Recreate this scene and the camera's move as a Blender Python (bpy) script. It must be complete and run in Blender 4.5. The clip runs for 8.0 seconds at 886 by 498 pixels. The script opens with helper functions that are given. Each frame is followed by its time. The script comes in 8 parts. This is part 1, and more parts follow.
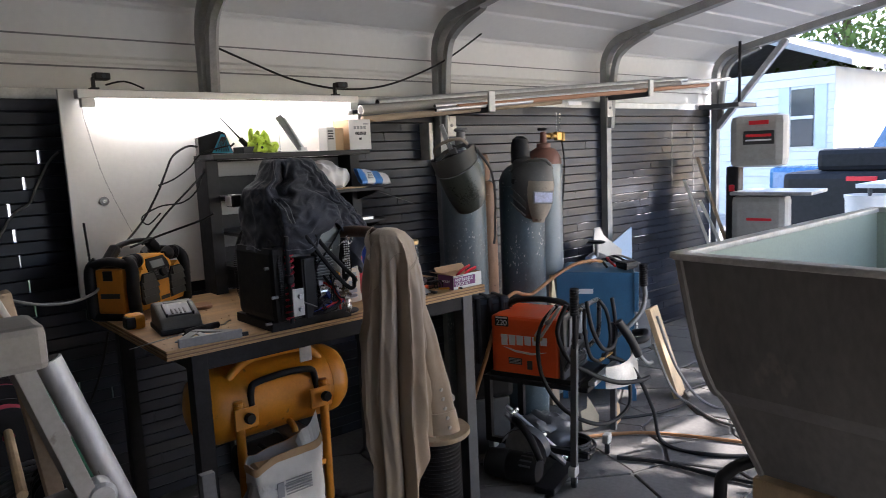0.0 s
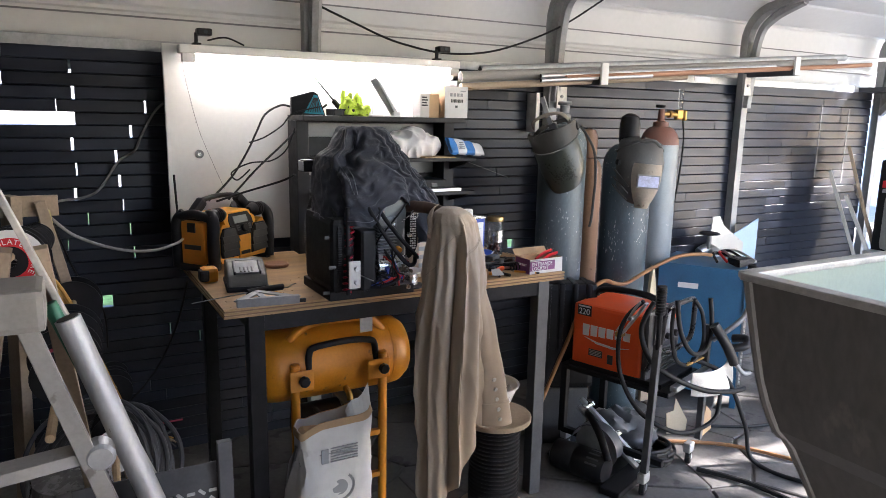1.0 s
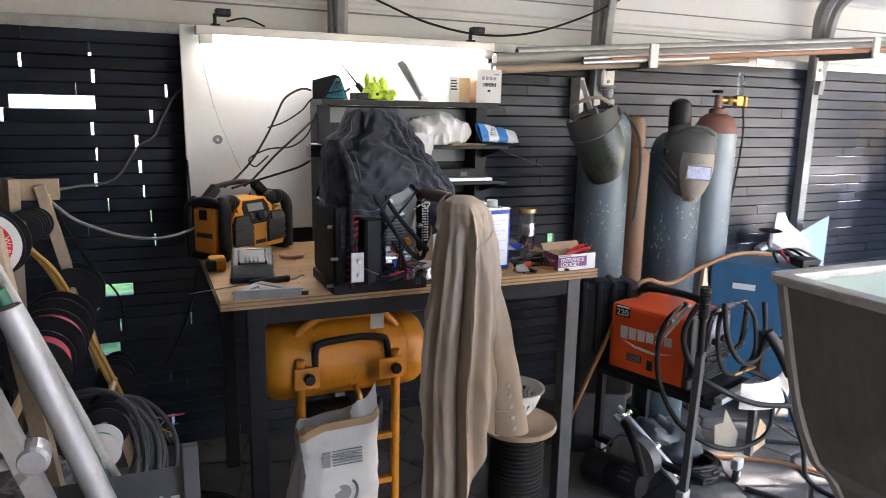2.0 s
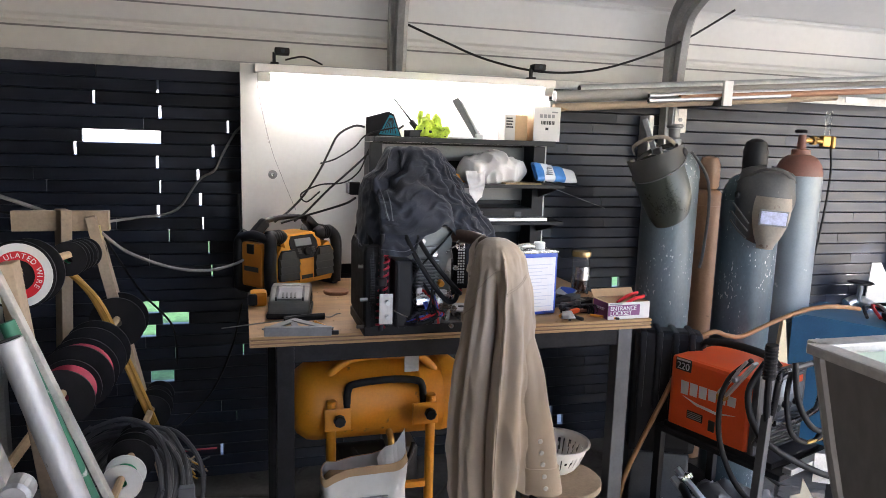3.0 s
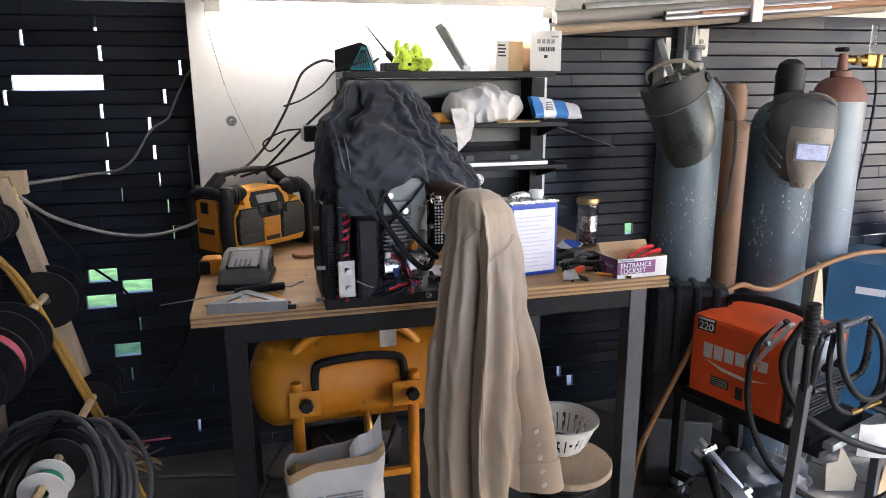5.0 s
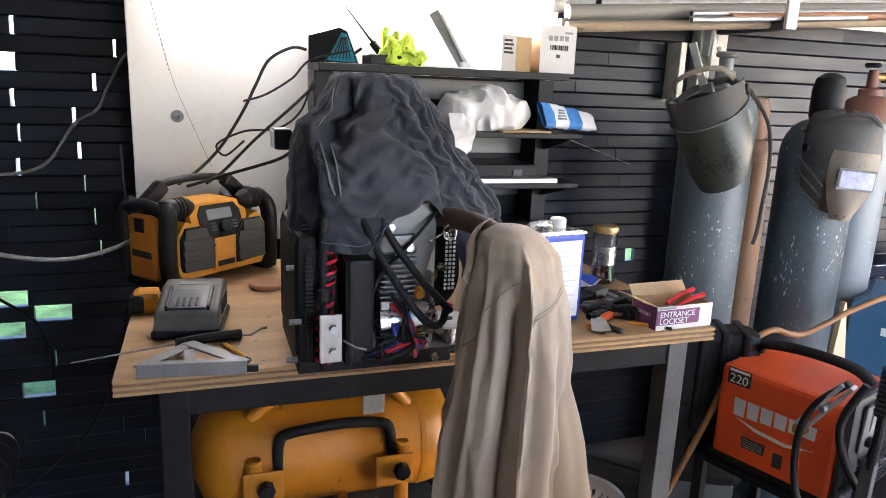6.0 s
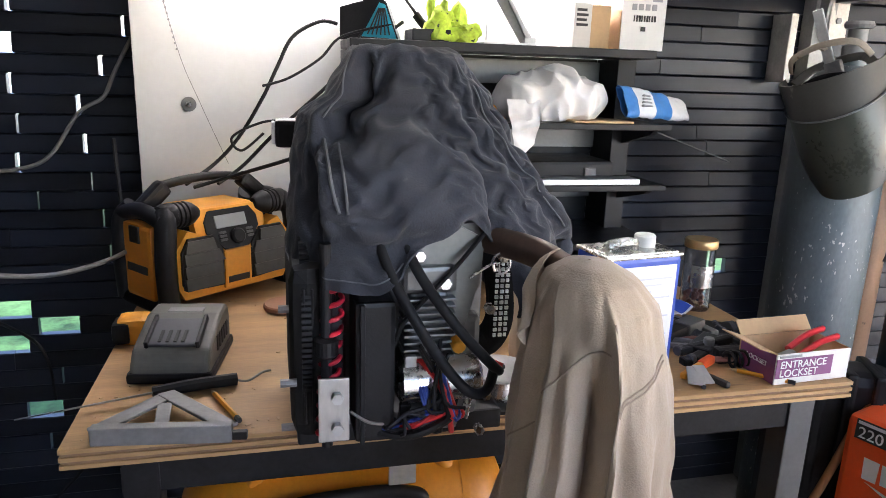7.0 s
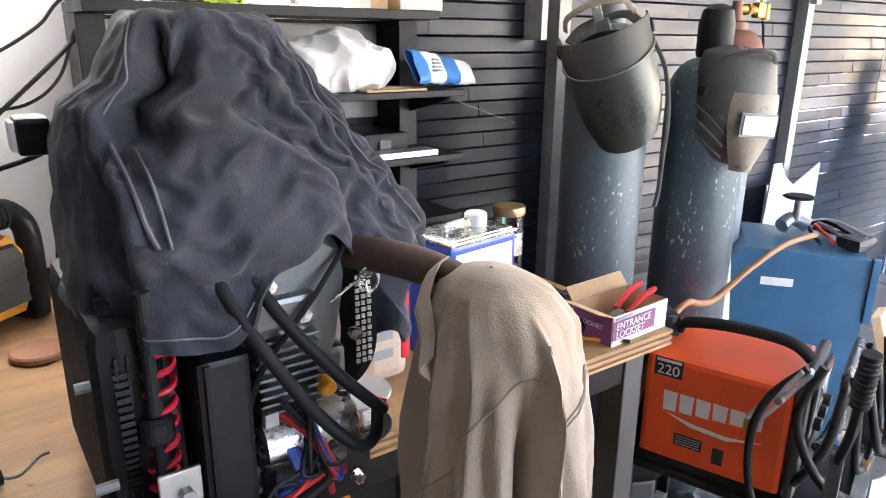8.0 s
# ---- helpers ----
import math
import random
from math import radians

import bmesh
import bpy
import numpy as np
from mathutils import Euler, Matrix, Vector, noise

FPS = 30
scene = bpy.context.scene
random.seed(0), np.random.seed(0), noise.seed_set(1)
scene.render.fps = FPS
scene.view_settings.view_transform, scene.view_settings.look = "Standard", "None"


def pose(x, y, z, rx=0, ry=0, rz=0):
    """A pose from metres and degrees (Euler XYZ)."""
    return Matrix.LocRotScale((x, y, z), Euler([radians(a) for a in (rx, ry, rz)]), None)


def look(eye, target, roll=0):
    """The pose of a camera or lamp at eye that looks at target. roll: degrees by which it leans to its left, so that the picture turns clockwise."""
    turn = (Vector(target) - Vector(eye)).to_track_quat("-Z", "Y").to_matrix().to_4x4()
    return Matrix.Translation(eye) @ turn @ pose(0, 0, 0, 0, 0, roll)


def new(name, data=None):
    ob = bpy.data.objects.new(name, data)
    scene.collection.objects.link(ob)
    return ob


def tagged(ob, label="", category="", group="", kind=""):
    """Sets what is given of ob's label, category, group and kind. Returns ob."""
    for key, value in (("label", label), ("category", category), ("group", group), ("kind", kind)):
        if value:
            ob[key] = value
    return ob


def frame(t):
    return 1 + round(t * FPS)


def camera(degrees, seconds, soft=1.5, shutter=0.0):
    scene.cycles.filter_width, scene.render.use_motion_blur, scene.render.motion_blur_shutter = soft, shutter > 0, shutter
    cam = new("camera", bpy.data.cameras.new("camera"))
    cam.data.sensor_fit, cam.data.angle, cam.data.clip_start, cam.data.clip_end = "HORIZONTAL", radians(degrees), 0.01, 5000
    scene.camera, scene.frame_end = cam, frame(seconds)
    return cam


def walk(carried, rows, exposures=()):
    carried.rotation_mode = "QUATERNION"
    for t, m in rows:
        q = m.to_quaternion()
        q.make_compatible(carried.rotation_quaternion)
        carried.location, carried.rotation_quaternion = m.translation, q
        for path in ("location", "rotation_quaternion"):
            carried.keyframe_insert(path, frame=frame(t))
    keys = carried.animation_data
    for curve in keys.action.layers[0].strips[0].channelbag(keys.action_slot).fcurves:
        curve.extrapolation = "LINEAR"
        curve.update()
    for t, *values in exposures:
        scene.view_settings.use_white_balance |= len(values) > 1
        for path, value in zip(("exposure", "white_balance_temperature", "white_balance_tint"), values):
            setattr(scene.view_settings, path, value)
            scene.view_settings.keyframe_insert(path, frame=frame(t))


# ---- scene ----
cam = camera(65.0, 8.0, soft=0.7, shutter=0.1)
EXPOSURES = [(0.0, 2.45, 6130, 20), (0.6, 2.83, 6130, 20), (1.5, 3.32, 6130, 20), (3.5, 3.3, 6130, 20), (4.5, 3.3, 6130, 20), (6.0, 3.58, 6130, 20), (7.0, 3.58, 6130, 20), (8.0, 4.08, 6130, 20)]
PATH = [
    (0, (-0.636, -3.048, 1.417), (0.645, -1.535, 1.153), -2.6),
    (0.5, (-0.465, -3.083, 1.423), (0.537, -1.381, 1.111), -1.5),
    (1, (-0.401, -3.079, 1.466), (0.558, -1.364, 1.094), 1.1),
    (1.5, (-0.363, -3.008, 1.421), (0.696, -1.347, 1.075), 2.0),
    (2, (-0.185, -3.002, 1.432), (0.605, -1.206, 1.04), 1.1),
    (2.2, (-0.121, -3.014, 1.428), (0.533, -1.155, 1.084), 1.0),
    (3.3, (-0.005, -2.954, 1.451), (0.545, -1.054, 1.154), 1.7),
    (3.5, (0.001, -2.93, 1.45), (0.638, -1.057, 1.157), 2.7),
    (4, (0.075, -2.859, 1.446), (0.636, -0.972, 1.093), 3.0),
    (4.5, (0.168, -2.799, 1.421), (0.624, -0.903, 0.976), 0.8),
    (4.7, (0.184, -2.779, 1.426), (0.629, -0.883, 0.969), -0.3),
    (5.8, (0.145, -2.342, 1.415), (0.797, -0.508, 0.955), 2.0),
    (6, (0.163, -2.281, 1.417), (0.806, -0.443, 0.959), 2.3),
    (6.5, (0.246, -2.099, 1.42), (0.799, -0.226, 0.988), 2.8),
    (7, (0.287, -1.97, 1.402), (0.757, -0.091, 0.905), 1.9),
    (7.5, (0.276, -1.865, 1.41), (1.053, -0.102, 0.872), 1.0),
    (8, (0.229, -1.761, 1.41), (1.35, -0.212, 0.824), 0.6),
]
walk(cam, [(t, look(eye, target, roll)) for t, eye, target, roll in PATH], EXPOSURES)


# ---- world, sun, lights ----
SUN_EL, SUN_AZ = radians(33), radians(114)
world = bpy.data.worlds.new("sky")
world.use_nodes = True
scene.world = world
wn = world.node_tree.nodes
sky = wn.new("ShaderNodeTexSky")
sky.sky_type, sky.sun_disc = "NISHITA", False
sky.sun_elevation, sky.sun_rotation = SUN_EL, SUN_AZ
world.node_tree.links.new(sky.outputs[0], wn["Background"].inputs[0])
wn["Background"].inputs[1].default_value = 0.15
sun_data = bpy.data.lights.new("sun", "SUN")
sun_data.energy, sun_data.angle, sun_data.color = 5.0, radians(0.5), (1.0, 0.95, 0.87)
sun = new("sun", sun_data)
# the sun stands beyond the open end, a little towards the open long side
sun_way = Vector((math.sin(SUN_AZ) * math.cos(SUN_EL), math.cos(SUN_AZ) * math.cos(SUN_EL), math.sin(SUN_EL)))
sun.matrix_world = look(sun_way * 20, (0, 0, 0))


# ---- materials ----
def mat(name, color, rough=0.6, metal=0.0, var=0.25, scale=8.0, bump=0.15, fine=120.0, spots=None, spot_amount=0.0,
        stretch=(1, 1, 1), piece=0.0, coat=0.0, emit=None, sheen=0.0, spec=0.5, spot_scale=0.0):
    """Colour with two scales of variation, roughness breakup, fine relief and optional worn spots."""
    m = bpy.data.materials.new(name)
    m.use_nodes = True
    nt = m.node_tree
    N, L = nt.nodes, nt.links
    b = N["Principled BSDF"]
    tc = N.new("ShaderNodeTexCoord")
    mp = N.new("ShaderNodeMapping")
    mp.inputs["Scale"].default_value = stretch
    L.new(tc.outputs["Object"], mp.inputs[0])
    n1 = N.new("ShaderNodeTexNoise")
    n1.inputs["Scale"].default_value, n1.inputs["Detail"].default_value = scale, 5
    n2 = N.new("ShaderNodeTexNoise")
    n2.inputs["Scale"].default_value, n2.inputs["Detail"].default_value = fine, 3
    L.new(mp.outputs[0], n1.inputs[0])
    L.new(mp.outputs[0], n2.inputs[0])
    ad = N.new("ShaderNodeMath")
    ad.operation = "ADD"
    L.new(n1.outputs[0], ad.inputs[0])
    mu = N.new("ShaderNodeMath")
    mu.operation = "MULTIPLY"
    mu.inputs[1].default_value = 0.5
    L.new(n2.outputs[0], mu.inputs[0])
    L.new(mu.outputs[0], ad.inputs[1])
    src = ad.outputs[0]
    if piece:
        oi = N.new("ShaderNodeObjectInfo")
        pm = N.new("ShaderNodeMath")
        pm.operation = "MULTIPLY_ADD"
        pm.inputs[1].default_value, pm.inputs[2].default_value = piece, -piece / 2
        L.new(oi.outputs["Random"], pm.inputs[0])
        pa = N.new("ShaderNodeMath")
        pa.operation = "ADD"
        L.new(pm.outputs[0], pa.inputs[0])
        L.new(src, pa.inputs[1])
        src = pa.outputs[0]
    rp = N.new("ShaderNodeValToRGB")
    c = Vector(color)
    rp.color_ramp.elements[0].position, rp.color_ramp.elements[1].position = 0.42, 1.0
    rp.color_ramp.elements[0].color = (*[max(0, v * (1 - var)) for v in c], 1)
    rp.color_ramp.elements[1].color = (*[min(1, v * (1 + var)) for v in c], 1)
    L.new(src, rp.inputs[0])
    out = rp.outputs[0]
    if spots:
        n3 = N.new("ShaderNodeTexNoise")
        n3.inputs["Scale"].default_value, n3.inputs["Detail"].default_value = spot_scale or scale * 2.3, 8
        L.new(mp.outputs[0], n3.inputs[0])
        r3 = N.new("ShaderNodeValToRGB")
        r3.color_ramp.elements[0].position = 0.72 - spot_amount * 0.3
        r3.color_ramp.elements[1].position = 0.76 - spot_amount * 0.3
        patch = n3.outputs[0]
        if spot_scale:
            # small flecks gather where the broad variation is high
            gather = N.new("ShaderNodeMath")
            gather.operation = "MULTIPLY_ADD"
            gather.inputs[1].default_value = 0.55
            L.new(n1.outputs[0], gather.inputs[0])
            L.new(n3.outputs[0], gather.inputs[2])
            shift = N.new("ShaderNodeMath")
            shift.operation = "SUBTRACT"
            shift.inputs[1].default_value = 0.275
            L.new(gather.outputs[0], shift.inputs[0])
            patch = shift.outputs[0]
        L.new(patch, r3.inputs[0])
        mx = N.new("ShaderNodeMix")
        mx.data_type = "RGBA"
        L.new(r3.outputs[0], mx.inputs["Factor"])
        L.new(out, mx.inputs["A"])
        mx.inputs["B"].default_value = (*spots, 1)
        out = mx.outputs["Result"]
    L.new(out, b.inputs["Base Color"])
    rr = N.new("ShaderNodeMapRange")
    rr.inputs["From Min"].default_value, rr.inputs["From Max"].default_value = 0.3, 1.1
    rr.inputs["To Min"].default_value, rr.inputs["To Max"].default_value = max(0.03, rough - 0.12), min(1, rough + 0.12)
    L.new(ad.outputs[0], rr.inputs[0])
    L.new(rr.outputs[0], b.inputs["Roughness"])
    b.inputs["Metallic"].default_value = metal
    b.inputs["Specular IOR Level"].default_value = spec
    if coat:
        b.inputs["Coat Weight"].default_value = coat
    if sheen:
        b.inputs["Sheen Weight"].default_value = sheen
    if bump:
        bp = N.new("ShaderNodeBump")
        bp.inputs["Strength"].default_value, bp.inputs["Distance"].default_value = bump, 0.003
        L.new(ad.outputs[0], bp.inputs["Height"])
        L.new(bp.outputs[0], b.inputs["Normal"])
    if emit:
        b.inputs["Emission Color"].default_value = (*emit[:3], 1)
        b.inputs["Emission Strength"].default_value = emit[3]
    return m


def glass_mat(name, color=(1, 1, 1), rough=0.02):
    m = bpy.data.materials.new(name)
    m.use_nodes = True
    b = m.node_tree.nodes["Principled BSDF"]
    b.inputs["Base Color"].default_value = (*color, 1)
    b.inputs["Roughness"].default_value = rough
    b.inputs["Transmission Weight"].default_value = 1
    b.inputs["IOR"].default_value = 1.3
    return m


# black boards; the blue in the base colour imitates reflected sky
M_SLAT = mat("black_composite_sky_tint", (0.0082, 0.0116, 0.0215), 0.36, var=0.45, scale=5, fine=90, bump=0.05, stretch=(1.6, 4, 4), piece=0.5, spec=0.42)
M_ROOF = mat("white_sheet_steel", (0.62, 0.62, 0.60), 0.45, var=0.07, scale=1.5, fine=30, bump=0.05)
M_GALV = mat("galvanised_steel", (0.42, 0.43, 0.43), 0.45, 0.6, var=0.25, scale=14, fine=90)
M_GALVD = mat("dull_galvanised_steel", (0.20, 0.20, 0.20), 0.55, 0.4, var=0.3, scale=10)
M_FRAME = mat("grey_galvanised_tube", (0.30, 0.30, 0.29), 0.5, 0.35, var=0.25, scale=10)
M_FLOOR = mat("concrete_floor", (0.135, 0.128, 0.117), 0.85, var=0.35, scale=3, fine=50, bump=0.5, piece=0.25, spots=(0.09, 0.085, 0.08), spot_amount=0.35)
M_BOARD = mat("white_panel", (0.74, 0.73, 0.70), 0.5, var=0.06, scale=2, fine=60, bump=0.05, spots=(0.5, 0.48, 0.45), spot_amount=0.05)
M_PLY = mat("plywood", (0.42, 0.255, 0.115), 0.6, var=0.35, scale=4, fine=70, bump=0.2, stretch=(0.5, 5, 5), spots=(0.24, 0.15, 0.08), spot_amount=0.15)
M_PLYD = mat("plywood_dark_ply", (0.22, 0.13, 0.07), 0.7, var=0.3, scale=20)
M_BLACKST = mat("black_steel", (0.014, 0.014, 0.0155), 0.5, 0.0, var=0.4, scale=20, spec=0.18)
M_GREYST = mat("grey_painted_steel", (0.075, 0.078, 0.083), 0.45, 0.2, var=0.25, scale=12)
M_BLACKPL = mat("black_plastic", (0.013, 0.013, 0.0145), 0.42, var=0.35, scale=25, fine=300, spec=0.22)
M_OLDBAR = mat("weathered_grey_bar", (0.30, 0.285, 0.26), 0.6, 0.2, var=0.3, scale=7, stretch=(0.4, 4, 4))
M_RUBBER = mat("black_rubber", (0.011, 0.011, 0.012), 0.6, var=0.3, scale=30, spec=0.25)
M_YELLOW = mat("yellow_paint", (0.56, 0.215, 0.010), 0.42, var=0.15, scale=9, spots=(0.22, 0.12, 0.03), spot_amount=0.12)
M_ORANGEY = mat("yellow_orange_plastic", (0.76, 0.32, 0.02), 0.45, var=0.12, scale=14)
M_ORANGED = mat("deep_orange_plastic", (0.62, 0.22, 0.02), 0.45, var=0.12, scale=14)
M_RED = mat("orange_red_enamel", (0.86, 0.105, 0.018), 0.38, var=0.08, scale=8, bump=0.04)
M_BLUE = mat("blue_enamel", (0.030, 0.120, 0.225), 0.42, var=0.2, scale=7, spots=(0.04, 0.12, 0.2), spot_amount=0.1)
M_CYL = mat("grey_cylinder_paint", (0.115, 0.14, 0.15), 0.36, 0.1, var=0.3, scale=7, spots=(0.50, 0.50, 0.48), spot_amount=0.22, stretch=(1, 1, 0.5), spot_scale=110)
M_CYLD = mat("dark_cylinder_paint", (0.072, 0.098, 0.112), 0.34, 0.1, var=0.3, scale=7, spots=(0.48, 0.49, 0.48), spot_amount=0.20, stretch=(1, 1, 0.5), spot_scale=110)
M_BROWN = mat("brown_cylinder_paint", (0.30, 0.17, 0.10), 0.5, var=0.2, scale=8, spots=(0.12, 0.07, 0.05), spot_amount=0.12)
M_RUSTB = mat("red_brown_paint", (0.20, 0.085, 0.06), 0.55, var=0.25, scale=10, spots=(0.35, 0.2, 0.14), spot_amount=0.1)
M_BRASS = mat("brass", (0.42, 0.26, 0.075), 0.38, 0.8, var=0.2, scale=30)
M_CHROME = mat("bright_steel", (0.62, 0.62, 0.62), 0.25, 0.95, var=0.15, scale=30)
M_ALU = mat("aluminium", (0.55, 0.56, 0.57), 0.35, 0.85, var=0.15, scale=20)
M_DULLALU = mat("dull_scratched_aluminium", (0.50, 0.50, 0.49), 0.55, 0.55, var=0.25, scale=16, spots=(0.3, 0.29, 0.27), spot_amount=0.15, spot_scale=60, stretch=(1, 1, 0.3))
M_HOP = mat("dark_grey_steel_plate", (0.20, 0.188, 0.172), 0.38, 0.35, var=0.3, scale=3.5, spots=(0.30, 0.27, 0.23), spot_amount=0.12, stretch=(1, 1, 0.35), fine=60, bump=0.25)
M_HOPIN = mat("pale_green_primer", (0.36, 0.40, 0.31), 0.6, var=0.12, scale=3, spots=(0.45, 0.42, 0.33), spot_amount=0.2)
M_RIM = mat("worn_pale_rim", (0.50, 0.48, 0.44), 0.5, 0.3, var=0.3, scale=18)
M_KHAKI = mat("khaki_cotton", (0.43, 0.345, 0.258), 0.9, var=0.16, scale=9, fine=500, bump=0.5, sheen=0.2)
M_KHAKIS = mat("khaki_seam", (0.33, 0.262, 0.205), 0.9, var=0.1, scale=40)
M_NAVY = mat("faded_navy_cotton", (0.027, 0.031, 0.043), 0.92, var=0.45, scale=7, fine=420, bump=0.5, sheen=0.12, spots=(0.075, 0.078, 0.088), spot_amount=0.10, spot_scale=34)
M_NAVYS = mat("faded_navy_seam", (0.125, 0.13, 0.145), 0.9, var=0.2, scale=40)
M_CARD = mat("brown_cardboard", (0.46, 0.31, 0.17), 0.8, var=0.12, scale=14, bump=0.1)
M_WHITEC = mat("white_carton", (0.70, 0.69, 0.67), 0.7, var=0.06, scale=12)
M_PAPERBAG = mat("white_paper_sack", (0.66, 0.65, 0.63), 0.75, var=0.10, scale=9, bump=0.5, fine=40)
M_WHITEPL = mat("white_plastic", (0.72, 0.71, 0.68), 0.45, var=0.06, scale=14)
M_INK = mat("black_ink", (0.03, 0.03, 0.03), 0.7, var=0.1)
M_GREYINK = mat("grey_ink", (0.30, 0.30, 0.31), 0.7, var=0.1)
M_PALEINK = mat("pale_blue_ink", (0.56, 0.58, 0.66), 0.7, var=0.1)
M_PURPLE = mat("purple_ink", (0.20, 0.065, 0.17), 0.6, var=0.12, scale=14)
M_PRED = mat("red_grip_rubber", (0.62, 0.02, 0.03), 0.4, var=0.1)
M_CANBLUE = mat("blue_print", (0.02, 0.07, 0.42), 0.35, var=0.1)
M_WHITEP = mat("white_print", (0.76, 0.76, 0.77), 0.5, var=0.05)
M_TIN = mat("tin_plate", (0.55, 0.54, 0.50), 0.25, 0.9, var=0.2, scale=20)
M_GOLD = mat("gold_lid", (0.50, 0.33, 0.14), 0.35, 0.6, var=0.15)
M_TEAL = mat("teal_plastic", (0.015, 0.28, 0.40), 0.4, var=0.1)
M_LIME = mat("lime_fabric", (0.40, 0.54, 0.045), 0.8, var=0.45, scale=30, spots=(0.05, 0.07, 0.03), spot_amount=0.25)
M_HELM = mat("olive_grey_plastic", (0.044, 0.042, 0.036), 0.5, var=0.25, scale=9, spots=(0.15, 0.14, 0.12), spot_amount=0.12)
M_HELMD = mat("dark_grey_hood", (0.070, 0.068, 0.064), 0.48, var=0.3, scale=9, spots=(0.12, 0.115, 0.105), spot_amount=0.1, spot_scale=40)
M_TANM = mat("worn_tan_mask", (0.25, 0.21, 0.165), 0.5, var=0.25, scale=12, spots=(0.16, 0.11, 0.08), spot_amount=0.2)
# bluish glare painted as the lens colour; also the pale blue sticker
M_GLARE_STICKER = mat("lens_glare_and_sticker", (0.50, 0.52, 0.68), 0.12, var=0.35, scale=26)
M_WOOD = mat("pine", (0.50, 0.36, 0.21), 0.7, var=0.25, scale=5, stretch=(6, 6, 0.8))
M_WOODG = mat("weathered_wood", (0.34, 0.26, 0.18), 0.8, var=0.3, scale=6, stretch=(1, 1, 1))
M_COPPERW = mat("red_brown_wood", (0.36, 0.18, 0.10), 0.6, var=0.25, scale=6, stretch=(0.5, 5, 5))
M_HOSE = mat("brown_hose_rubber", (0.27, 0.125, 0.045), 0.55, var=0.2, scale=20)
M_YCORD = mat("ochre_cable", (0.42, 0.22, 0.03), 0.5, var=0.2, scale=20)
M_CABLE = mat("black_cable", (0.012, 0.012, 0.0125), 0.5, var=0.3, scale=30, spec=0.25)
M_GCABLE = mat("grey_cable", (0.20, 0.19, 0.175), 0.55, var=0.2, scale=30)
M_REDW = mat("red_wire", (0.62, 0.02, 0.02), 0.4, var=0.1)
M_BLUEW = mat("blue_wire", (0.02, 0.06, 0.35), 0.4, var=0.1)
M_SPRING = mat("red_spring_enamel", (0.46, 0.012, 0.032), 0.35, var=0.1)
M_ENG = mat("cast_grey_alloy", (0.17, 0.175, 0.175), 0.40, 0.7, var=0.25, scale=20)
M_ENGD = mat("dark_alloy", (0.12, 0.123, 0.126), 0.38, 0.6, var=0.25, scale=16)
M_PLATE = mat("brushed_bare_plate", (0.40, 0.39, 0.37), 0.42, 0.7, var=0.3, scale=22, stretch=(1, 1, 0.3))
M_COVER = mat("grey_metal_cover", (0.15, 0.16, 0.155), 0.35, 0.55, var=0.2, scale=9)
M_EXH = mat("rusty_exhaust", (0.13, 0.085, 0.065), 0.6, 0.5, var=0.35, scale=14)
M_GREENP = mat("green_paint_flaked", (0.03, 0.16, 0.09), 0.5, var=0.25, scale=10, spots=(0.55, 0.55, 0.52), spot_amount=0.4)
M_OFFWHITE = mat("off_white_paint", (0.47, 0.45, 0.405), 0.55, var=0.12, scale=8, spots=(0.42, 0.39, 0.34), spot_amount=0.2)
M_GRASS = mat("lawn", (0.020, 0.050, 0.018), 0.95, var=0.85, scale=9, fine=45, bump=0.8, spec=0.1)
# ladder's off-white with its shadow darkened into the colour, plus stain spots
M_OFFWHITE_SHADED = mat("shaded_off_white_paint", (0.27, 0.255, 0.23), 0.55, var=0.2, scale=8, spots=(0.16, 0.14, 0.12), spot_amount=0.2)
M_GRAVEL = mat("pale_gravel", (0.40, 0.38, 0.34), 0.9, var=0.3, scale=4, fine=60, bump=0.6)
M_SIDING = mat("white_siding", (0.72, 0.72, 0.70), 0.6, var=0.05, scale=3)
M_SHINGLE = mat("grey_roofing", (0.30, 0.30, 0.31), 0.8, var=0.2, scale=6)
M_BARK = mat("bark", (0.12, 0.09, 0.06), 0.9, var=0.3, scale=14, bump=0.6)
M_LEAF = mat("leaf", (0.11, 0.17, 0.03), 0.6, var=0.5, scale=3, bump=0)
M_SAW = mat("grey_hammered_enamel", (0.34, 0.335, 0.31), 0.45, 0.1, var=0.12, scale=30)
M_CARB = mat("blue_car_paint", (0.03, 0.14, 0.32), 0.25, 0.2, var=0.1, coat=0.5)
M_GLASSD = mat("dark_window_glass", (0.04, 0.05, 0.06), 0.08, var=0.1, bump=0)
M_TUBE = mat("lit_tube", (1, 1, 1), 0.4, emit=(1.0, 0.96, 0.88, 7.5), bump=0)
M_GRILLE = mat("grey_rubber_grille", (0.040, 0.041, 0.040), 0.55, var=0.25, scale=30)
M_LOOP = mat("black_glossy_tube", (0.03, 0.03, 0.033), 0.28, 0.2, var=0.2, scale=20)
M_SCREEN = mat("grey_screen", (0.30, 0.32, 0.33), 0.15, var=0.05, bump=0)
M_PLASTICBAG = mat("white_film_bag", (0.76, 0.74, 0.73), 0.40, var=0.06, scale=20)
M_BLUEBAG = mat("blue_film_bag", (0.05, 0.20, 0.52), 0.35, var=0.2, scale=20)
M_CLEAR = glass_mat("clear_plastic", (0.95, 0.96, 0.97), 0.08)


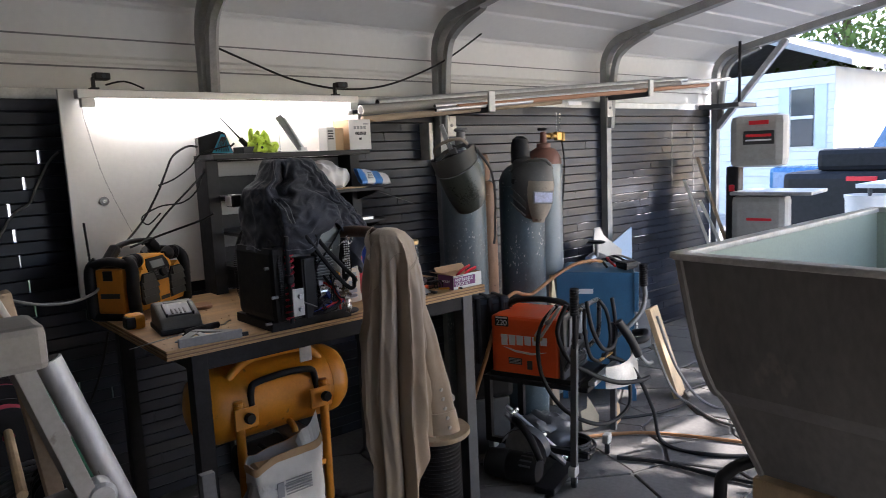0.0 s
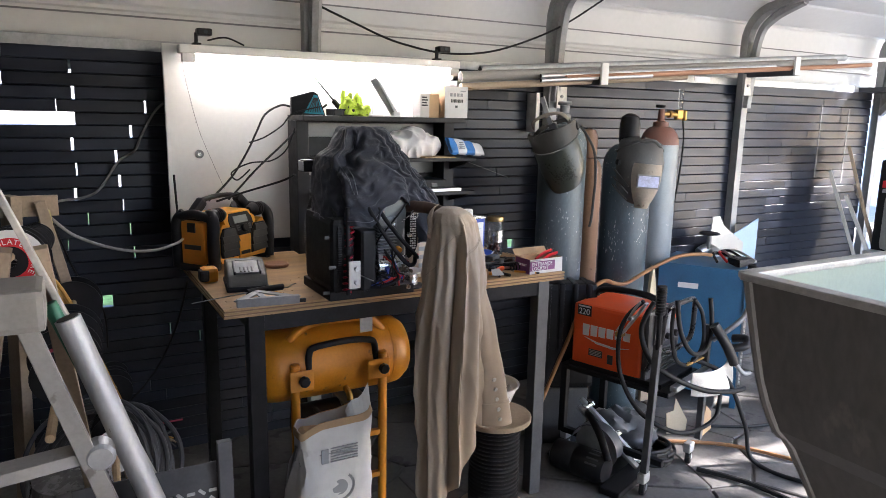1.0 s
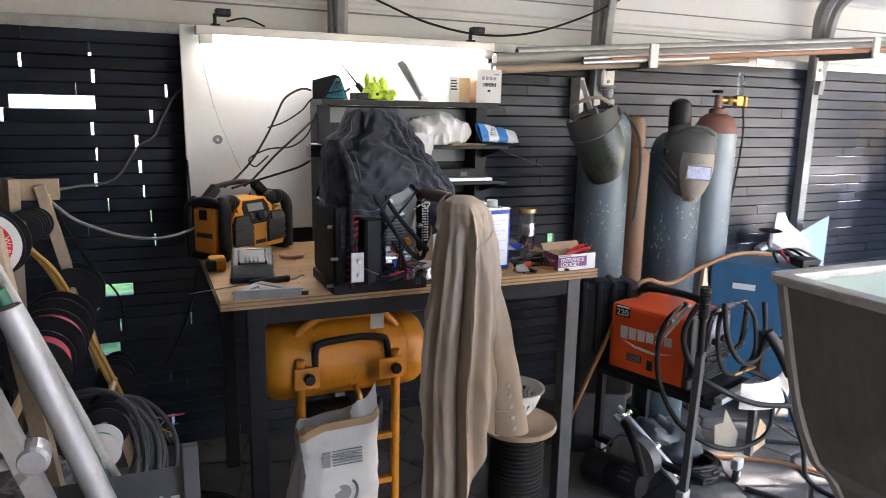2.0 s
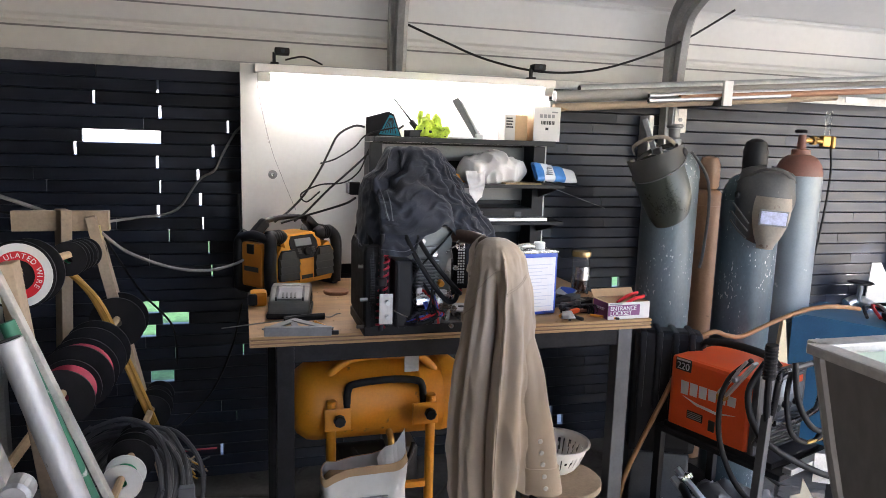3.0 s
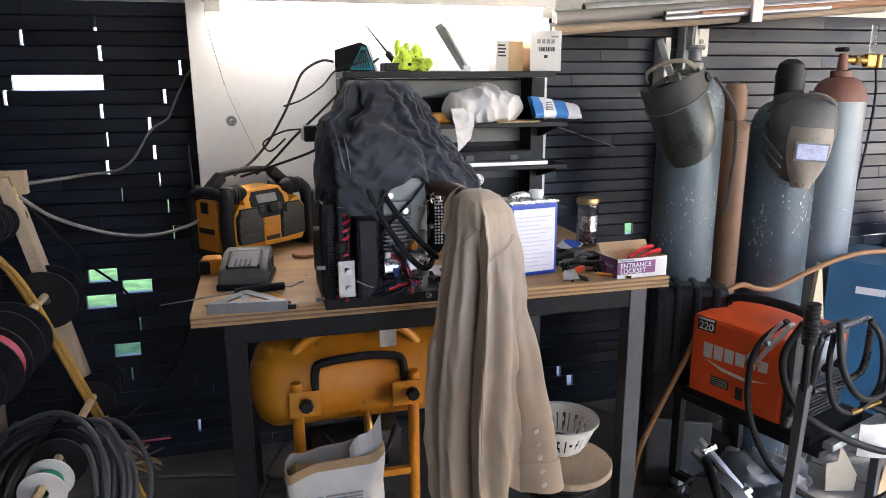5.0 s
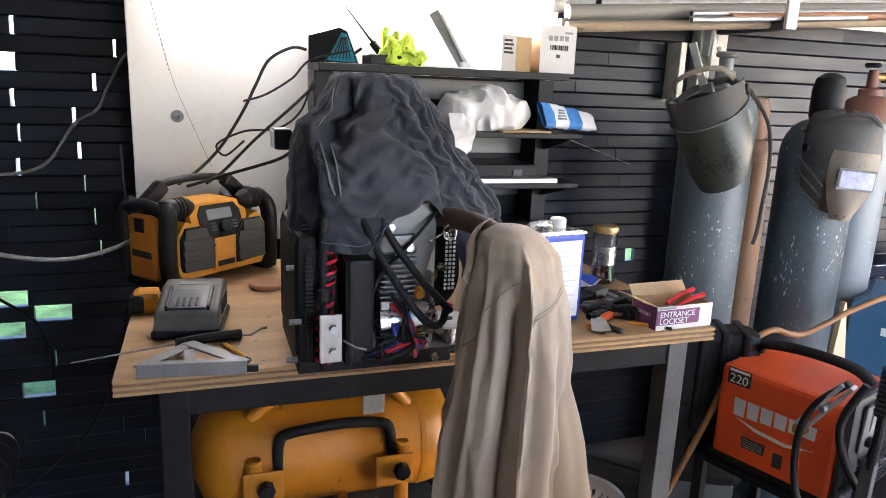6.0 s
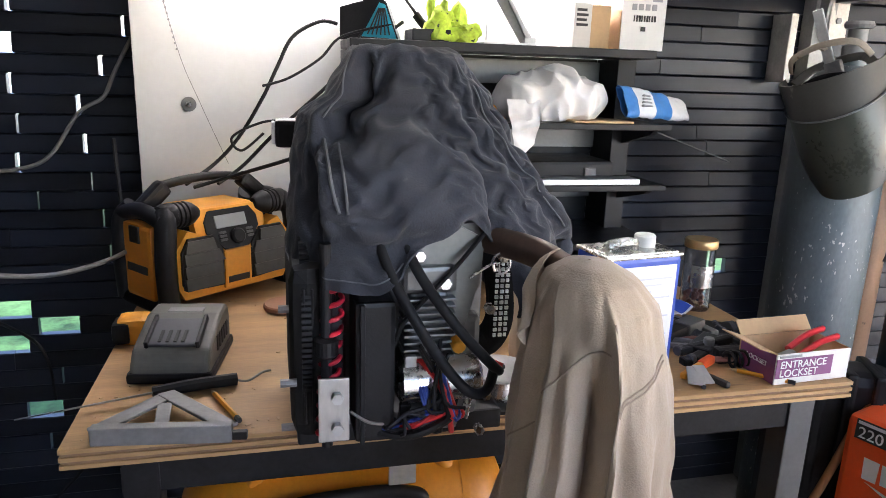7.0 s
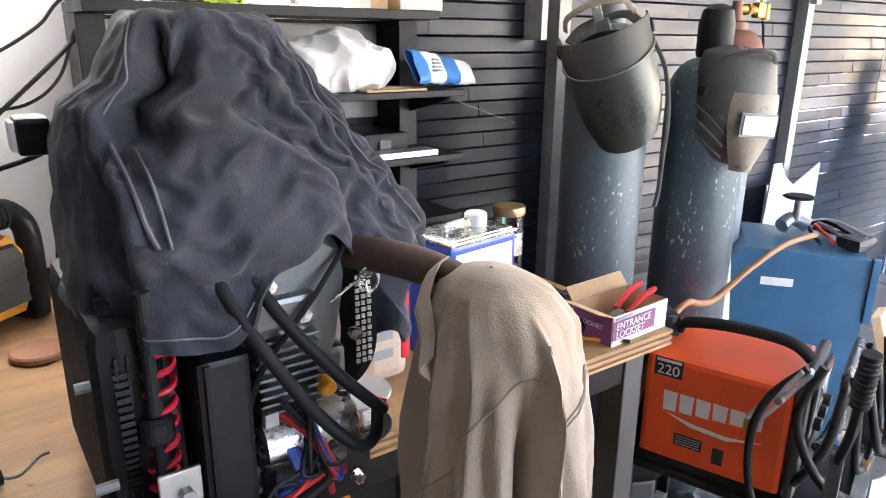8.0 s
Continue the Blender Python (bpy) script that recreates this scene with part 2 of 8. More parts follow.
# ---- building helpers ----
def part(name, bm, material, parent=None, label="", smooth=False):
    """Links a bmesh as one mesh object, under parent where one is given."""
    if smooth:
        for f in bm.faces:
            f.smooth = True
    me = bpy.data.meshes.new(name)
    bm.to_mesh(me)
    bm.free()
    ob = new(name, me)
    me.materials.append(material)
    if parent is not None:
        ob.parent = parent
    if label:
        ob["label"] = label
    if smooth:
        me.set_sharp_from_angle(angle=radians(40))
    return ob


def thing(name, label, category, group="", kind="", at=None):
    ob = new(name)
    if at is not None:
        ob.matrix_world = at
    return tagged(ob, label, category, group, kind)


def put(bm, m):
    bmesh.ops.transform(bm, matrix=m, verts=bm.verts)
    return bm


def bx(x0, x1, y0, y1, z0, z1, bevel=0.003, bm=None):
    """A box between two corners with softened edges."""
    b = bmesh.new()
    bmesh.ops.create_cube(b, size=1)
    for v in b.verts:
        v.co = ((x0 + x1) / 2 + v.co.x * (x1 - x0), (y0 + y1) / 2 + v.co.y * (y1 - y0), (z0 + z1) / 2 + v.co.z * (z1 - z0))
    if bevel:
        lim = min(abs(x1 - x0), abs(y1 - y0), abs(z1 - z0)) * 0.45
        bmesh.ops.bevel(b, geom=b.edges[:], offset=min(bevel, lim), segments=2, affect="EDGES", profile=0.6)
    return join(bm, b) if bm else b


def join(bm, other):
    me = bpy.data.meshes.new("joint")
    other.to_mesh(me)
    other.free()
    bm.from_mesh(me)
    bpy.data.meshes.remove(me)
    return bm


def lathe(profile, seg=32, caps=True):
    """A turned shape round z from (radius, height) pairs."""
    b = bmesh.new()
    rings = []
    for r, z in profile:
        rings.append([b.verts.new((r * math.cos(2 * math.pi * i / seg), r * math.sin(2 * math.pi * i / seg), z)) for i in range(seg)])
    for a, c in zip(rings, rings[1:]):
        for i in range(seg):
            b.faces.new((a[i], a[(i + 1) % seg], c[(i + 1) % seg], c[i]))
    if caps:
        if profile[0][0] > 1e-5:
            b.faces.new(rings[0][::-1])
        if profile[-1][0] > 1e-5:
            b.faces.new(rings[-1])
    bmesh.ops.remove_doubles(b, verts=b.verts, dist=1e-6)
    bmesh.ops.recalc_face_normals(b, faces=b.faces)
    return b


def smooth_line(pts, steps=6):
    """Points along a smooth curve through pts."""
    p = [Vector(q) for q in pts]
    if len(p) < 3:
        return p
    out = []
    for i in range(len(p) - 1):
        a, b, c, d = p[max(i - 1, 0)], p[i], p[i + 1], p[min(i + 2, len(p) - 1)]
        for s in range(steps):
            t = s / steps
            out.append(0.5 * (2 * b + (c - a) * t + (2 * a - 5 * b + 4 * c - d) * t * t + (3 * b - a - 3 * c + d) * t ** 3))
    out.append(p[-1])
    return out


def tube(pts, r, seg=10, steps=6, bm=None, flat=1.0):
    """A round bar or cable along a smooth line; r is one radius or one for each end."""
    line = smooth_line(pts, steps) if steps else [Vector(q) for q in pts]
    b = bm or bmesh.new()
    rings, up = [], None
    for i, p in enumerate(line):
        d = (line[min(i + 1, len(line) - 1)] - line[max(i - 1, 0)]).normalized()
        if up is None:
            up = d.orthogonal().normalized()
        up = (up - d * up.dot(d))
        up = up.normalized() if up.length > 1e-6 else d.orthogonal().normalized()
        side = d.cross(up)
        rad = r if isinstance(r, (int, float)) else r[0] + (r[1] - r[0]) * i / (len(line) - 1)
        rings.append([b.verts.new(p + (up * math.cos(2 * math.pi * k / seg) * flat + side * math.sin(2 * math.pi * k / seg)) * rad) for k in range(seg)])
    for a, c in zip(rings, rings[1:]):
        for k in range(seg):
            b.faces.new((a[k], a[(k + 1) % seg], c[(k + 1) % seg], c[k]))
    b.faces.new(rings[0][::-1])
    b.faces.new(rings[-1])
    if not bm:
        bmesh.ops.recalc_face_normals(b, faces=b.faces)
    return b


def bar(a, b, w, h, bevel=0.002):
    """A squared bar from point a to point b, w wide and h high."""
    a, b = Vector(a), Vector(b)
    m = bx(-w / 2, w / 2, 0, (b - a).length, -h / 2, h / 2, bevel)
    return put(m, Matrix.Translation(a) @ (b - a).to_track_quat("Y", "Z").to_matrix().to_4x4())


def disc_at(center, axis, r, h, seg=24, bevel=0.0):
    """A short cylinder centred at a point with its axis along a direction."""
    pr = [(r, -h / 2), (r, h / 2)] if not bevel else [(r - bevel, -h / 2), (r, -h / 2 + bevel), (r, h / 2 - bevel), (r - bevel, h / 2)]
    b = lathe(pr, seg)
    return put(b, Matrix.Translation(center) @ Vector(axis).to_track_quat("Z", "Y").to_matrix().to_4x4())


def poly(pts, thick, axis=1):
    """A plate cut from a flat outline (pairs), thick along one axis: 0 x, 1 y, 2 z."""
    b = bmesh.new()
    def p3(u, v, w):
        return {0: (w, u, v), 1: (u, w, v), 2: (u, v, w)}[axis]
    lo = [b.verts.new(p3(u, v, 0)) for u, v in pts]
    hi = [b.verts.new(p3(u, v, thick)) for u, v in pts]
    b.faces.new(lo)
    b.faces.new(hi[::-1])
    n = len(pts)
    for i in range(n):
        b.faces.new((lo[i], lo[(i + 1) % n], hi[(i + 1) % n], hi[i]))
    bmesh.ops.recalc_face_normals(b, faces=b.faces)
    return b


def lettering(text, size, material, parent, m, name="lettering", depth=0.0006, label=""):
    """Words in the built-in font as a thin mesh, lying in the plane of m."""
    cu = bpy.data.curves.new(name, "FONT")
    cu.body, cu.size, cu.extrude, cu.align_x, cu.align_y = text, size, depth, "CENTER", "CENTER"
    tmp = bpy.data.objects.new(name, cu)
    scene.collection.objects.link(tmp)
    bpy.context.view_layer.update()
    me = bpy.data.meshes.new_from_object(tmp)
    bpy.data.objects.remove(tmp)
    me.transform(m)
    me.materials.clear()
    me.materials.append(material)
    ob = new(name, me)
    ob.parent = parent
    if label:
        ob["label"] = label
    return ob


def bell(x, c, w):
    return math.exp(-((x - c) / w) ** 2)


def rumple(bm, amount, scale, seed=0.0):
    """Pushes a surface in and out by smooth noise."""
    bm.normal_update()
    for v in bm.verts:
        v.co += v.normal * amount * noise.fractal(v.co * scale + Vector((seed, seed, seed)), 0.9, 2.0, 4)
    return bm


FACE_CAM = Matrix.Rotation(radians(90), 4, "X")  # stands lettering upright, facing -y
# ---- structure: floor, ground, posts, roof, slatted wall ----
EAVE_Z, RIDGE_Y, RIDGE_Z, FRONT_Y = 1.98, -1.83, 2.47, -3.66
X_LEFT, X_RIGHT = -3.2, 5.0

ground = part("ground", bx(-60, 90, -60, 90, -0.6, -0.03, 0), M_GRASS)
tagged(ground, "sunlit green lawn round the carport", "ground", kind="structure")
drive = part("driveway", bx(5.6, 40, -14, 5, -0.03, -0.022, 0), M_GRAVEL)
tagged(drive, "pale sunlit gravel drive beside the carport", "driveway", kind="structure")
drive2 = part("driveway", bx(-12, 5.6, -20, -3.9, -0.03, -0.022, 0), M_GRAVEL)
tagged(drive2, "pale sunlit gravel yard in front of the carport", "driveway", kind="structure")
floor = part("floor", bx(-4.0, 5.6, -3.9, 0.12, -0.12, -0.012, 0), mat("mortar_joint", (0.13, 0.125, 0.12), 0.9, var=0.3, scale=6, bump=0.5))
tagged(floor, "cracked grey concrete floor cast like flagstones", "floor", kind="structure")

ROOF = [(0.045, 1.62), (0.045, EAVE_Z)]
for k in range(1, 7):
    a = radians(90 * k / 6 * 0.83)
    ROOF.append((0.045 - 0.22 * (1 - math.cos(a)), EAVE_Z + 0.22 * math.sin(a)))
ROOF += [(RIDGE_Y, RIDGE_Z)]
ROOF += [(2 * RIDGE_Y - y, z) for y, z in ROOF[-2::-1] if z > 1.9]


def along(profile, d):
    """The point at a distance d along a (y, z) profile."""
    for (y0, z0), (y1, z1) in zip(profile, profile[1:]):
        s = math.hypot(y1 - y0, z1 - z0)
        if d <= s:
            return y0 + (y1 - y0) * d / s, z0 + (z1 - z0) * d / s
        d -= s
    return profile[-1]


length = sum(math.hypot(b[0] - a[0], b[1] - a[1]) for a, b in zip(ROOF, ROOF[1:]))
b = bmesh.new()
rows = []
d, n = 0.0, 0
# sheet steel with raised ribs along the length of the roof
STEP = [(0.0, 0.0), (0.010, 0.012), (0.026, 0.012), (0.036, 0.0)]
while d < length:
    for s, lift in STEP:
        if d + s > length:
            break
        y, z = along(ROOF, d + s)
        y2, z2 = along(ROOF, min(d + s + 0.002, length))
        t = Vector((0, y2 - y, z2 - z))
        nrm = Vector((0, t.z, -t.y)).normalized() if t.length > 0 else Vector((0, 0, 1))
        p = Vector((0, y, z)) + nrm * lift
        rows.append([b.verts.new((x, p.y, p.z)) for x in (X_LEFT, -1, 1, 3, X_RIGHT + 0.06)])
    d += 0.23
for r0, r1 in zip(rows, rows[1:]):
    for k in range(4):
        b.faces.new((r0[k], r0[k + 1], r1[k + 1], r1[k]))
bmesh.ops.recalc_face_normals(b, faces=b.faces)
bmesh.ops.solidify(b, geom=b.faces[:], thickness=0.002)
ceiling = part("ceiling", b, M_ROOF)
tagged(ceiling, "white ribbed sheet steel roof of the carport", "ceiling", kind="structure")


def frame_bow(x, brace):
    """One tubular frame: post, curved shoulder, rafters, with a curved knee piece."""
    t = thing("roof_frame", "galvanised square steel tube frame of the carport", "frame", "carport frames", "structure")
    inset = 0.045
    pts = [(x, -inset, 0.0), (x, -inset, EAVE_Z - 0.02)]
    for k in range(1, 7):
        a = radians(90 * k / 6 * 0.83)
        pts.append((x, -inset - 0.20 * (1 - math.cos(a)), EAVE_Z - 0.02 + 0.20 * math.sin(a)))
    pts += [(x, RIDGE_Y, RIDGE_Z - 0.045)]
    pts += [(x, 2 * RIDGE_Y - y, z) for _, y, z in pts[-2::-1]]
    part("tube", tube(pts, 0.037, 4, 0), M_FRAME, t)
    knee = [(x + 0.012, -inset - 0.03, EAVE_Z - 0.42), (x + 0.012, -inset - 0.07, EAVE_Z - 0.02), (x + 0.012, -inset - 0.16, EAVE_Z + 0.11),
            (x + 0.012, -inset - 0.36, EAVE_Z + 0.19)]
    part("knee_brace", tube(knee, 0.028, 6, 5), M_FRAME, t)
    if brace:
        part("corner_brace", bar((x, -inset - 0.02, 1.55), (x, -0.62, EAVE_Z + 0.21), 0.045, 0.045), M_GALV, t)
    return t


for x in (-0.93, 0.605, 1.93, 3.45, 4.96):
    frame_bow(x, x > 4)
for y, z in ((-0.02, 1.735), ):
    part("eave_rail", bx(X_LEFT, X_RIGHT, -0.012, 0.03, 1.70, 1.745, 0.004), M_GALV)
    tagged(bpy.data.objects["eave_rail"], "pale galvanised rail along the wall top", "rail", kind="structure")

# grey strips draw the shadow lines under the roof sheet overlaps
for y, z in ((0.038, 1.832), (0.038, 1.948), (-0.055, 2.155)):
    lap = part("sheet_lap", bx(X_LEFT, X_RIGHT, y - 0.004, y, z, z + 0.007, 0.001), M_GALVD)
    tagged(lap, "thin grey strip drawing the shadow line of a roof sheet overlap", "seam", kind="structure")
# left end is out of view; this wall is added to shut light out
unseen_end_wall = part("wall_west", bx(X_LEFT - 0.1, X_LEFT, -3.66, 0.1, 0, 2.4, 0.004), M_SLAT)
tagged(unseen_end_wall, "unseen wall added to close the left end against light", "wall", kind="structure")


# unseen wall added behind the camera to keep front-left daylight out
light_block_wall = part("wall_south", bx(X_LEFT, 0.7, -3.76, -3.66, 0, 2.2, 0.004), M_SLAT)
tagged(light_block_wall, "unseen wall added along the front to block light from the left", "wall", kind="structure")


# ---- the workbench and what hangs over it ----
BT = 0.90
bench = thing("workbench", "black steel workbench with a worn plywood top", "workbench")
BX0, BX1, BY0, BY1 = 0.0, 1.262, -1.056, -0.25
for k, (z0, z1) in enumerate(((0.8700, 0.8765), (0.8765, 0.8815), (0.8815, 0.8880), (0.8880, 0.8930), (0.8930, 0.9000))):
    inset = 0.0 if k % 2 == 0 else 0.0025
    part("ply_layer", bx(BX0 + inset, BX1 - inset, BY0 + inset, BY1, z0, z1, 0.001), M_PLY if k % 2 == 0 else M_PLYD, bench)
for x0 in (0.072, 1.150):
    for y0 in (-1.045, -0.31):
        part("leg", bx(x0, x0 + 0.05, y0, y0 + 0.05, 0, 0.868, 0.003), M_GREYST if x0 > 1 else M_BLACKST, bench)
part("apron", bx(0.10, 1.18, -1.04, -1.0, 0.815, 0.868, 0.003), M_BLACKST, bench)
part("apron", bx(0.10, 1.18, -0.30, -0.26, 0.815, 0.868, 0.003), M_BLACKST, bench)
part("apron", bx(0.08, 0.12, -1.0, -0.3, 0.815, 0.868, 0.003), M_BLACKST, bench)
part("apron", bx(1.155, 1.195, -1.0, -0.3, 0.815, 0.868, 0.003), M_BLACKST, bench)

panel = thing("backing_board", "white painted panel standing behind the bench", "panel")
part("sheet", bx(-0.017, 1.245, -0.205, -0.185, 0.95, 1.72, 0.003), M_BOARD, panel)
part("washer", disc_at((0.100, -0.207, 1.306), (0, 1, 0), 0.017, 0.004), M_GALVD, panel, "grey steel washer")
part("bolt", disc_at((0.100, -0.211, 1.306), (0, 1, 0), 0.007, 0.006, 6), M_CHROME, panel)

lamp = thing("tube_light", "lit white fluorescent batten along the panel top", "lamp")
part("housing", bx(0.035, 1.245, -0.262, -0.207, 1.684, 1.716, 0.004), M_WHITEPL, lamp)
part("tube", put(lathe([(0.0125, 0.06), (0.0125, 1.18)], 12), Matrix.Translation((0.035, -0.245, 1.668)) @ Matrix.Rotation(radians(90), 4, "Y")), M_TUBE, lamp, "glowing tube", True)
part("end_cap", bx(0.045, 0.095, -0.262, -0.228, 1.652, 1.684, 0.004), M_WHITEPL, lamp)
part("end_cap", bx(1.195, 1.24, -0.262, -0.228, 1.652, 1.684, 0.004), M_WHITEPL, lamp)

cord = part("pull_cord", tube([(0.045, -0.262, 1.66), (0.050, -0.262, 1.60), (0.090, -0.25, 1.42), (0.125, -0.24, 1.32), (0.185, -0.235, 1.17)], 0.0007, 6, 6), M_GREYST, lamp, "thin grey pull cord")
for k in range(14):
    part("bead", disc_at((0.052 + 0.0026 * k, -0.262 + 0.0008 * k, 1.592 - 0.0125 * k), (0.2, 0, 1), 0.0022, 0.0045, 8, 0.001), M_GALVD, lamp)

hutch = thing("desk_hutch", "black shelf unit standing at the back of the bench", "shelf unit")
HX0, HX1 = 0.455, 1.187
part("top_shelf", bx(HX0, HX1, -0.415, -0.21, 1.444, 1.464, 0.002), M_BLACKPL, hutch)
for x0 in (HX0, HX1 - 0.055):
    part("side", bx(x0, x0 + 0.05, -0.33, -0.21, BT, 1.443, 0.002), M_BLACKPL, hutch)
for z in (1.282, 1.140, 1.0):
    part("shelf", bx(HX0 + 0.051, HX1 + 0.01, -0.50, -0.22, z, z + 0.014, 0.002), M_BLACKPL, hutch)
    wedge = poly([(-0.49, z - 0.001), (-0.335, z - 0.001), (-0.335, z - 0.045), (-0.47, z - 0.012)], 0.012, 0)
    part("bracket", put(wedge, Matrix.Translation((HX1 - 0.03, 0, 0))), M_BLACKPL, hutch)
for z0, z1 in ((1.375, 1.435), (1.215, 1.272), (1.08, 1.13)):
    part("back_rail", bx(HX0 + 0.051, HX1 - 0.057, -0.232, -0.217, z0, z1, 0.002), M_GREYST if z0 < 1.1 else mat("grey_laminate", (0.20, 0.20, 0.205), 0.4, var=0.12, scale=5), hutch)


part("back_panel", bx(HX0 + 0.051, HX1 - 0.057, -0.2155, -0.2085, BT, 1.443, 0.001), M_BLACKPL, hutch)


# ---- gas cylinders ----
def gas_cylinder(label, x, y, r, shoulder, material, top_material, lean=0.0):
    t = thing("gas_cylinder", label, "gas cylinder", "welding gas cylinders", at=pose(x, y, 0, 0, lean, 0))
    part("shell", lathe([(r * 0.93, 0.0), (r, 0.02), (r, shoulder)], 40), material, t, smooth=True)
    dome = [(r, shoulder + 0.0005)]
    for k in range(1, 9):
        a = radians(90 * k / 8)
        dome.append((0.032 + (r - 0.032) * math.cos(a), shoulder + 0.0005 + r * 0.95 * math.sin(a)))
    dome += [(0.032, shoulder + r * 0.95 + 0.015)]
    part("shoulder", lathe(dome, 40), top_material, t, smooth=True)
    return t


c1 = gas_cylinder("tall grey steel gas cylinder with flaked paint", 1.668, -0.50, 0.110, 1.34, M_CYL, M_CYL)
part("neck", lathe([(0.03, 1.44), (0.03, 1.49), (0.022, 1.495), (0.022, 1.53)], 20), M_GALVD, c1, smooth=True)
part("valve_wheel", put(lathe([(0.03, -0.008), (0.034, 0), (0.03, 0.008)], 16), pose(0, 0, 1.54)), M_GALVD, c1)
c2 = gas_cylinder("dark grey gas cylinder with a black valve cap", 2.005, -0.575, 0.115, 1.25, M_CYLD, M_CYLD)
part("valve_cap", lathe([(0.044, 1.36), (0.048, 1.37), (0.048, 1.45), (0.040, 1.485), (0.018, 1.50), (0, 1.502)], 24), M_BLACKPL, c2, "black steel valve cap", True)
c3 = gas_cylinder("silver grey gas cylinder with a red-brown shoulder and brass regulator", 2.43, -0.36, 0.100, 1.345, mat("silver_cylinder_paint", (0.22, 0.25, 0.265), 0.38, 0.2, var=0.15, scale=6, spots=(0.5, 0.5, 0.5), spot_amount=0.08), M_RUSTB)
part("neck", lathe([(0.04, 1.43), (0.04, 1.462), (0.02, 1.468), (0.016, 1.53)], 20), M_RUSTB, c3, smooth=True)
part("valve_wheel", put(lathe([(0.022, -0.008), (0.028, 0), (0.022, 0.008)], 12), pose(-0.01, 0, 1.545)), M_BLACKST, c3)
part("regulator", tube([(0.0, 0, 1.505), (0.08, 0, 1.505), (0.12, 0, 1.50)], 0.013, 10), M_BRASS, c3, smooth=True)
part("regulator_body", bx(0.105, 0.150, -0.015, 0.015, 1.478, 1.530, 0.008), M_BRASS, c3, "brass regulator body")
part("regulator_nut", disc_at((0.062, 0, 1.505), (1, 0, 0), 0.021, 0.022, 6, 0.002), M_BRASS, c3)
part("regulator_outlet", disc_at((0.172, 0, 1.500), (0, 0, 1), 0.013, 0.055, 12, 0.003), M_BRASS, c3)
part("flowmeter", lathe([(0.013, 1.53), (0.013, 1.64)], 14), M_CLEAR, c3, "clear flow tube") .matrix_basis = pose(0.135, 0, 0)
part("gas_hose", tube([(0.165, 0, 1.47), (0.17, -0.01, 1.35), (0.165, 0.0, 1.15), (0.15, 0.02, 0.9)], 0.005, 8), M_CABLE, c3)
c4 = gas_cylinder("slim brown gas cylinder standing against the wall", 2.035, -0.25, 0.076, 1.20, M_BROWN, M_BROWN)
part("valve_cap", lathe([(0.04, 1.275), (0.047, 1.29), (0.047, 1.38), (0.035, 1.415), (0, 1.425)], 20), M_BROWN, c4, smooth=True)


# ---- helmets ----
def shell_bm(fn, nu, nv, thick=0.004, closed_u=False):
    b = bmesh.new()
    g = [[b.verts.new(fn(u / (nu - 1) if not closed_u else u / nu, v / (nv - 1))) for u in range(nu)] for v in range(nv)]
    for v in range(nv - 1):
        for u in range(nu - (0 if closed_u else 1)):
            b.faces.new((g[v][u], g[v][(u + 1) % nu], g[v + 1][(u + 1) % nu], g[v + 1][u]))
    bmesh.ops.recalc_face_normals(b, faces=b.faces)
    if thick:
        bmesh.ops.solidify(b, geom=b.faces[:], thickness=thick)
    return b


h1 = thing("face_shield", "scuffed olive grey welding face shield hanging on a cylinder", "face shield", at=pose(1.548, -0.603, 1.362, 10, -18, -56) @ Matrix.Scale(0.90, 4))
def brow(u, v):
    a = radians(-105 + 210 * u)
    r = 0.122 - 0.004 * v
    return Vector((r * math.sin(a) * 1.0, -r * 0.95 * math.cos(a), 0.084 - 0.066 * v - 0.034 * math.cos(a) * v - 0.010 * math.cos(a)))
part("brow_guard", shell_bm(brow, 25, 6), M_HELM, h1, smooth=True)
def visor(u, v):
    a = radians(-80 + 160 * u)
    w = 1 - 0.22 * v ** 4
    r = 0.117
    drop = 0.242 * (1 - 0.12 * abs(2 * u - 1) ** 4)
    return Vector((r * math.sin(a) * w, -r * 0.95 * math.cos(a) * (1 - 0.05 * v), 0.012 - 0.03 * math.cos(a) - v * (drop - 0.03)))
part("visor", shell_bm(visor, 25, 12), mat("dark_green_visor", (0.036, 0.041, 0.032), 0.3, var=0.3, scale=7, spots=(0.13, 0.125, 0.11), spot_amount=0.1), h1, "dull dark green visor", True)
part("trim", tube([(0.122 * math.sin(radians(a)), -0.122 * 0.95 * math.cos(radians(a)), 0.017 - 0.042 * math.cos(radians(a))) for a in range(-100, 101, 20)], 0.0025, 8), M_GALVD, h1)
part("headband", tube([(-0.09, 0.0, 0.10), (-0.07, -0.03, 0.135), (0, -0.04, 0.15), (0.07, -0.02, 0.135), (0.09, 0.02, 0.09)], 0.008, 8, 6, flat=0.3), M_TANM, h1, "pale headband strap")
part("headband", tube([(-0.09, 0.0, 0.07), (-0.05, 0.08, 0.09), (0.05, 0.09, 0.09), (0.09, 0.02, 0.07)], 0.012, 8, 6, flat=0.25), M_HELM, h1)
for s in (-1, 1):
    part("knob", disc_at((0.112 * s, 0.012, 0.05), (1, 0, 0), 0.018, 0.03, 16, 0.003), M_BLACKPL, h1)
part("ratchet", bx(-0.02, 0.02, 0.02, 0.05, 0.06, 0.10, 0.006), M_GALVD, h1)
part("headgear_pad", tube([(-0.06, -0.05, 0.06), (0.0, -0.075, 0.075), (0.06, -0.05, 0.06)], 0.012, 8, 6, flat=0.5), M_BLACKPL, h1, smooth=True)
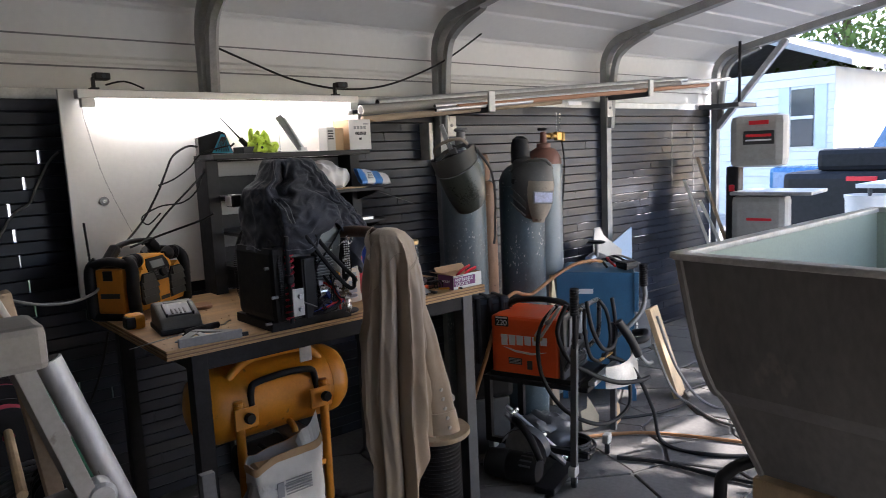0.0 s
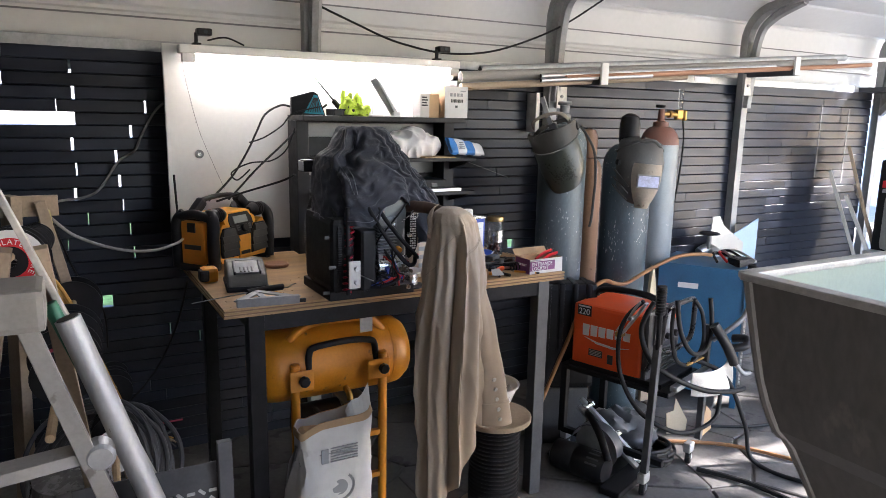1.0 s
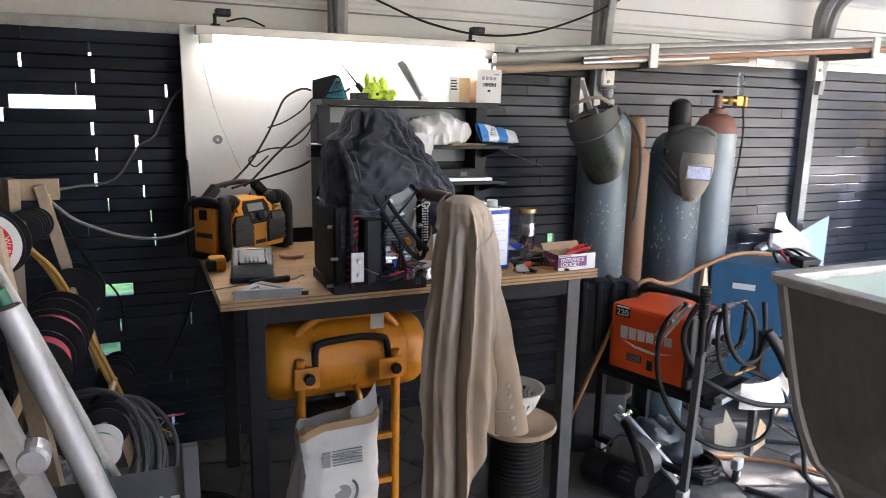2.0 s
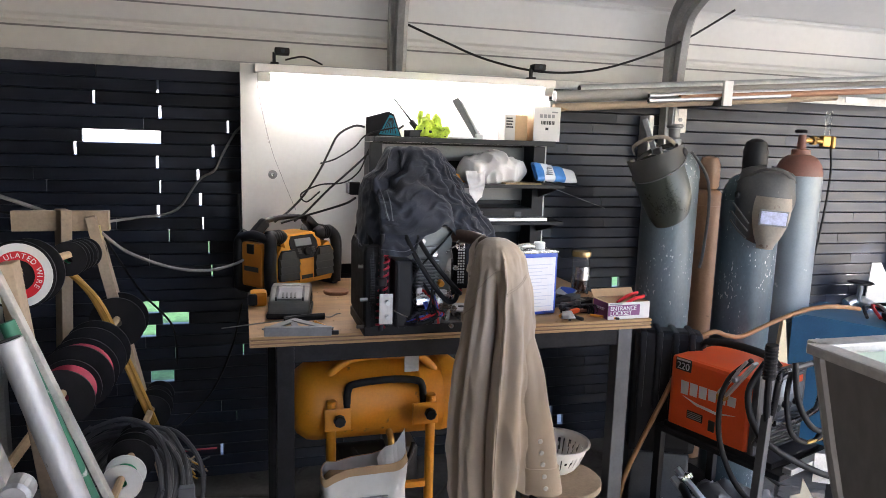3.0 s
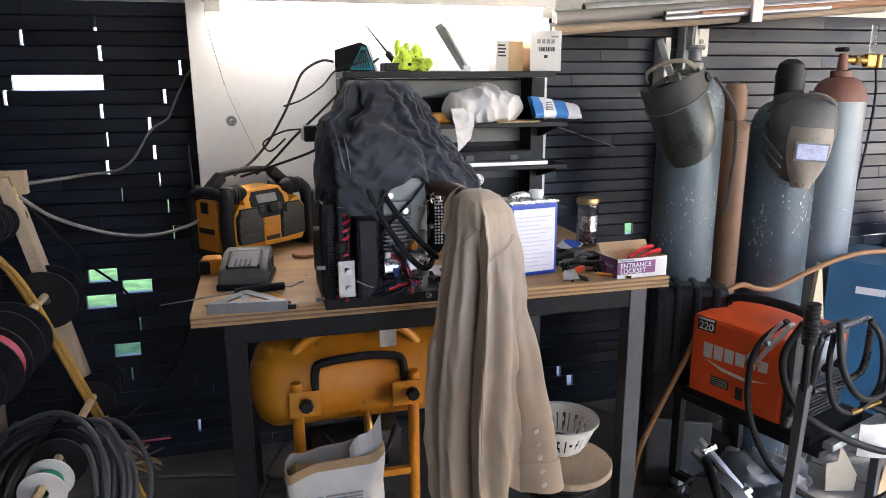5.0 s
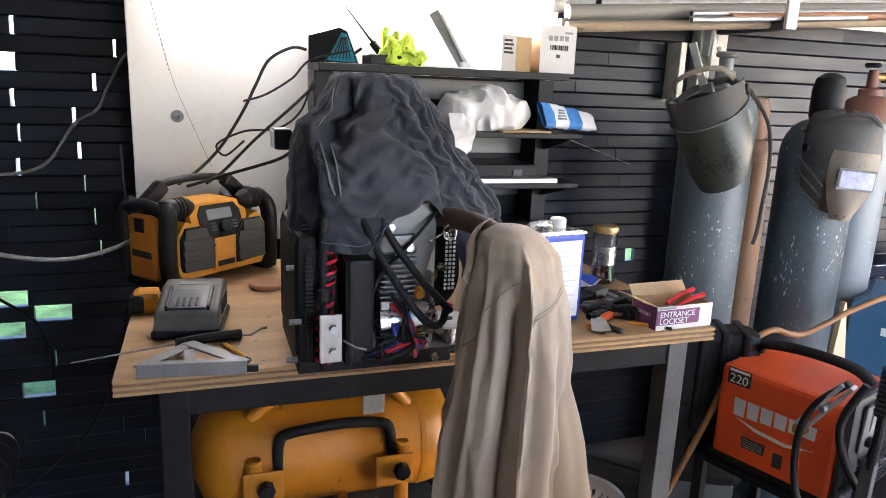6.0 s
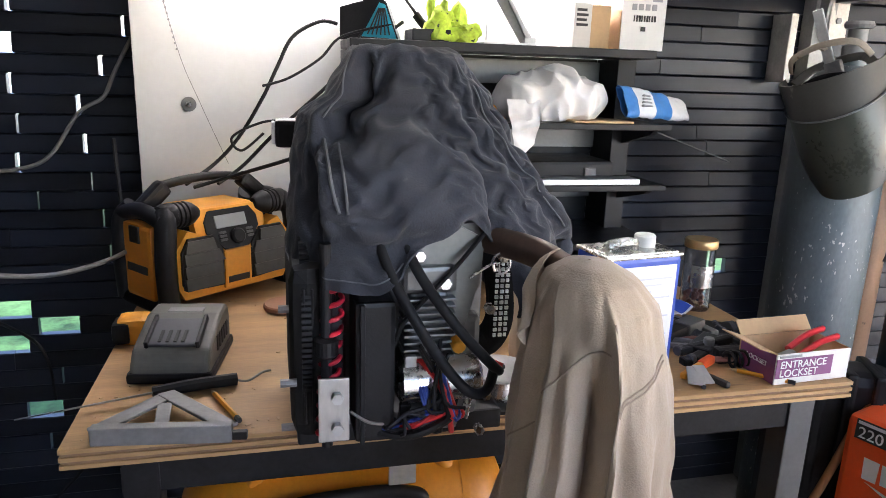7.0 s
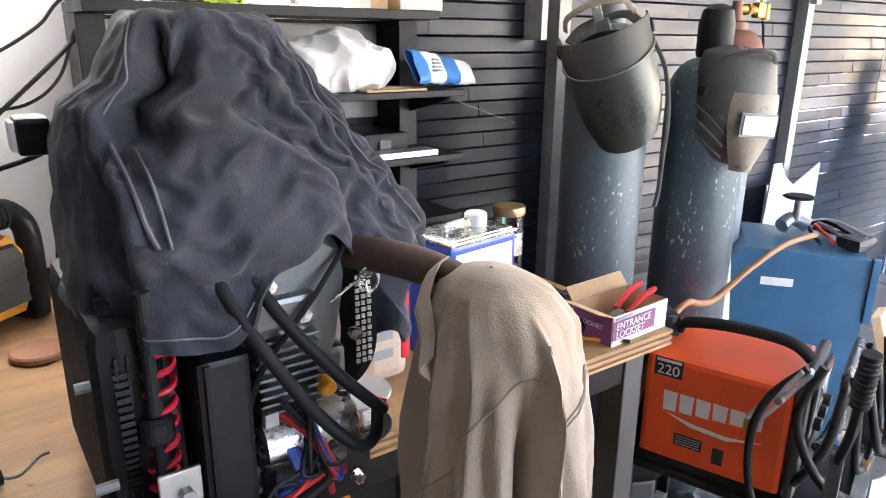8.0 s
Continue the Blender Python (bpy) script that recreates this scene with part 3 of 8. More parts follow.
part("top_strap", tube([(0.0, -0.045, 0.14), (0.0, 0.02, 0.135), (0.0, 0.07, 0.09)], 0.008, 8, 6, flat=0.3), M_TANM, h1)
part("hook", bx(-0.012, 0.012, 0.0, 0.012, 0.10, 0.235, 0.003), M_GALV, h1, "pale steel hook")

h2 = thing("welding_helmet", "dark leather welding hood with a worn tan mask front", "welding helmet", at=pose(1.995, -0.66, 1.215, 0, 4, -24))
def hood(u, v):
    a = radians(-125 + 250 * u)
    close = 1.0 if v > 0.24 else 0.12 + 0.88 * math.sin(math.pi / 2 * v / 0.24) ** 0.8
    th = max(0.0, (v - 0.24) / 0.76)
    w = math.sin(math.pi * (0.30 + 0.60 * th)) ** 0.55 * close
    z = 0.150 - 0.305 * th + (0.026 * (1 - v / 0.24) if v < 0.24 else 0)
    fwd = 0.088 + 0.018 * math.sin(math.pi * th)
    fold = 0.0045 * math.sin(a * 2.2 + th * 16) * bell(abs(a), 1.15, 0.45) * min(1, 3 * th)
    return Vector((0.112 * math.sin(a) * w * (1 + fold * 8), -fwd * math.cos(a) * w + 0.012, z + 0.03 * math.cos(a) * (th - 0.3)))
part("hood", shell_bm(hood, 49, 26), M_HELMD, h2, smooth=True)
def mask(u, v):
    x = (u - 0.5) * (0.150 - 0.06 * v ** 2) * (0.72 + 0.28 * math.sin(math.pi * min(1, 0.12 + v)) ** 0.5)
    z = 0.060 - 0.205 * v
    rnd = 1 - (abs(2 * u - 1) ** 4) * 0.25
    return Vector((x + 0.010, -0.102 - 0.006 * rnd + 0.035 * max(0, v - 0.55) ** 1.2 + 0.030 * abs(2 * u - 1) ** 2.2, z))
part("mask_front", shell_bm(mask, 15, 12, 0.006), M_TANM, h2, "worn tan front plate", True)
# the lens gets its glare from the base colour
part("lens", bx(-0.038, 0.058, -0.115, -0.108, -0.045, 0.005, 0.002), M_GLARE_STICKER, h2, "lens with pale bluish glare in its colour")
part("lens_frame", bx(-0.044, 0.064, -0.1105, -0.1065, -0.051, 0.011, 0.002), M_GALVD, h2)
part("hood_strap", tube([(-0.11, 0.02, 0.10), (-0.06, -0.07, 0.155), (0.02, -0.09, 0.165), (0.10, -0.01, 0.12)], 0.007, 8, flat=0.4), M_HELMD, h2)
part("knob", disc_at((-0.112, -0.02, 0.055), (1, 0.2, 0), 0.014, 0.014, 16, 0.002), M_BLACKPL, h2)
for k in range(3):
    part("hood_seam", tube([(-0.122, -0.01, 0.02 - 0.035 * k), (-0.105, -0.06, -0.01 - 0.035 * k), (-0.075, -0.095, -0.05 - 0.03 * k)], 0.004, 6), M_HELMD, h2)


# ---- loose cloth ----
def settle(grid, loose_u, loose_v, rounds, inward, outward, seed, slide=0.008, stiff=0.22):
    """Lets a closed sheet with more cloth than its support needs buckle into folds around that support."""
    rest = np.array([[tuple(p) for p in row] for row in grid])
    tu, tv = np.roll(rest, -1, 1) - np.roll(rest, 1, 1), np.gradient(rest, axis=0)
    nrm = np.cross(tu, tv)
    nrm /= np.linalg.norm(nrm, axis=2, keepdims=True) + 1e-9
    mid = rest.mean(axis=(0, 1))
    if ((rest - mid) * nrm)[..., :2].sum() < 0:
        nrm = -nrm
    nv, nu = rest.shape[:2]
    rng = np.random.default_rng(seed)
    rough = rng.standard_normal((nv, nu))
    for _ in range(6):
        rough = (rough + np.roll(rough, 1, 1) + np.roll(rough, -1, 1) + np.vstack([rough[:1], rough[:-1]]) + np.vstack([rough[1:], rough[-1:]])) / 5
    pos = rest + nrm * (rough / rough.std() * 0.003)[..., None]
    lu, lv = np.broadcast_to(loose_u, (nv, nu)), np.broadcast_to(loose_v, (nv, nu))

    def links(du, dv):
        a = (slice(0, nv - dv), slice(None))
        b = (slice(dv, nv), slice(None))
        gap = np.linalg.norm(np.roll(rest, -du, 1)[b] - rest[a], axis=2)
        f = np.where(dv == 0, lu, np.where(du == 0, lv, (lu + lv) / 2))[a]
        return du, a, b, gap * f

    sets = [(links(1, 0), 1.0), (links(0, 1), 1.0), (links(1, 1), 0.5), (links(-1, 1), 0.5), (links(3, 0), stiff), (links(0, 3), stiff)]
    for _ in range(rounds):
        for (du, a, b, length), k in sets:
            far = np.roll(pos, -du, 1)
            d = far[b] - pos[a]
            n = np.linalg.norm(d, axis=2, keepdims=True) + 1e-9
            move = d * (0.5 * k * (n - length[..., None]) / n)
            step_by = np.zeros_like(pos)
            step_by[a] += move
            back = np.zeros_like(pos)
            back[b] -= move
            pos = pos + 0.5 * (step_by + np.roll(back, du, 1))
        away = pos - rest
        off = (away * nrm).sum(axis=2, keepdims=True)
        flat_way = away - nrm * off
        far = np.linalg.norm(flat_way, axis=2, keepdims=True) + 1e-9
        pos = rest + nrm * np.clip(off, -inward, outward) + flat_way * np.minimum(1, slide / far)
    return pos


def finer(pos, loops=1):
    """Doubles the points of a sheet, closed round its first way, by smooth reading between them."""
    for _ in range(loops):
        mid = (9 * (pos + np.roll(pos, -1, 1)) - (np.roll(pos, 1, 1) + np.roll(pos, -2, 1))) / 16
        pos = np.stack([pos, mid], axis=2).reshape(pos.shape[0], -1, 3)
        pad = np.vstack([2 * pos[:1] - pos[1:2], pos, 2 * pos[-1:] - pos[-2:-1]])
        mid = (9 * (pad[1:-2] + pad[2:-1]) - (pad[:-3] + pad[3:])) / 16
        out = np.empty((2 * pos.shape[0] - 1, pos.shape[1], 3))
        out[0::2], out[1::2] = pos, mid
        pos = out
    return pos


def sheet_bm(pos):
    """A closed sheet of points as a bmesh, with its rows of points."""
    b = bmesh.new()
    rows = [[b.verts.new(p) for p in row] for row in pos]
    n = len(rows[0])
    for r0, r1 in zip(rows, rows[1:]):
        for k in range(n):
            b.faces.new((r0[k], r0[(k + 1) % n], r1[(k + 1) % n], r1[k]))
    return b, rows


def on_sheet(pos, u, v, out=0.0):
    """The point of a settled sheet at its two readings, each 0 to 1."""
    nv, nu = pos.shape[:2]
    x, y = (u % 1.0) * nu, min(max(v, 0.0), 1.0) * (nv - 1)
    i, j = int(x), min(int(y), nv - 2)
    a, c = x - i, y - j
    q = (pos[j, i % nu] * (1 - a) + pos[j, (i + 1) % nu] * a) * (1 - c) + (pos[j + 1, i % nu] * (1 - a) + pos[j + 1, (i + 1) % nu] * a) * c
    along_u, along_v = Vector(pos[j, (i + 1) % nu] - pos[j, i % nu]), Vector(pos[j + 1, i % nu] - pos[j, i % nu])
    n = along_u.cross(along_v)
    n = n.normalized() if n.length > 1e-12 else Vector((0, -1, 0))
    away = Vector(q) - Vector(pos.mean(axis=(0, 1)))
    return Vector(q) + n * (out if n.dot(away) > 0 else -out)


# ---- jacket over the engine ----
def interp(tab, z):
    """Linear reading of a table of (z, a, b, c, d), highest z first."""
    for p, q in zip(tab, tab[1:]):
        if z >= q[0]:
            s = (p[0] - z) / (p[0] - q[0])
            return [i + (j - i) * s for i, j in zip(p[1:], q[1:])]
    return tab[-1][1:]


JT = [(1.430, 0.402, 0.530, -1.03, -0.90), (1.424, 0.390, 0.545, -1.045, -0.89), (1.40, 0.380, 0.562, -1.06, -0.87), (1.365, 0.358, 0.590, -1.08, -0.86), (1.343, 0.322, 0.604, -1.09, -0.85),
      (1.31, 0.312, 0.622, -1.11, -0.83), (1.26, 0.309, 0.662, -1.135, -0.82), (1.205, 0.306, 0.696, -1.155, -0.82), (1.13, 0.304, 0.712, -1.165, -0.82)]
SLEEVE_TOP = [(1.0, 1.20), (0.56, 1.20), (0.53, 1.285), (0.48, 1.33), (0.45, 1.345), (0.415, 1.340), (0.385, 1.312), (0.30, 1.318)]


def step(a, b, x):
    s = min(1.0, max(0.0, (x - a) / (b - a)))
    return s * s * (3 - 2 * s)


def jacket_low(u):
    """Height of the hem: long at the back left, hitched up over the exhaust at the right front."""
    right = step(0.715, 0.755, u) if u > 0.5 else 1 - step(0.20, 0.30, u)
    return 1.146 + 0.032 * right + 0.050 * bell(u, 0.765, 0.026) + 0.006 * math.sin(u * 40) + 0.008 * noise.noise(Vector((u * 14, 0, 2)))


def jacket_fn(u, v):
    a = 2 * math.pi * u
    z = 1.430 - (1.430 - jacket_low(u)) * v
    x0, x1, y0, y1 = interp(JT, z)
    c, s = math.cos(a), math.sin(a)
    k = 0.62 if c < 0 else 0.75
    px = (x0 + x1) / 2 + (x1 - x0) / 2 * math.copysign(abs(c) ** k, c)
    py = (y0 + y1) / 2 + (y1 - y0) / 2 * math.copysign(abs(s) ** 0.72, s)
    px += 0.11 * (py + 1.0)
    n = Vector((c, s, 0))
    p = Vector((px, py, z))
    low = min(1.0, 2.2 * v)
    d = -0.044 * bell(u, 0.665 + 0.05 * v, 0.017) * bell(v, 0.22, 0.22) - 0.024 * bell(u, 0.735 - 0.16 * v, 0.015) * bell(v, 0.18, 0.14)
    d *= step(0.0, 0.12, v)
    d += 0.013 * bell(u, 0.625 + 0.03 * v, 0.016) * bell(v, 0.15, 0.25)
    for uc, sl, w in ((0.775, 0.10, 0.014), (0.825, 0.07, 0.013), (0.865, 0.08, 0.015), (0.915, 0.05, 0.015)):
        d += (0.011 * bell(u, uc + sl * v, w) - 0.008 * bell(u, uc + 0.026 + sl * v, w)) * low
    top = interp([(-q[0], q[1]) for q in reversed(SLEEVE_TOP)], -px)[0] if 0.3 < px < 1.0 else 1.2
    mass = step(0.344, 0.362, px) * step(-0.008, 0.018, top - z) * step(0.60, 0.50, px) * (1 if s < 0 else 0)
    d += mass * (0.034 + 0.010 * bell(z, 1.26, 0.05)) - 0.016 * mass * bell(z, 1.20, 0.018)
    return p + n * (d + 0.008 * noise.fractal(p * 6, 1.0, 2.1, 2))


NU, NV = 260, 64
JACKET = [[jacket_fn(i / NU, j / (NV - 1)) for i in range(NU)] for j in range(NV)]
us, vs = np.arange(NU) / NU, np.arange(NV)[:, None] / (NV - 1)
# the flat panel left of the placket is taut, the bunched sleeve and the right side are slack
slack = (0.08 + 0.42 * np.clip((us - 0.62) / 0.05, 0, 1) + 0.35 * np.clip((us - 0.73) / 0.05, 0, 1)) * np.ones((NV, 1))
ramp = np.clip(vs / 0.25, 0.15, 1)
JACKET = settle(JACKET, 1 + 0.10 * slack * ramp, 1 + 0.12 * slack * ramp, 200, 0.011, 0.016, 8)
JACKET = finer(JACKET)


def on_jacket(x, z, out=0.001):
    """The point of the jacket's front nearest to a place seen from the front."""
    gap = np.abs(JACKET[..., 0] - x) + np.abs(JACKET[..., 2] - z) + 0.05 * JACKET[..., 1]
    j, i = np.unravel_index(np.argmin(gap), gap.shape)
    return Vector(JACKET[j, i]) + Vector((-out * 0.4, -out, 0))


jacket = thing("navy_jacket", "faded dark navy work jacket thrown over the engine", "jacket")
b, rows = sheet_bm(JACKET)
crown = b.verts.new(JACKET[0].mean(axis=0))
for k in range(len(rows[0])):
    b.faces.new((crown, rows[0][(k + 1) % len(rows[0])], rows[0][k]))
bmesh.ops.recalc_face_normals(b, faces=b.faces)
bmesh.ops.solidify(b, geom=b.faces[:], thickness=0.003)
part("cloth", b, M_NAVY, jacket, smooth=True)
part("placket", tube([on_jacket(0.351 + 0.0006 * k * k, 1.315 - 0.019 * k, 0.003) for k in range(5)], 0.0024, 6, 4), M_NAVYS, jacket, "pale worn seam edge")
part("placket", tube([on_jacket(0.368 + 0.0003 * k * k, 1.313 - 0.019 * k, 0.004) for k in range(5)], 0.0018, 6, 4), M_NAVYS, jacket, "pale worn seam edge")
part("seam", tube([on_sheet(JACKET, 0.615 + 0.006 * k, 0.02 + 0.05 * k, 0.001) for k in range(7)], 0.0012, 6, 4), M_NAVYS, jacket)
part("seam", tube([on_sheet(JACKET, 0.86 + 0.004 * k, 0.06 + 0.05 * k, 0.001) for k in range(18)], 0.0012, 6, 3), M_NAVYS, jacket)
part("hem_seam", tube([on_sheet(JACKET, 0.50 + 0.006 * k, 0.955, 0.001) for k in range(40)], 0.0010, 6, 2), M_NAVYS, jacket)
def flap(u, v):
    return Vector((0.62 + 0.085 * u + 0.01 * math.sin(9 * v), -1.08 + 0.05 * u + 0.03 * math.sin(5 * u + 3 * v), 1.19 - 0.13 * v - 0.03 * u + 0.012 * math.sin(8 * u)))
part("sleeve_end", shell_bm(flap, 14, 12, 0.004), M_NAVY, jacket, smooth=True)


# ---- khaki shirt hung on the exhaust pipe ----
ST = [(1.207, 0.619, 0.623, -1.297, -1.293), (1.203, 0.594, 0.650, -1.33, -1.262), (1.190, 0.576, 0.673, -1.355, -1.24), (1.165, 0.565, 0.692, -1.374, -1.225), (1.10, 0.556, 0.710, -1.389, -1.215),
      (1.00, 0.540, 0.720, -1.400, -1.215), (0.85, 0.518, 0.732, -1.405, -1.215), (0.65, 0.510, 0.742, -1.405, -1.22), (0.32, 0.523, 0.742, -1.395, -1.23)]
def shirt_fn(u, v):
    a = 2 * math.pi * u
    low = 0.54 - 0.28 * max(0, math.cos(a + 2.6)) ** 1.0 + 0.03 * math.sin(3 * a)
    z = 1.207 - (1.207 - low) * v ** 1.7
    x0, x1, y0, y1 = interp(ST, z)
    c, s = math.cos(a), math.sin(a)
    n = Vector((c, s, 0))
    pl = min(1.0, max(0.0, (1.165 - z) / 0.16))
    w = u + 0.020 * noise.noise(Vector((z * 2.6, 0, 5))) * pl
    d = 0.022 * bell(w, 0.712, 0.010) * min(1.0, max(0.0, (1.187 - z) / 0.05)) - 0.056 * bell(w, 0.672, 0.020) * min(1.0, max(0.0, (1.140 - z) / 0.12))
    d += pl * (0.006 * bell(w, 0.632, 0.022) + 0.009 * bell(w, 0.578, 0.013) - 0.014 * bell(w, 0.540, 0.024))
    d += pl * (-0.005 * bell(w, 0.745, 0.014) + 0.008 * bell(w, 0.785, 0.022) - 0.012 * bell(w, 0.840, 0.026))
    d += 0.010 * bell(w, 0.50, 0.02) * pl + 0.018 * (math.sin(a * 6 + 0.9)) * pl * step(0.52, 0.44, abs(u - 0.0) if u < 0.5 else 0.9)
    d += 0.012 * pl * noise.noise(Vector((c * 2.2, s * 2.2, z * 3.5)))
    rnd = (0.006 * noise.fractal(Vector((c * 1.5, s * 1.5, z * 7)), 0.9, 2.0, 3) + 0.010 * (0.3 - abs(noise.noise(Vector((c * 2.4, s * 2.4, z * 9 + 2 * c)))))) * min(1.0, (1.207 - z) / 0.05)
    return Vector(((x0 + x1) / 2 + (x1 - x0) / 2 * c, (y0 + y1) / 2 + (y1 - y0) / 2 * s, z)) + n * (d + rnd)


shirt = thing("khaki_shirt", "tan khaki cotton work shirt hanging beside the bench", "shirt")
b = shell_bm(shirt_fn, 260, 100, 0, True)
bmesh.ops.remove_doubles(b, verts=b.verts, dist=0.0004)
bmesh.ops.recalc_face_normals(b, faces=b.faces)
bmesh.ops.solidify(b, geom=b.faces[:], thickness=0.003)
part("cloth", b, M_KHAKI, shirt, smooth=True)
def on_shirt(u, z, out=0.0005):
    lo, hi = 0.0, 1.0
    for _ in range(24):
        mid = (lo + hi) / 2
        if shirt_fn(u, mid).z > z:
            lo = mid
        else:
            hi = mid
    p = shirt_fn(u, lo)
    a = 2 * math.pi * u
    return p + Vector((math.cos(a), math.sin(a), 0)) * out
part("yoke_seam", tube([on_shirt(0.568 + 0.0135 * k, 1.075 + 0.060 * math.sin(math.pi / 2 * k / 10)) for k in range(11)], 0.0011, 6, 3), M_KHAKIS, shirt)
for g in (0.0, 0.006):
    part("yoke_seam", tube([on_shirt(0.722 + 0.0165 * k, 1.072 + g + 0.0045 * k) for k in range(10)], 0.0010, 6, 3), M_KHAKIS, shirt)
part("back_seam", tube([on_shirt(0.714, 1.165 - 0.06 * k) for k in range(11)], 0.0012, 6, 3), M_KHAKIS, shirt)
part("sleeve_seam", tube([on_shirt(0.40 + 0.018 * k, 0.955 + 0.010 * k) for k in range(9)], 0.0011, 6, 3), M_KHAKIS, shirt)
def collar(u, v):
    """Turned-down collar fold lying at the back of the pipe end."""
    q = 0.33 + 0.16 * v
    p = on_shirt(q, 1.195 - 0.075 * v + 0.018 * math.sin(math.pi * v))
    return p + Vector((-0.010, 0.004, 0.0)) * math.sin(math.pi * u) + Vector((0.004, 0.0, 0.022)) * (u - 0.4)
part("collar", shell_bm(collar, 10, 22, 0.002), M_KHAKI, shirt, smooth=True)
def sleeve(u, v):
    a = 2 * math.pi * u
    c = Vector((0.672 + 0.088 * v ** 0.8, -1.345 - 0.025 * v, 1.02 - 0.49 * v))
    r = 0.020 + 0.024 * v + 0.005 * math.sin(3 * a + 5 * v) + 0.006 * noise.noise(Vector((u * 6, v * 5, 9)))
    return c + Vector((r * math.cos(a) * 1.15, r * 0.75 * math.sin(a), 0))
part("sleeve", shell_bm(sleeve, 30, 36, 0.003, True), M_KHAKI, shirt, smooth=True)
part("cuff", shell_bm(lambda u, v: sleeve(u, 0.86 + 0.15 * v) + Vector((math.cos(2 * math.pi * u), math.sin(2 * math.pi * u), 0)) * 0.003, 30, 6, 0.004, True), M_KHAKI, shirt, smooth=True)
for k in range(5):
    part("snap_button", disc_at(sleeve(0.72, 0.70 + 0.065 * k) + Vector((0, -0.007, 0)), (0, 1, 0.1), 0.0065, 0.005, 14, 0.001), M_RIM, shirt, "pearl snap button")


# ---- engine on the bench ----
eng = thing("small_engine", "black and grey petrol engine with red spring and loose wiring", "engine")
part("crankcase", bx(0.36, 0.56, -1.12, -0.86, 0.93, 1.16, 0.02), M_ENGD, eng)
part("base_plate", bx(0.31, 0.60, -1.10, -0.84, BT, 0.93, 0.004), M_BLACKST, eng)
part("side_housing", bx(0.302, 0.372, -1.150, -0.88, 0.935, 1.168, 0.022), M_RUBBER, eng, "black moulded side housing")
for k in range(5):
    part("housing_rib", bx(0.318 + 0.010 * k, 0.321 + 0.010 * k, -1.1535, -1.149, 0.96, 1.14, 0.001), M_BLACKST, eng)
part("fan_housing", put(lathe([(0.0, 0.012), (0.05, 0.018), (0.06, 0.008), (0.13, 0.010), (0.155, 0.006), (0.16, 0.0), (0.16, -0.03)], 40), Matrix.Translation((0.335, -1.0, 1.065)) @ Matrix.Rotation(radians(-90), 4, "Y")), M_BLACKPL, eng, "black fan housing", True)
for k in range(140):
    a = 2 * math.pi * k / 140
    part("gear_tooth", put(bx(-0.006, 0.006, -0.0028, 0.0028, -0.0022, 0.0022, 0), Matrix.Translation((0.322, -1.0 + 0.161 * math.cos(a), 1.065 + 0.161 * math.sin(a))) @ Matrix.Rotation(a, 4, "X")), M_BLACKST, eng)
for z, y in ((1.105, -1.12), (1.02, -1.155), (0.93, -1.10)):
    part("bolt", disc_at((0.299, y, z), (1, 0, 0), 0.0052, 0.020, 6), M_GALVD, eng, "bright steel bolt")
helix = [(0.345 + 0.012 * math.cos(k * 0.7) + 0.0001 * k, -1.157 + 0.012 * math.sin(k * 0.7), 0.94 + 0.0021 * k) for k in range(110)]
part("spring", tube(helix, 0.0034, 8, 2), M_SPRING, eng, "red enamelled coil spring", True)
part("shock_rod", lathe([(0.007, 0.935), (0.007, 1.20)], 14), M_BLACKST, eng).matrix_basis = pose(0.345, -1.165, 0)
part("shock_clamp", disc_at((0.345, -1.165, 1.07), (0, 0, 1), 0.015, 0.026, 20, 0.004), M_BLACKPL, eng)
part("black_box", bx(0.378, 0.428, -1.185, -1.10, 0.945, 1.130, 0.006), M_BLACKPL, eng, "black battery box")
part("box_strap", bx(0.384, 0.390, -1.190, -1.184, 0.945, 1.128, 0.001), M_BLACKST, eng)
part("mount_plate", bx(0.332, 0.369, -1.206, -1.201, 0.962, 1.045, 0.002), M_PLATE, eng, "bare aluminium plate")
for z in (0.982, 1.022):
    part("bolt", disc_at((0.354, -1.211, z), (0, 1, 0), 0.0072, 0.010, 6), M_GALV, eng, "bright steel bolt")
part("wire_tail", tube([(0.37, -1.205, 1.0), (0.39, -1.215, 0.99), (0.41, -1.205, 0.98)], 0.002, 6), M_GCABLE, eng)
for k in range(9):
    part("cooling_fin", bx(0.482, 0.548, -1.165, -1.05, 1.045 + 0.0095 * k, 1.0485 + 0.0095 * k, 0.001), M_ENG, eng)
part("cylinder_block", bx(0.490, 0.540, -1.155, -1.05, 1.035, 1.13, 0.004), M_ENGD, eng)
part("starter_motor", put(lathe([(0.02, -0.055), (0.029, -0.05), (0.029, 0.05), (0.02, 0.056)], 28), Matrix.Translation((0.53, -1.155, 1.012)) @ Matrix.Rotation(radians(90), 4, "Y")), M_CHROME, eng, "shiny cylindrical starter motor", True)
part("solenoid", put(lathe([(0.015, -0.03), (0.018, -0.026), (0.018, 0.03)], 20), Matrix.Translation((0.52, -1.165, 0.965)) @ Matrix.Rotation(radians(90), 4, "Y")), M_ENG, eng, smooth=True)
cov = [(0.49, 1.13), (0.485, 1.17), (0.50, 1.205), (0.58, 1.215), (0.592, 1.19), (0.588, 1.13), (0.565, 1.085), (0.545, 1.075), (0.54, 1.11)]
part("shroud", put(poly(cov, 0.012, 1), Matrix.Translation((0, -1.132, 0))), M_ENG, eng, "bare grey metal shroud")
part("big_bolt", disc_at((0.507, -1.142, 1.135), (0, 1, 0), 0.011, 0.014, 6), M_CHROME, eng, "bright steel bolt")
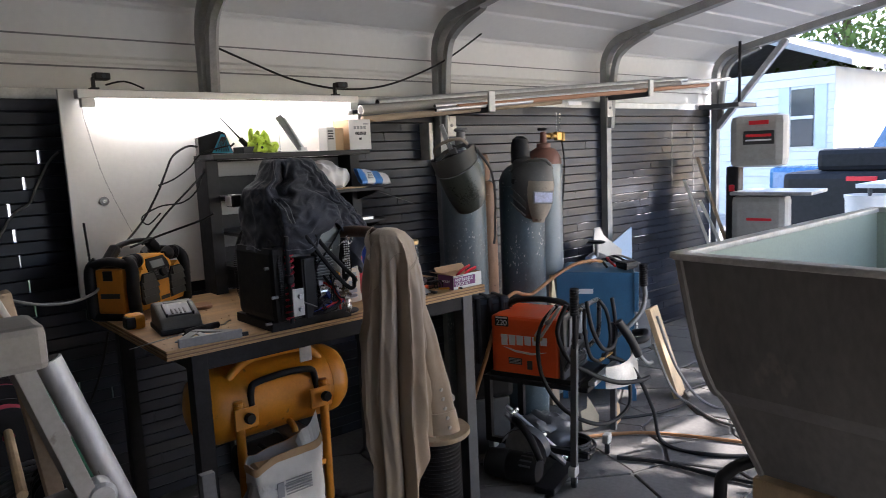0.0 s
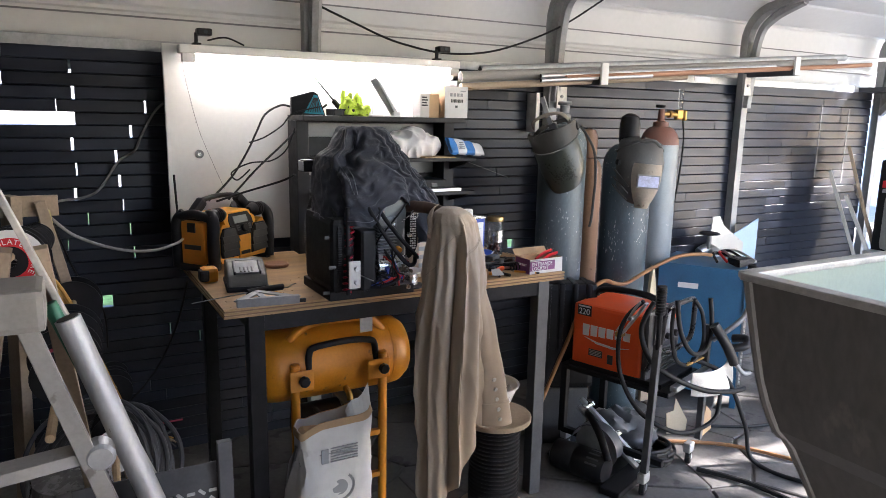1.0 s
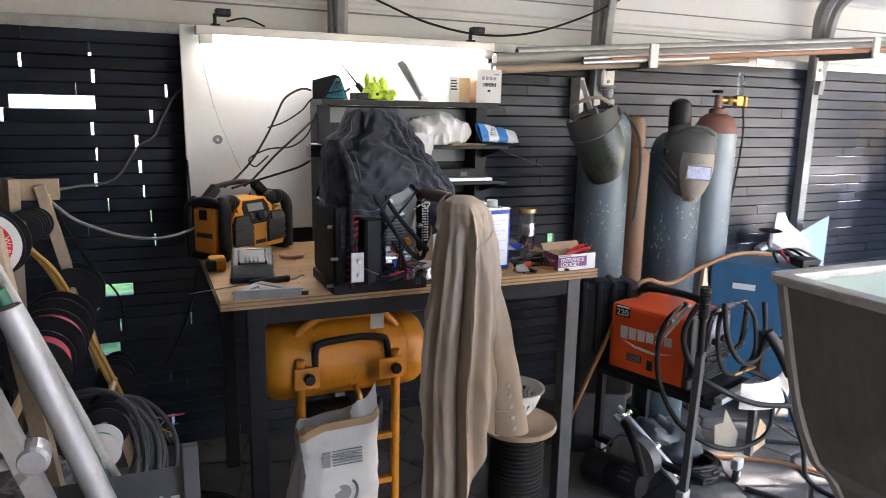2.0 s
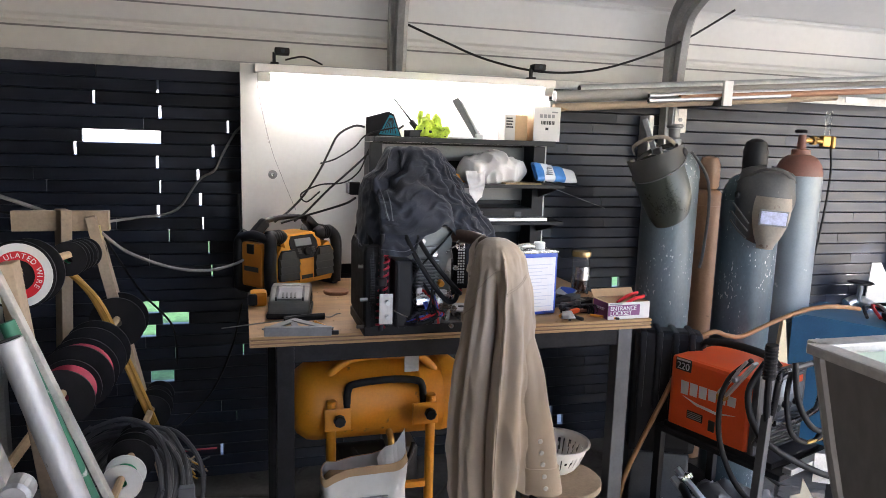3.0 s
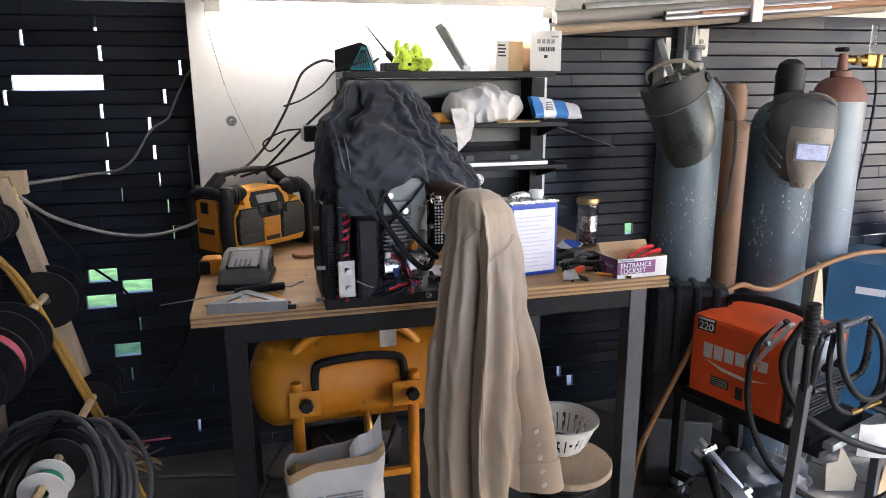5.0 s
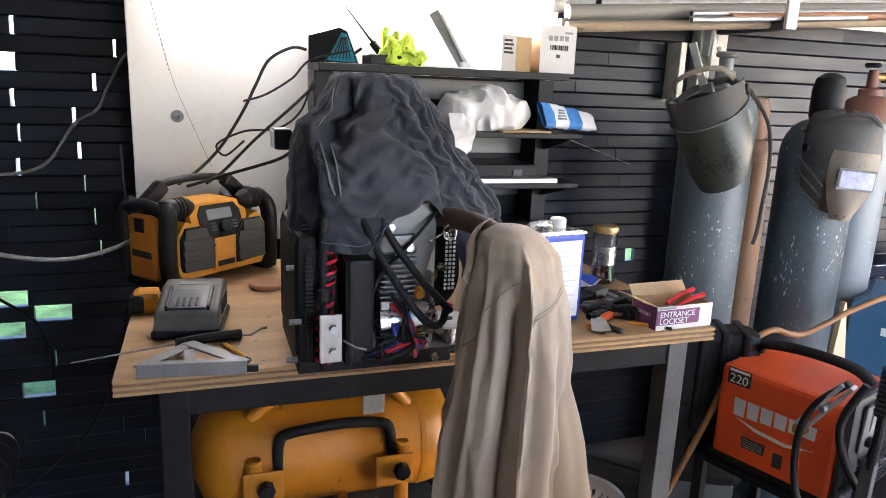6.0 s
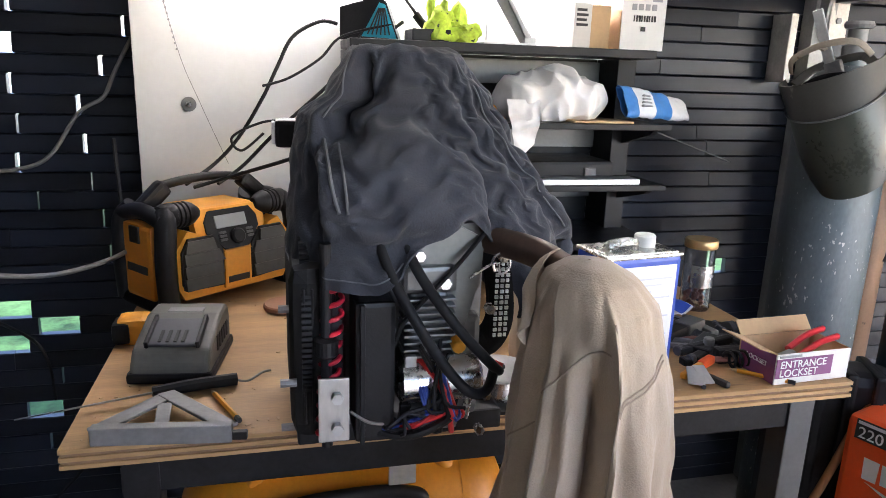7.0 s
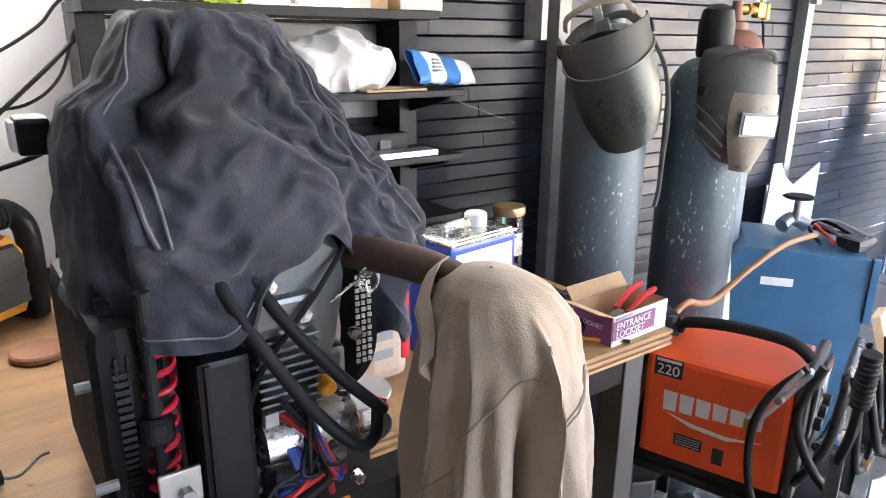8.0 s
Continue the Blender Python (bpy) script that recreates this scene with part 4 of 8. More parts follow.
part("rocker_cover", bx(0.475, 0.575, -1.10, -0.95, 1.165, 1.235, 0.018), M_ENG, eng, "shiny rocker cover")
part("exhaust_pipe", tube([(0.53, -1.02, 1.175), (0.57, -1.14, 1.19), (0.60, -1.225, 1.19), (0.617, -1.30, 1.17), (0.62, -1.32, 1.12)], 0.0185, 16), M_EXH, eng, "rust brown exhaust pipe", True)
part("hose", tube([(0.425, -1.15, 1.20), (0.445, -1.195, 1.14), (0.49, -1.225, 1.06), (0.53, -1.235, 1.012), (0.557, -1.225, 1.008), (0.572, -1.205, 1.03)], 0.0066, 12), M_RUBBER, eng, "thick black hose", True)
part("hose", tube([(0.45, -1.14, 1.215), (0.475, -1.185, 1.15), (0.52, -1.21, 1.085), (0.565, -1.215, 1.035), (0.578, -1.205, 1.022)], 0.0066, 12), M_RUBBER, eng, "thick black hose", True)
part("hose_tip", tube([(0.572, -1.207, 1.024), (0.577, -1.204, 1.034)], 0.007, 10), M_REDW, eng)
part("throttle_rod", tube([(0.545, -1.13, 1.12), (0.575, -1.15, 1.15), (0.60, -1.16, 1.168)] + [(0.605 + 0.012 * math.cos(a), -1.165, 1.168 + 0.014 * math.sin(a)) for a in (-1.6, -0.5, 0.6, 1.7, 2.8, 4.0)], 0.0018, 6), M_CHROME, eng, "thin wire with a loop")
random.seed(7)
for k in range(12):
    z0 = 1.01 + 0.04 * random.random()
    w = [(0.50 + 0.04 * random.random(), -1.17, z0 + 0.03), (0.50 + 0.06 * random.random(), -1.19 - 0.02 * random.random(), z0 - 0.03),
         (0.47 + 0.09 * random.random(), -1.195, 0.985), (0.45 + 0.08 * random.random(), -1.185 - 0.015 * random.random(), 0.957 + 0.006 * (k % 3)), (0.43 + 0.03 * k / 12, -1.12, 0.955)]
    m = (M_CABLE, M_CABLE, M_REDW, M_CABLE, M_BLUEW, M_CABLE)[k % 6]
    part("wire", tube(w, 0.0026, 6, 5), m, eng)
part("loom", tube([(0.515, -1.17, 1.03), (0.535, -1.2, 0.99), (0.525, -1.20, 0.972), (0.48, -1.195, 0.955), (0.43, -1.17, 0.958)], 0.006, 8), M_CABLE, eng)
for k in range(3):
    part("wire", tube([(0.497 + 0.004 * k, -1.165, 1.035), (0.503 + 0.004 * k, -1.19, 1.0), (0.515 + 0.004 * k, -1.19, 0.965)], 0.003, 6), M_BLUEW, eng)
part("wire", tube([(0.50, -1.16, 1.045), (0.525, -1.19, 1.02), (0.535, -1.195, 0.985), (0.54, -1.195, 0.955)], 0.0036, 6), M_REDW, eng)
for k in range(6):
    part("bracket", bar((0.475 + 0.018 * k, -1.150 - 0.008 * (k % 3), 0.945 + 0.012 * (k % 4)), (0.490 + 0.018 * k, -1.155, 1.0 + 0.02 * (k % 3)), 0.010, 0.004, 0.001), (M_ENG, M_BLACKST, M_CHROME)[k % 3], eng)
for k, (x, z) in enumerate(((0.485, 0.96), (0.552, 0.99), (0.56, 1.10), (0.575, 1.17), (0.47, 1.15), (0.545, 0.94))):
    part("bolt", disc_at((x, -1.168 if z < 1.05 else -1.142, z), (0, 1, 0), 0.007, 0.012, 6), M_CHROME, eng, "bright steel bolt")
part("carburettor", bx(0.545, 0.59, -1.14, -1.06, 1.03, 1.09, 0.008), M_ENG, eng)
part("oil_dipstick", disc_at((0.552, -1.165, 1.062), (0, 1, 0.2), 0.009, 0.02, 12, 0.002), M_ORANGEY, eng, "yellow dipstick")
part("cylinder_head", bx(0.48, 0.55, -1.16, -1.06, 1.13, 1.165, 0.006), M_ENG, eng)
part("throttle_cable", tube([(0.59, -1.15, 1.21), (0.55, -1.165, 1.17), (0.51, -1.17, 1.13), (0.48, -1.175, 1.10), (0.465, -1.18, 1.07)], 0.003, 8), M_CABLE, eng)
part("air_filter", lathe([(0.05, 0.0), (0.055, 0.006), (0.055, 0.09), (0.045, 0.10)], 24), M_BLACKPL, eng, smooth=True).matrix_basis = pose(0.39, -0.93, 1.16)
part("lamp_head", bx(0.292, 0.325, -0.925, -0.875, 1.285, 1.325, 0.006), M_BLACKPL, eng)
part("lamp_arm", bar((0.32, -0.90, 1.30), (0.372, -0.895, 1.298), 0.012, 0.012), M_GREYST, eng)
part("lamp_face", bx(0.287, 0.293, -0.920, -0.880, 1.289, 1.321, 0.003), M_WHITEP, eng, "white lamp face")
part("frame_post", bar((0.37, -0.88, 0.92), (0.365, -0.895, 1.30), 0.02, 0.02), M_GREYST, eng)
for ob in eng.children:
    if ob.name.split(".")[0] in ("cooling_fin", "cylinder_block", "starter_motor", "solenoid", "shroud", "big_bolt", "rocker_cover", "throttle_rod", "wire", "loom", "bracket", "carburettor", "oil_dipstick", "cylinder_head", "throttle_cable"):
        ob.matrix_basis = Matrix.Translation((-0.040, 0, 0.0)) @ ob.matrix_basis
    elif ob.name.split(".")[0] in ("hose", "hose_tip"):
        ob.matrix_basis = Matrix.Translation((-0.022, 0, 0.018)) @ ob.matrix_basis
part("side_cover", put(poly([(0.436, 1.215), (0.444, 1.172), (0.458, 1.147), (0.474, 1.140), (0.488, 1.126), (0.504, 1.085), (0.515, 1.074), (0.524, 1.078), (0.534, 1.110), (0.542, 1.150), (0.545, 1.175), (0.540, 1.20), (0.50, 1.222)], 0.008, 1), Matrix.Translation((0, -1.148, 0))), M_COVER, eng, "bare grey metal side cover")
part("washer", disc_at((0.495, -1.150, 1.142), (0, 1, 0), 0.012, 0.006, 20), M_CHROME, eng)
part("bolt", disc_at((0.495, -1.155, 1.142), (0, 1, 0), 0.008, 0.012, 6), M_CHROME, eng, "bright steel bolt")
part("bolt", disc_at((0.462, -1.153, 1.178), (0, 1, 0), 0.007, 0.012, 6), M_CHROME, eng, "bright steel bolt")
part("control_lever", bar((0.44, -1.16, 1.10), (0.47, -1.165, 1.128), 0.012, 0.003), M_CHROME, eng)
for k in range(3):
    part("clip", bx(0.437 + 0.003 * k, 0.452 + 0.003 * k, -1.170, -1.160, 0.965 + 0.033 * k, 0.985 + 0.033 * k, 0.002), (M_BLACKPL, M_CHROME, M_GALV)[k], eng)
belt = thing("drive_belt", "black drive belt with white print hanging by the engine", "belt")
part("band", tube([(0.575, -1.075, 1.19), (0.588, -1.085, 1.13), (0.590, -1.095, 1.07), (0.575, -1.09, 1.035), (0.552, -1.08, 1.03)], 0.022, 8, 6, flat=0.15), M_RUBBER, belt)
for k in range(14):
    for q in range(3):
        part("print", bx(0.5745 + 0.0075 * q, 0.5785 + 0.0075 * q + 0.001 * ((k + q) % 2), -1.1190, -1.1165, 1.050 + 0.0078 * k, 1.0545 + 0.0078 * k, 0), M_GALV, belt)

# ---- radio ----
radio = thing("jobsite_radio", "yellow and black rugged jobsite radio with a roll cage", "radio", at=pose(0.085, -0.545, BT, 0, 0, 39))
part("body", bx(0.012, 0.298, 0.042, 0.165, 0.025, 0.19, 0.02), M_BLACKPL, radio)
part("top_panel", bx(0.072, 0.238, 0.030, 0.150, 0.176, 0.205, 0.010), M_ORANGEY, radio, "yellow top panel")
part("front_surround", put(poly([(0.028, 0.026), (0.282, 0.026), (0.296, 0.05), (0.296, 0.135), (0.270, 0.170), (0.243, 0.160), (0.201, 0.113), (0.109, 0.113), (0.067, 0.160), (0.040, 0.170), (0.014, 0.135), (0.014, 0.05)], 0.040, 1), Matrix.Translation((0, 0.0, 0))), M_ORANGEY, radio, "yellow front surround")
part("front_panel", bx(0.120, 0.190, -0.008, 0.004, 0.032, 0.118, 0.006), M_ORANGEY, radio, "yellow front panel")
for sgn in (-1, 1):
    def gx(x):
        return 0.155 + sgn * x
    rim = [(gx(0.036), 0.042), (gx(0.126), 0.046), (gx(0.134), 0.06), (gx(0.134), 0.128), (gx(0.118), 0.155), (gx(0.060), 0.155), (gx(0.036), 0.122)]
    part("speaker_surround", put(poly(rim, 0.006, 1), Matrix.Translation((0, -0.0065, 0))), M_BLACKPL, radio, "black speaker surround")
    for k in range(4):
        z0, z1 = 0.048 + 0.0262 * k, 0.0715 + 0.0262 * k
        i0 = 0.041 if k < 3 else 0.056
        o1 = 0.130 if k < 3 else 0.120
        slat_bm = poly([(gx(i0 - (0.004 if k == 2 else 0)), z0), (gx(0.130), z0), (gx(o1), z1), (gx(i0 + (0.006 if k == 2 else 0.004 if k == 3 else 0)), z1)], 0.010, 1)
        for vert in slat_bm.verts:
            if vert.co.y < 0.005:
                vert.co.y -= 0.006 * (z1 - vert.co.z) / (z1 - z0)
        part("grille_bar", put(slat_bm, Matrix.Translation((0, -0.0095, 0))), M_GRILLE, radio, "grey louvred grille bar")
TILT = Matrix.Translation((0.155, -0.006, 0.112)) @ Matrix.Rotation(radians(-20), 4, "X")
part("slope_panel", put(poly([(-0.088, 0.045), (-0.046, 0.0), (0.046, 0.0), (0.088, 0.045), (0.088, 0.098), (-0.088, 0.098)], 0.02, 1), TILT), M_ORANGEY, radio, "yellow sloping top panel")
part("display_panel", put(poly([(-0.066, 0.046), (-0.030, 0.006), (0.030, 0.006), (0.066, 0.046), (0.066, 0.070), (0.052, 0.092), (-0.052, 0.092), (-0.066, 0.070)], 0.004, 1), TILT @ Matrix.Translation((0, -0.004, 0))), M_BLACKPL, radio, "black control panel")
part("display", put(bx(-0.042, 0.036, -0.007, -0.003, 0.052, 0.080, 0.002), TILT), M_SCREEN, radio, "grey display")
part("dial", put(disc_at((0.004, -0.009, 0.030), (0, 1, 0), 0.0165, 0.014, 24, 0.003), TILT), M_BLACKPL, radio, "black tuning dial")
for k in (-1, 1):
    for j in range(3):
        part("button", put(bx(0.004 + k * 0.034 - 0.009, 0.004 + k * 0.034 + 0.009, -0.007, -0.003, 0.024 + 0.008 * j, 0.029 + 0.008 * j, 0.001), TILT), M_GREYST, radio)
part("badge", bx(0.128, 0.182, -0.0092, -0.0076, 0.044, 0.058, 0.0005), M_INK, radio, "black maker's badge")
part("end_panel", bx(-0.022, 0.012, 0.034, 0.140, 0.024, 0.182, 0.010), M_ORANGED, radio, "orange battery door")
part("end_badge", bx(-0.0236, -0.0210, 0.050, 0.124, 0.080, 0.097, 0.0005), M_INK, radio, "black maker's badge")
part("end_latch", bx(-0.0255, -0.018, 0.072, 0.108, 0.142, 0.177, 0.003), M_BLACKPL, radio)
for x, sgn in ((-0.004, 1), (0.314, -1)):
    for y in (0.006, 0.168):
        part("cage_post", tube([(x, y, 0.010), (x - 0.004 * sgn, y, 0.10), (x, y, 0.175), (x + 0.014 * sgn, y + (0.022 if y < 0.1 else -0.022), 0.206)], 0.0215, 12), M_BLACKPL, radio, smooth=True)
    part("cage_bar", tube([(x, 0.006, 0.014), (x, 0.09, 0.012), (x, 0.168, 0.014)], 0.018, 10), M_BLACKPL, radio, smooth=True)
    part("cage_bar", tube([(x, 0.01, 0.192), (x, 0.09, 0.206), (x, 0.165, 0.192)], 0.017, 10), M_BLACKPL, radio, smooth=True)
    bump_m = Matrix.Translation((x + 0.004 * sgn, 0.030, 0.200)) @ Matrix.Rotation(radians(90 * sgn), 4, "Y")
    ribbed = [(0.0, -0.004), (0.022, -0.002), (0.0265, 0.006), (0.0265, 0.026)]
    for k in range(3):
        ribbed += [(0.0235, 0.028 + 0.010 * k), (0.0235, 0.032 + 0.010 * k), (0.0265, 0.034 + 0.010 * k), (0.0265, 0.037 + 0.010 * k)]
    part("shoulder_bumper", put(lathe(ribbed + [(0.022, 0.070), (0.012, 0.084), (0.0, 0.086)], 24), bump_m), M_BLACKPL, radio, "black ribbed corner bumper", True)
    part("handle_end", put(bx(-0.018, 0.018, -0.016, 0.016, 0, 0.078, 0.010), Matrix.Translation((x + 0.004 * sgn, 0.105, 0.200)) @ Matrix.Rotation(radians(50 * sgn), 4, "Y")), M_BLACKPL, radio, "black block end of the handle")
part("carry_handle", tube([(0.050, 0.105, 0.249), (0.10, 0.105, 0.256), (0.155, 0.105, 0.259), (0.21, 0.105, 0.256), (0.262, 0.105, 0.249)], 0.0095, 12), M_BLACKPL, radio, "black carry handle", True)
part("aerial", tube([(-0.005, 0.165, 0.2), (-0.006, 0.172, 0.345)], 0.004, 8, 0), M_CABLE, radio)

# ---- battery charger, square, knife and small bench things ----
charger = thing("battery_charger", "grey plastic tool battery charger on the bench", "charger", at=pose(0.055, -0.862, BT, 0, 0, -8) @ Matrix.Diagonal((1.12, 1.0, 1.05, 1)))
prof = [(0.0, 0.0), (0.0, 0.026), (0.018, 0.05), (0.11, 0.078), (0.165, 0.078), (0.172, 0.06), (0.172, 0.0)]
part("housing", put(poly([(y, z) for y, z in prof], 0.112, 0), Matrix.Translation((0, 0, 0))), mat("grey_plastic", (0.105, 0.10, 0.085), 0.5, var=0.2, scale=20), charger)
bev = bpy.data.objects[charger.children[0].name].modifiers.new("edges", "BEVEL")
bev.width, bev.segments = 0.008, 3
part("base", bx(-0.004, 0.116, -0.004, 0.176, 0.0, 0.018, 0.006), M_BLACKPL, charger)
part("battery_slot", put(bx(0.022, 0.09, 0.0, 0.07, 0.0, 0.006, 0.002), Matrix.Translation((0, 0.022, 0.051)) @ Matrix.Rotation(radians(17), 4, "X")), M_GREYST, charger)
for k in range(4):
    part("contact", put(bx(0.036 + 0.011 * k, 0.041 + 0.011 * k, 0.005, 0.035, 0.006, 0.0085, 0.001), Matrix.Translation((0, 0.022, 0.051)) @ Matrix.Rotation(radians(17), 4, "X")), M_INK, charger)
part("label_plate", put(bx(0.030, 0.082, 0.0, 0.022, 0.0, 0.002, 0.0005), Matrix.Translation((0, 0.112, 0.0775))), M_GALVD, charger, "worn grey label plate")
for k in (0, 1):
    part("well_rail", put(bx(0.018 + 0.072 * k, 0.024 + 0.072 * k, 0.0, 0.075, 0.0, 0.012, 0.002), Matrix.Translation((0, 0.020, 0.050)) @ Matrix.Rotation(radians(17), 4, "X")), M_BLACKPL, charger)
for k in range(5):
    part("vent", bx(0.1105, 0.114, 0.06 + 0.018 * k, 0.07 + 0.018 * k, 0.03, 0.055, 0.001), M_INK, charger)

tape = thing("tape_measure", "small yellow and black tape measure", "tape measure")
part("case", bx(0.005, 0.06, -0.70, -0.64, BT, BT + 0.05, 0.012), M_ORANGEY, tape)
part("side_cover", bx(-0.002, 0.03, -0.705, -0.65, BT + 0.004, BT + 0.045, 0.010), M_BLACKPL, tape)

sq = thing("rafter_square", "grey aluminium rafter square lying on the bench", "rafter square", at=pose(0.040, -1.045, BT + 0.0, 0, 0, -7) @ Matrix.Diagonal((1, 0.8, 1, 1)))
part("fence", bx(0.0, 0.185, -0.010, 0.010, 0.0, 0.026, 0.002), M_GALVD, sq)
part("edge", bar((0.004, 0.004, 0.017), (0.075, 0.135, 0.017), 0.028, 0.005), M_GALVD, sq)
part("edge", bar((0.181, 0.004, 0.0185), (0.068, 0.140, 0.0185), 0.028, 0.005), M_GALVD, sq)
part("rib", bar((0.09, 0.0, 0.0165), (0.075, 0.10, 0.0165), 0.020, 0.004), M_GALVD, sq)
part("tip", bx(0.183, 0.205, -0.006, 0.006, 0.002, 0.014, 0.002), M_BLACKPL, sq)
part("lower_leg", bx(0.04, 0.17, -0.004, 0.006, 0.0, 0.004, 0.001), M_GALVD, sq)

knife = thing("utility_knife", "black handled knife with a long thin blade", "knife")
part("handle", tube([(0.10, -0.925, BT + 0.012), (0.16, -0.908, BT + 0.013), (0.222, -0.895, BT + 0.012)], 0.012, 10, flat=0.8), M_RUBBER, knife, smooth=True)
part("blade", tube([(-0.075, -0.972, BT + 0.008), (0.10, -0.925, BT + 0.012)], (0.002, 0.004), 8, 0, flat=0.35), M_GALV, knife)
part("cord", tube([(0.222, -0.895, BT + 0.01), (0.24, -0.90, BT + 0.01), (0.262, -0.875, BT + 0.012), (0.275, -0.87, BT + 0.012)], 0.002, 6), M_GCABLE, knife)


def pencil(x0, y0, x1, y1, label, m):
    t = thing("pencil", label, "pencil", "pencils on the bench")
    a, c = Vector((x0, y0, BT + 0.005)), Vector((x1, y1, BT + 0.005))
    d = (c - a).normalized()
    part("barrel", tube([a, c], 0.0042, 6, 0), m, t)
    part("point", tube([c, c + d * 0.014], (0.0042, 0.0006), 6, 0), M_WOOD, t)
    part("eraser", tube([a - d * 0.012, a], 0.0042, 6, 0), M_INK, t)


pencil(0.226, -1.012, 0.190, -0.93, "short orange pencil on the plywood", M_ORANGEY)
pencil(1.135, -1.045, 1.075, -0.99, "long orange pencil on the plywood", M_ORANGEY)
pencil(0.98, -1.03, 1.00, -0.985, "short red pencil on the plywood", M_RUSTB)

coaster = thing("wooden_disc", "reddish wooden disc lying on the bench", "disc")
part("disc", disc_at((0.305, -0.53, BT + 0.007), (0, 0, 1), 0.045, 0.013, 28, 0.003), M_COPPERW, coaster)

wsp = thing("wire_spool", "spool of bright wire with a black base flange", "wire spool", at=pose(0.622, -1.015, BT, 0, 0, 0))
part("flange", disc_at((0, 0, 0.003), (0, 0, 1), 0.052, 0.006, 32, 0.001), M_BLACKPL, wsp)
part("winding", lathe([(0.022, 0.006), (0.03, 0.010), (0.03, 0.045), (0.022, 0.05)], 28), M_CHROME, wsp, "bright tin wire", True)
part("flange", disc_at((0, 0, 0.053), (0, 0, 1), 0.052, 0.005, 32, 0.001), mat("grey_flange", (0.42, 0.41, 0.40), 0.3, var=0.1), wsp, "pale grey flange")
part("hub", disc_at((0, 0, 0.0565), (0, 0, 1), 0.010, 0.003, 20), M_INK, wsp)

jug = thing("cleaner_jug", "white bottle with a red label behind the engine", "bottle", at=pose(0.062, 0, 0))
part("bottle", bx(0.625, 0.705, -0.93, -0.86, BT, 1.11, 0.018), mat("beige_label", (0.55, 0.45, 0.34), 0.6, var=0.1), jug)
part("label", bx(0.690, 0.7065, -0.932, -0.858, 0.93, 1.07, 0.006), M_PRED, jug, "red paper label")
for k in range(4):
    part("print", bx(0.64, 0.675, -0.9315, -0.9305, 0.94 + 0.03 * k, 0.955 + 0.03 * k, 0), M_GREYINK, jug)
part("neck", lathe([(0.02, 1.108), (0.02, 1.135)], 16), M_WHITEPL, jug).matrix_basis = pose(0.665, -0.895, 0)
ybox = thing("yellow_packet", "small yellow packet lying behind the engine", "packet")
part("packet", bx(0.63, 0.68, -1.02 + 0.06, -0.94, BT, BT + 0.035, 0.004), M_ORANGEY, ybox)
scr = thing("spanner", "open ended steel spanner standing behind the can", "spanner")
part("shank", bar((0.83, -0.78, BT), (0.80, -0.76, 1.14), 0.014, 0.005), M_CHROME, scr)
part("jaw", disc_at((0.798, -0.758, 1.15), (0.2, 1, 0), 0.017, 0.006, 12), M_CHROME, scr)

# ---- solvent can, jar, lockset carton ----
can = thing("solvent_can", "blue and white rectangular tin solvent can", "can", at=pose(0.826, -0.957, BT, 0, 0, 8))
part("body", bx(0, 0.15, 0, 0.10, 0, 0.205, 0.008), M_CANBLUE, can)
part("label", bx(0.010, 0.140, -0.0015, 0.002, 0.012, 0.190, 0.001), M_WHITEP, can, "white printed label")
part("label", bx(-0.0015, 0.002, 0.01, 0.09, 0.04, 0.17, 0.001), M_CANBLUE, can)
for k in range(13):
    part("text_line", bx(0.018, 0.13 - 0.02 * ((k * 7) % 3), -0.0024, -0.0012, 0.166 - 0.0115 * k, 0.1685 - 0.0115 * k, 0), M_PALEINK, can)
part("lid_seam", bx(-0.002, 0.152, -0.002, 0.102, 0.203, 0.210, 0.003), M_TIN, can, "bright tin rim")
part("lid", bx(0.005, 0.145, 0.005, 0.095, 0.207, 0.2115, 0.001), M_TIN, can)
part("cap", lathe([(0.019, 0.210), (0.019, 0.230), (0.016, 0.233), (0, 0.233)], 24), M_WHITEPL, can, "white screw cap", True).matrix_basis = pose(0.110, 0.055, 0)
part("handle", tube([(0.025, 0.045, 0.212), (0.028, 0.042, 0.221), (0.055, 0.036, 0.226), (0.082, 0.042, 0.221), (0.086, 0.045, 0.212)], 0.008, 8, flat=0.4), M_TIN, can, "wire carry handle")

jar = thing("glass_jar", "glass jar with a gold lid and small red parts inside", "jar", at=pose(1.205, -0.655, BT))
part("glass", lathe([(0.0, 0.0), (0.031, 0.0), (0.033, 0.005), (0.033, 0.135), (0.031, 0.145), (0.029, 0.145), (0.030, 0.135), (0.030, 0.006), (0, 0.005)], 28), M_CLEAR, jar, smooth=True)
part("lid", lathe([(0.035, 0.142), (0.036, 0.145), (0.036, 0.158), (0.034, 0.161), (0, 0.161)], 28), M_GOLD, jar, "gold coloured lid", True)
b = bmesh.new()
random.seed(3)
for k in range(40):
    join(b, put(bx(-0.006, 0.006, -0.004, 0.004, -0.004, 0.004, 0.001), pose(random.uniform(-0.017, 0.017), random.uniform(-0.017, 0.017), 0.012 + 0.0017 * k, random.uniform(0, 90), random.uniform(0, 90), random.uniform(0, 180))))
part("contents", b, M_RUSTB, jar, "dark red small parts")
part("label", shell_bm(lambda u, v: Vector((0.0336 * math.cos(-2.6 + 2.0 * u), 0.0336 * math.sin(-2.6 + 2.0 * u), 0.055 + 0.05 * v)), 12, 2, 0.0004), M_TIN, jar)

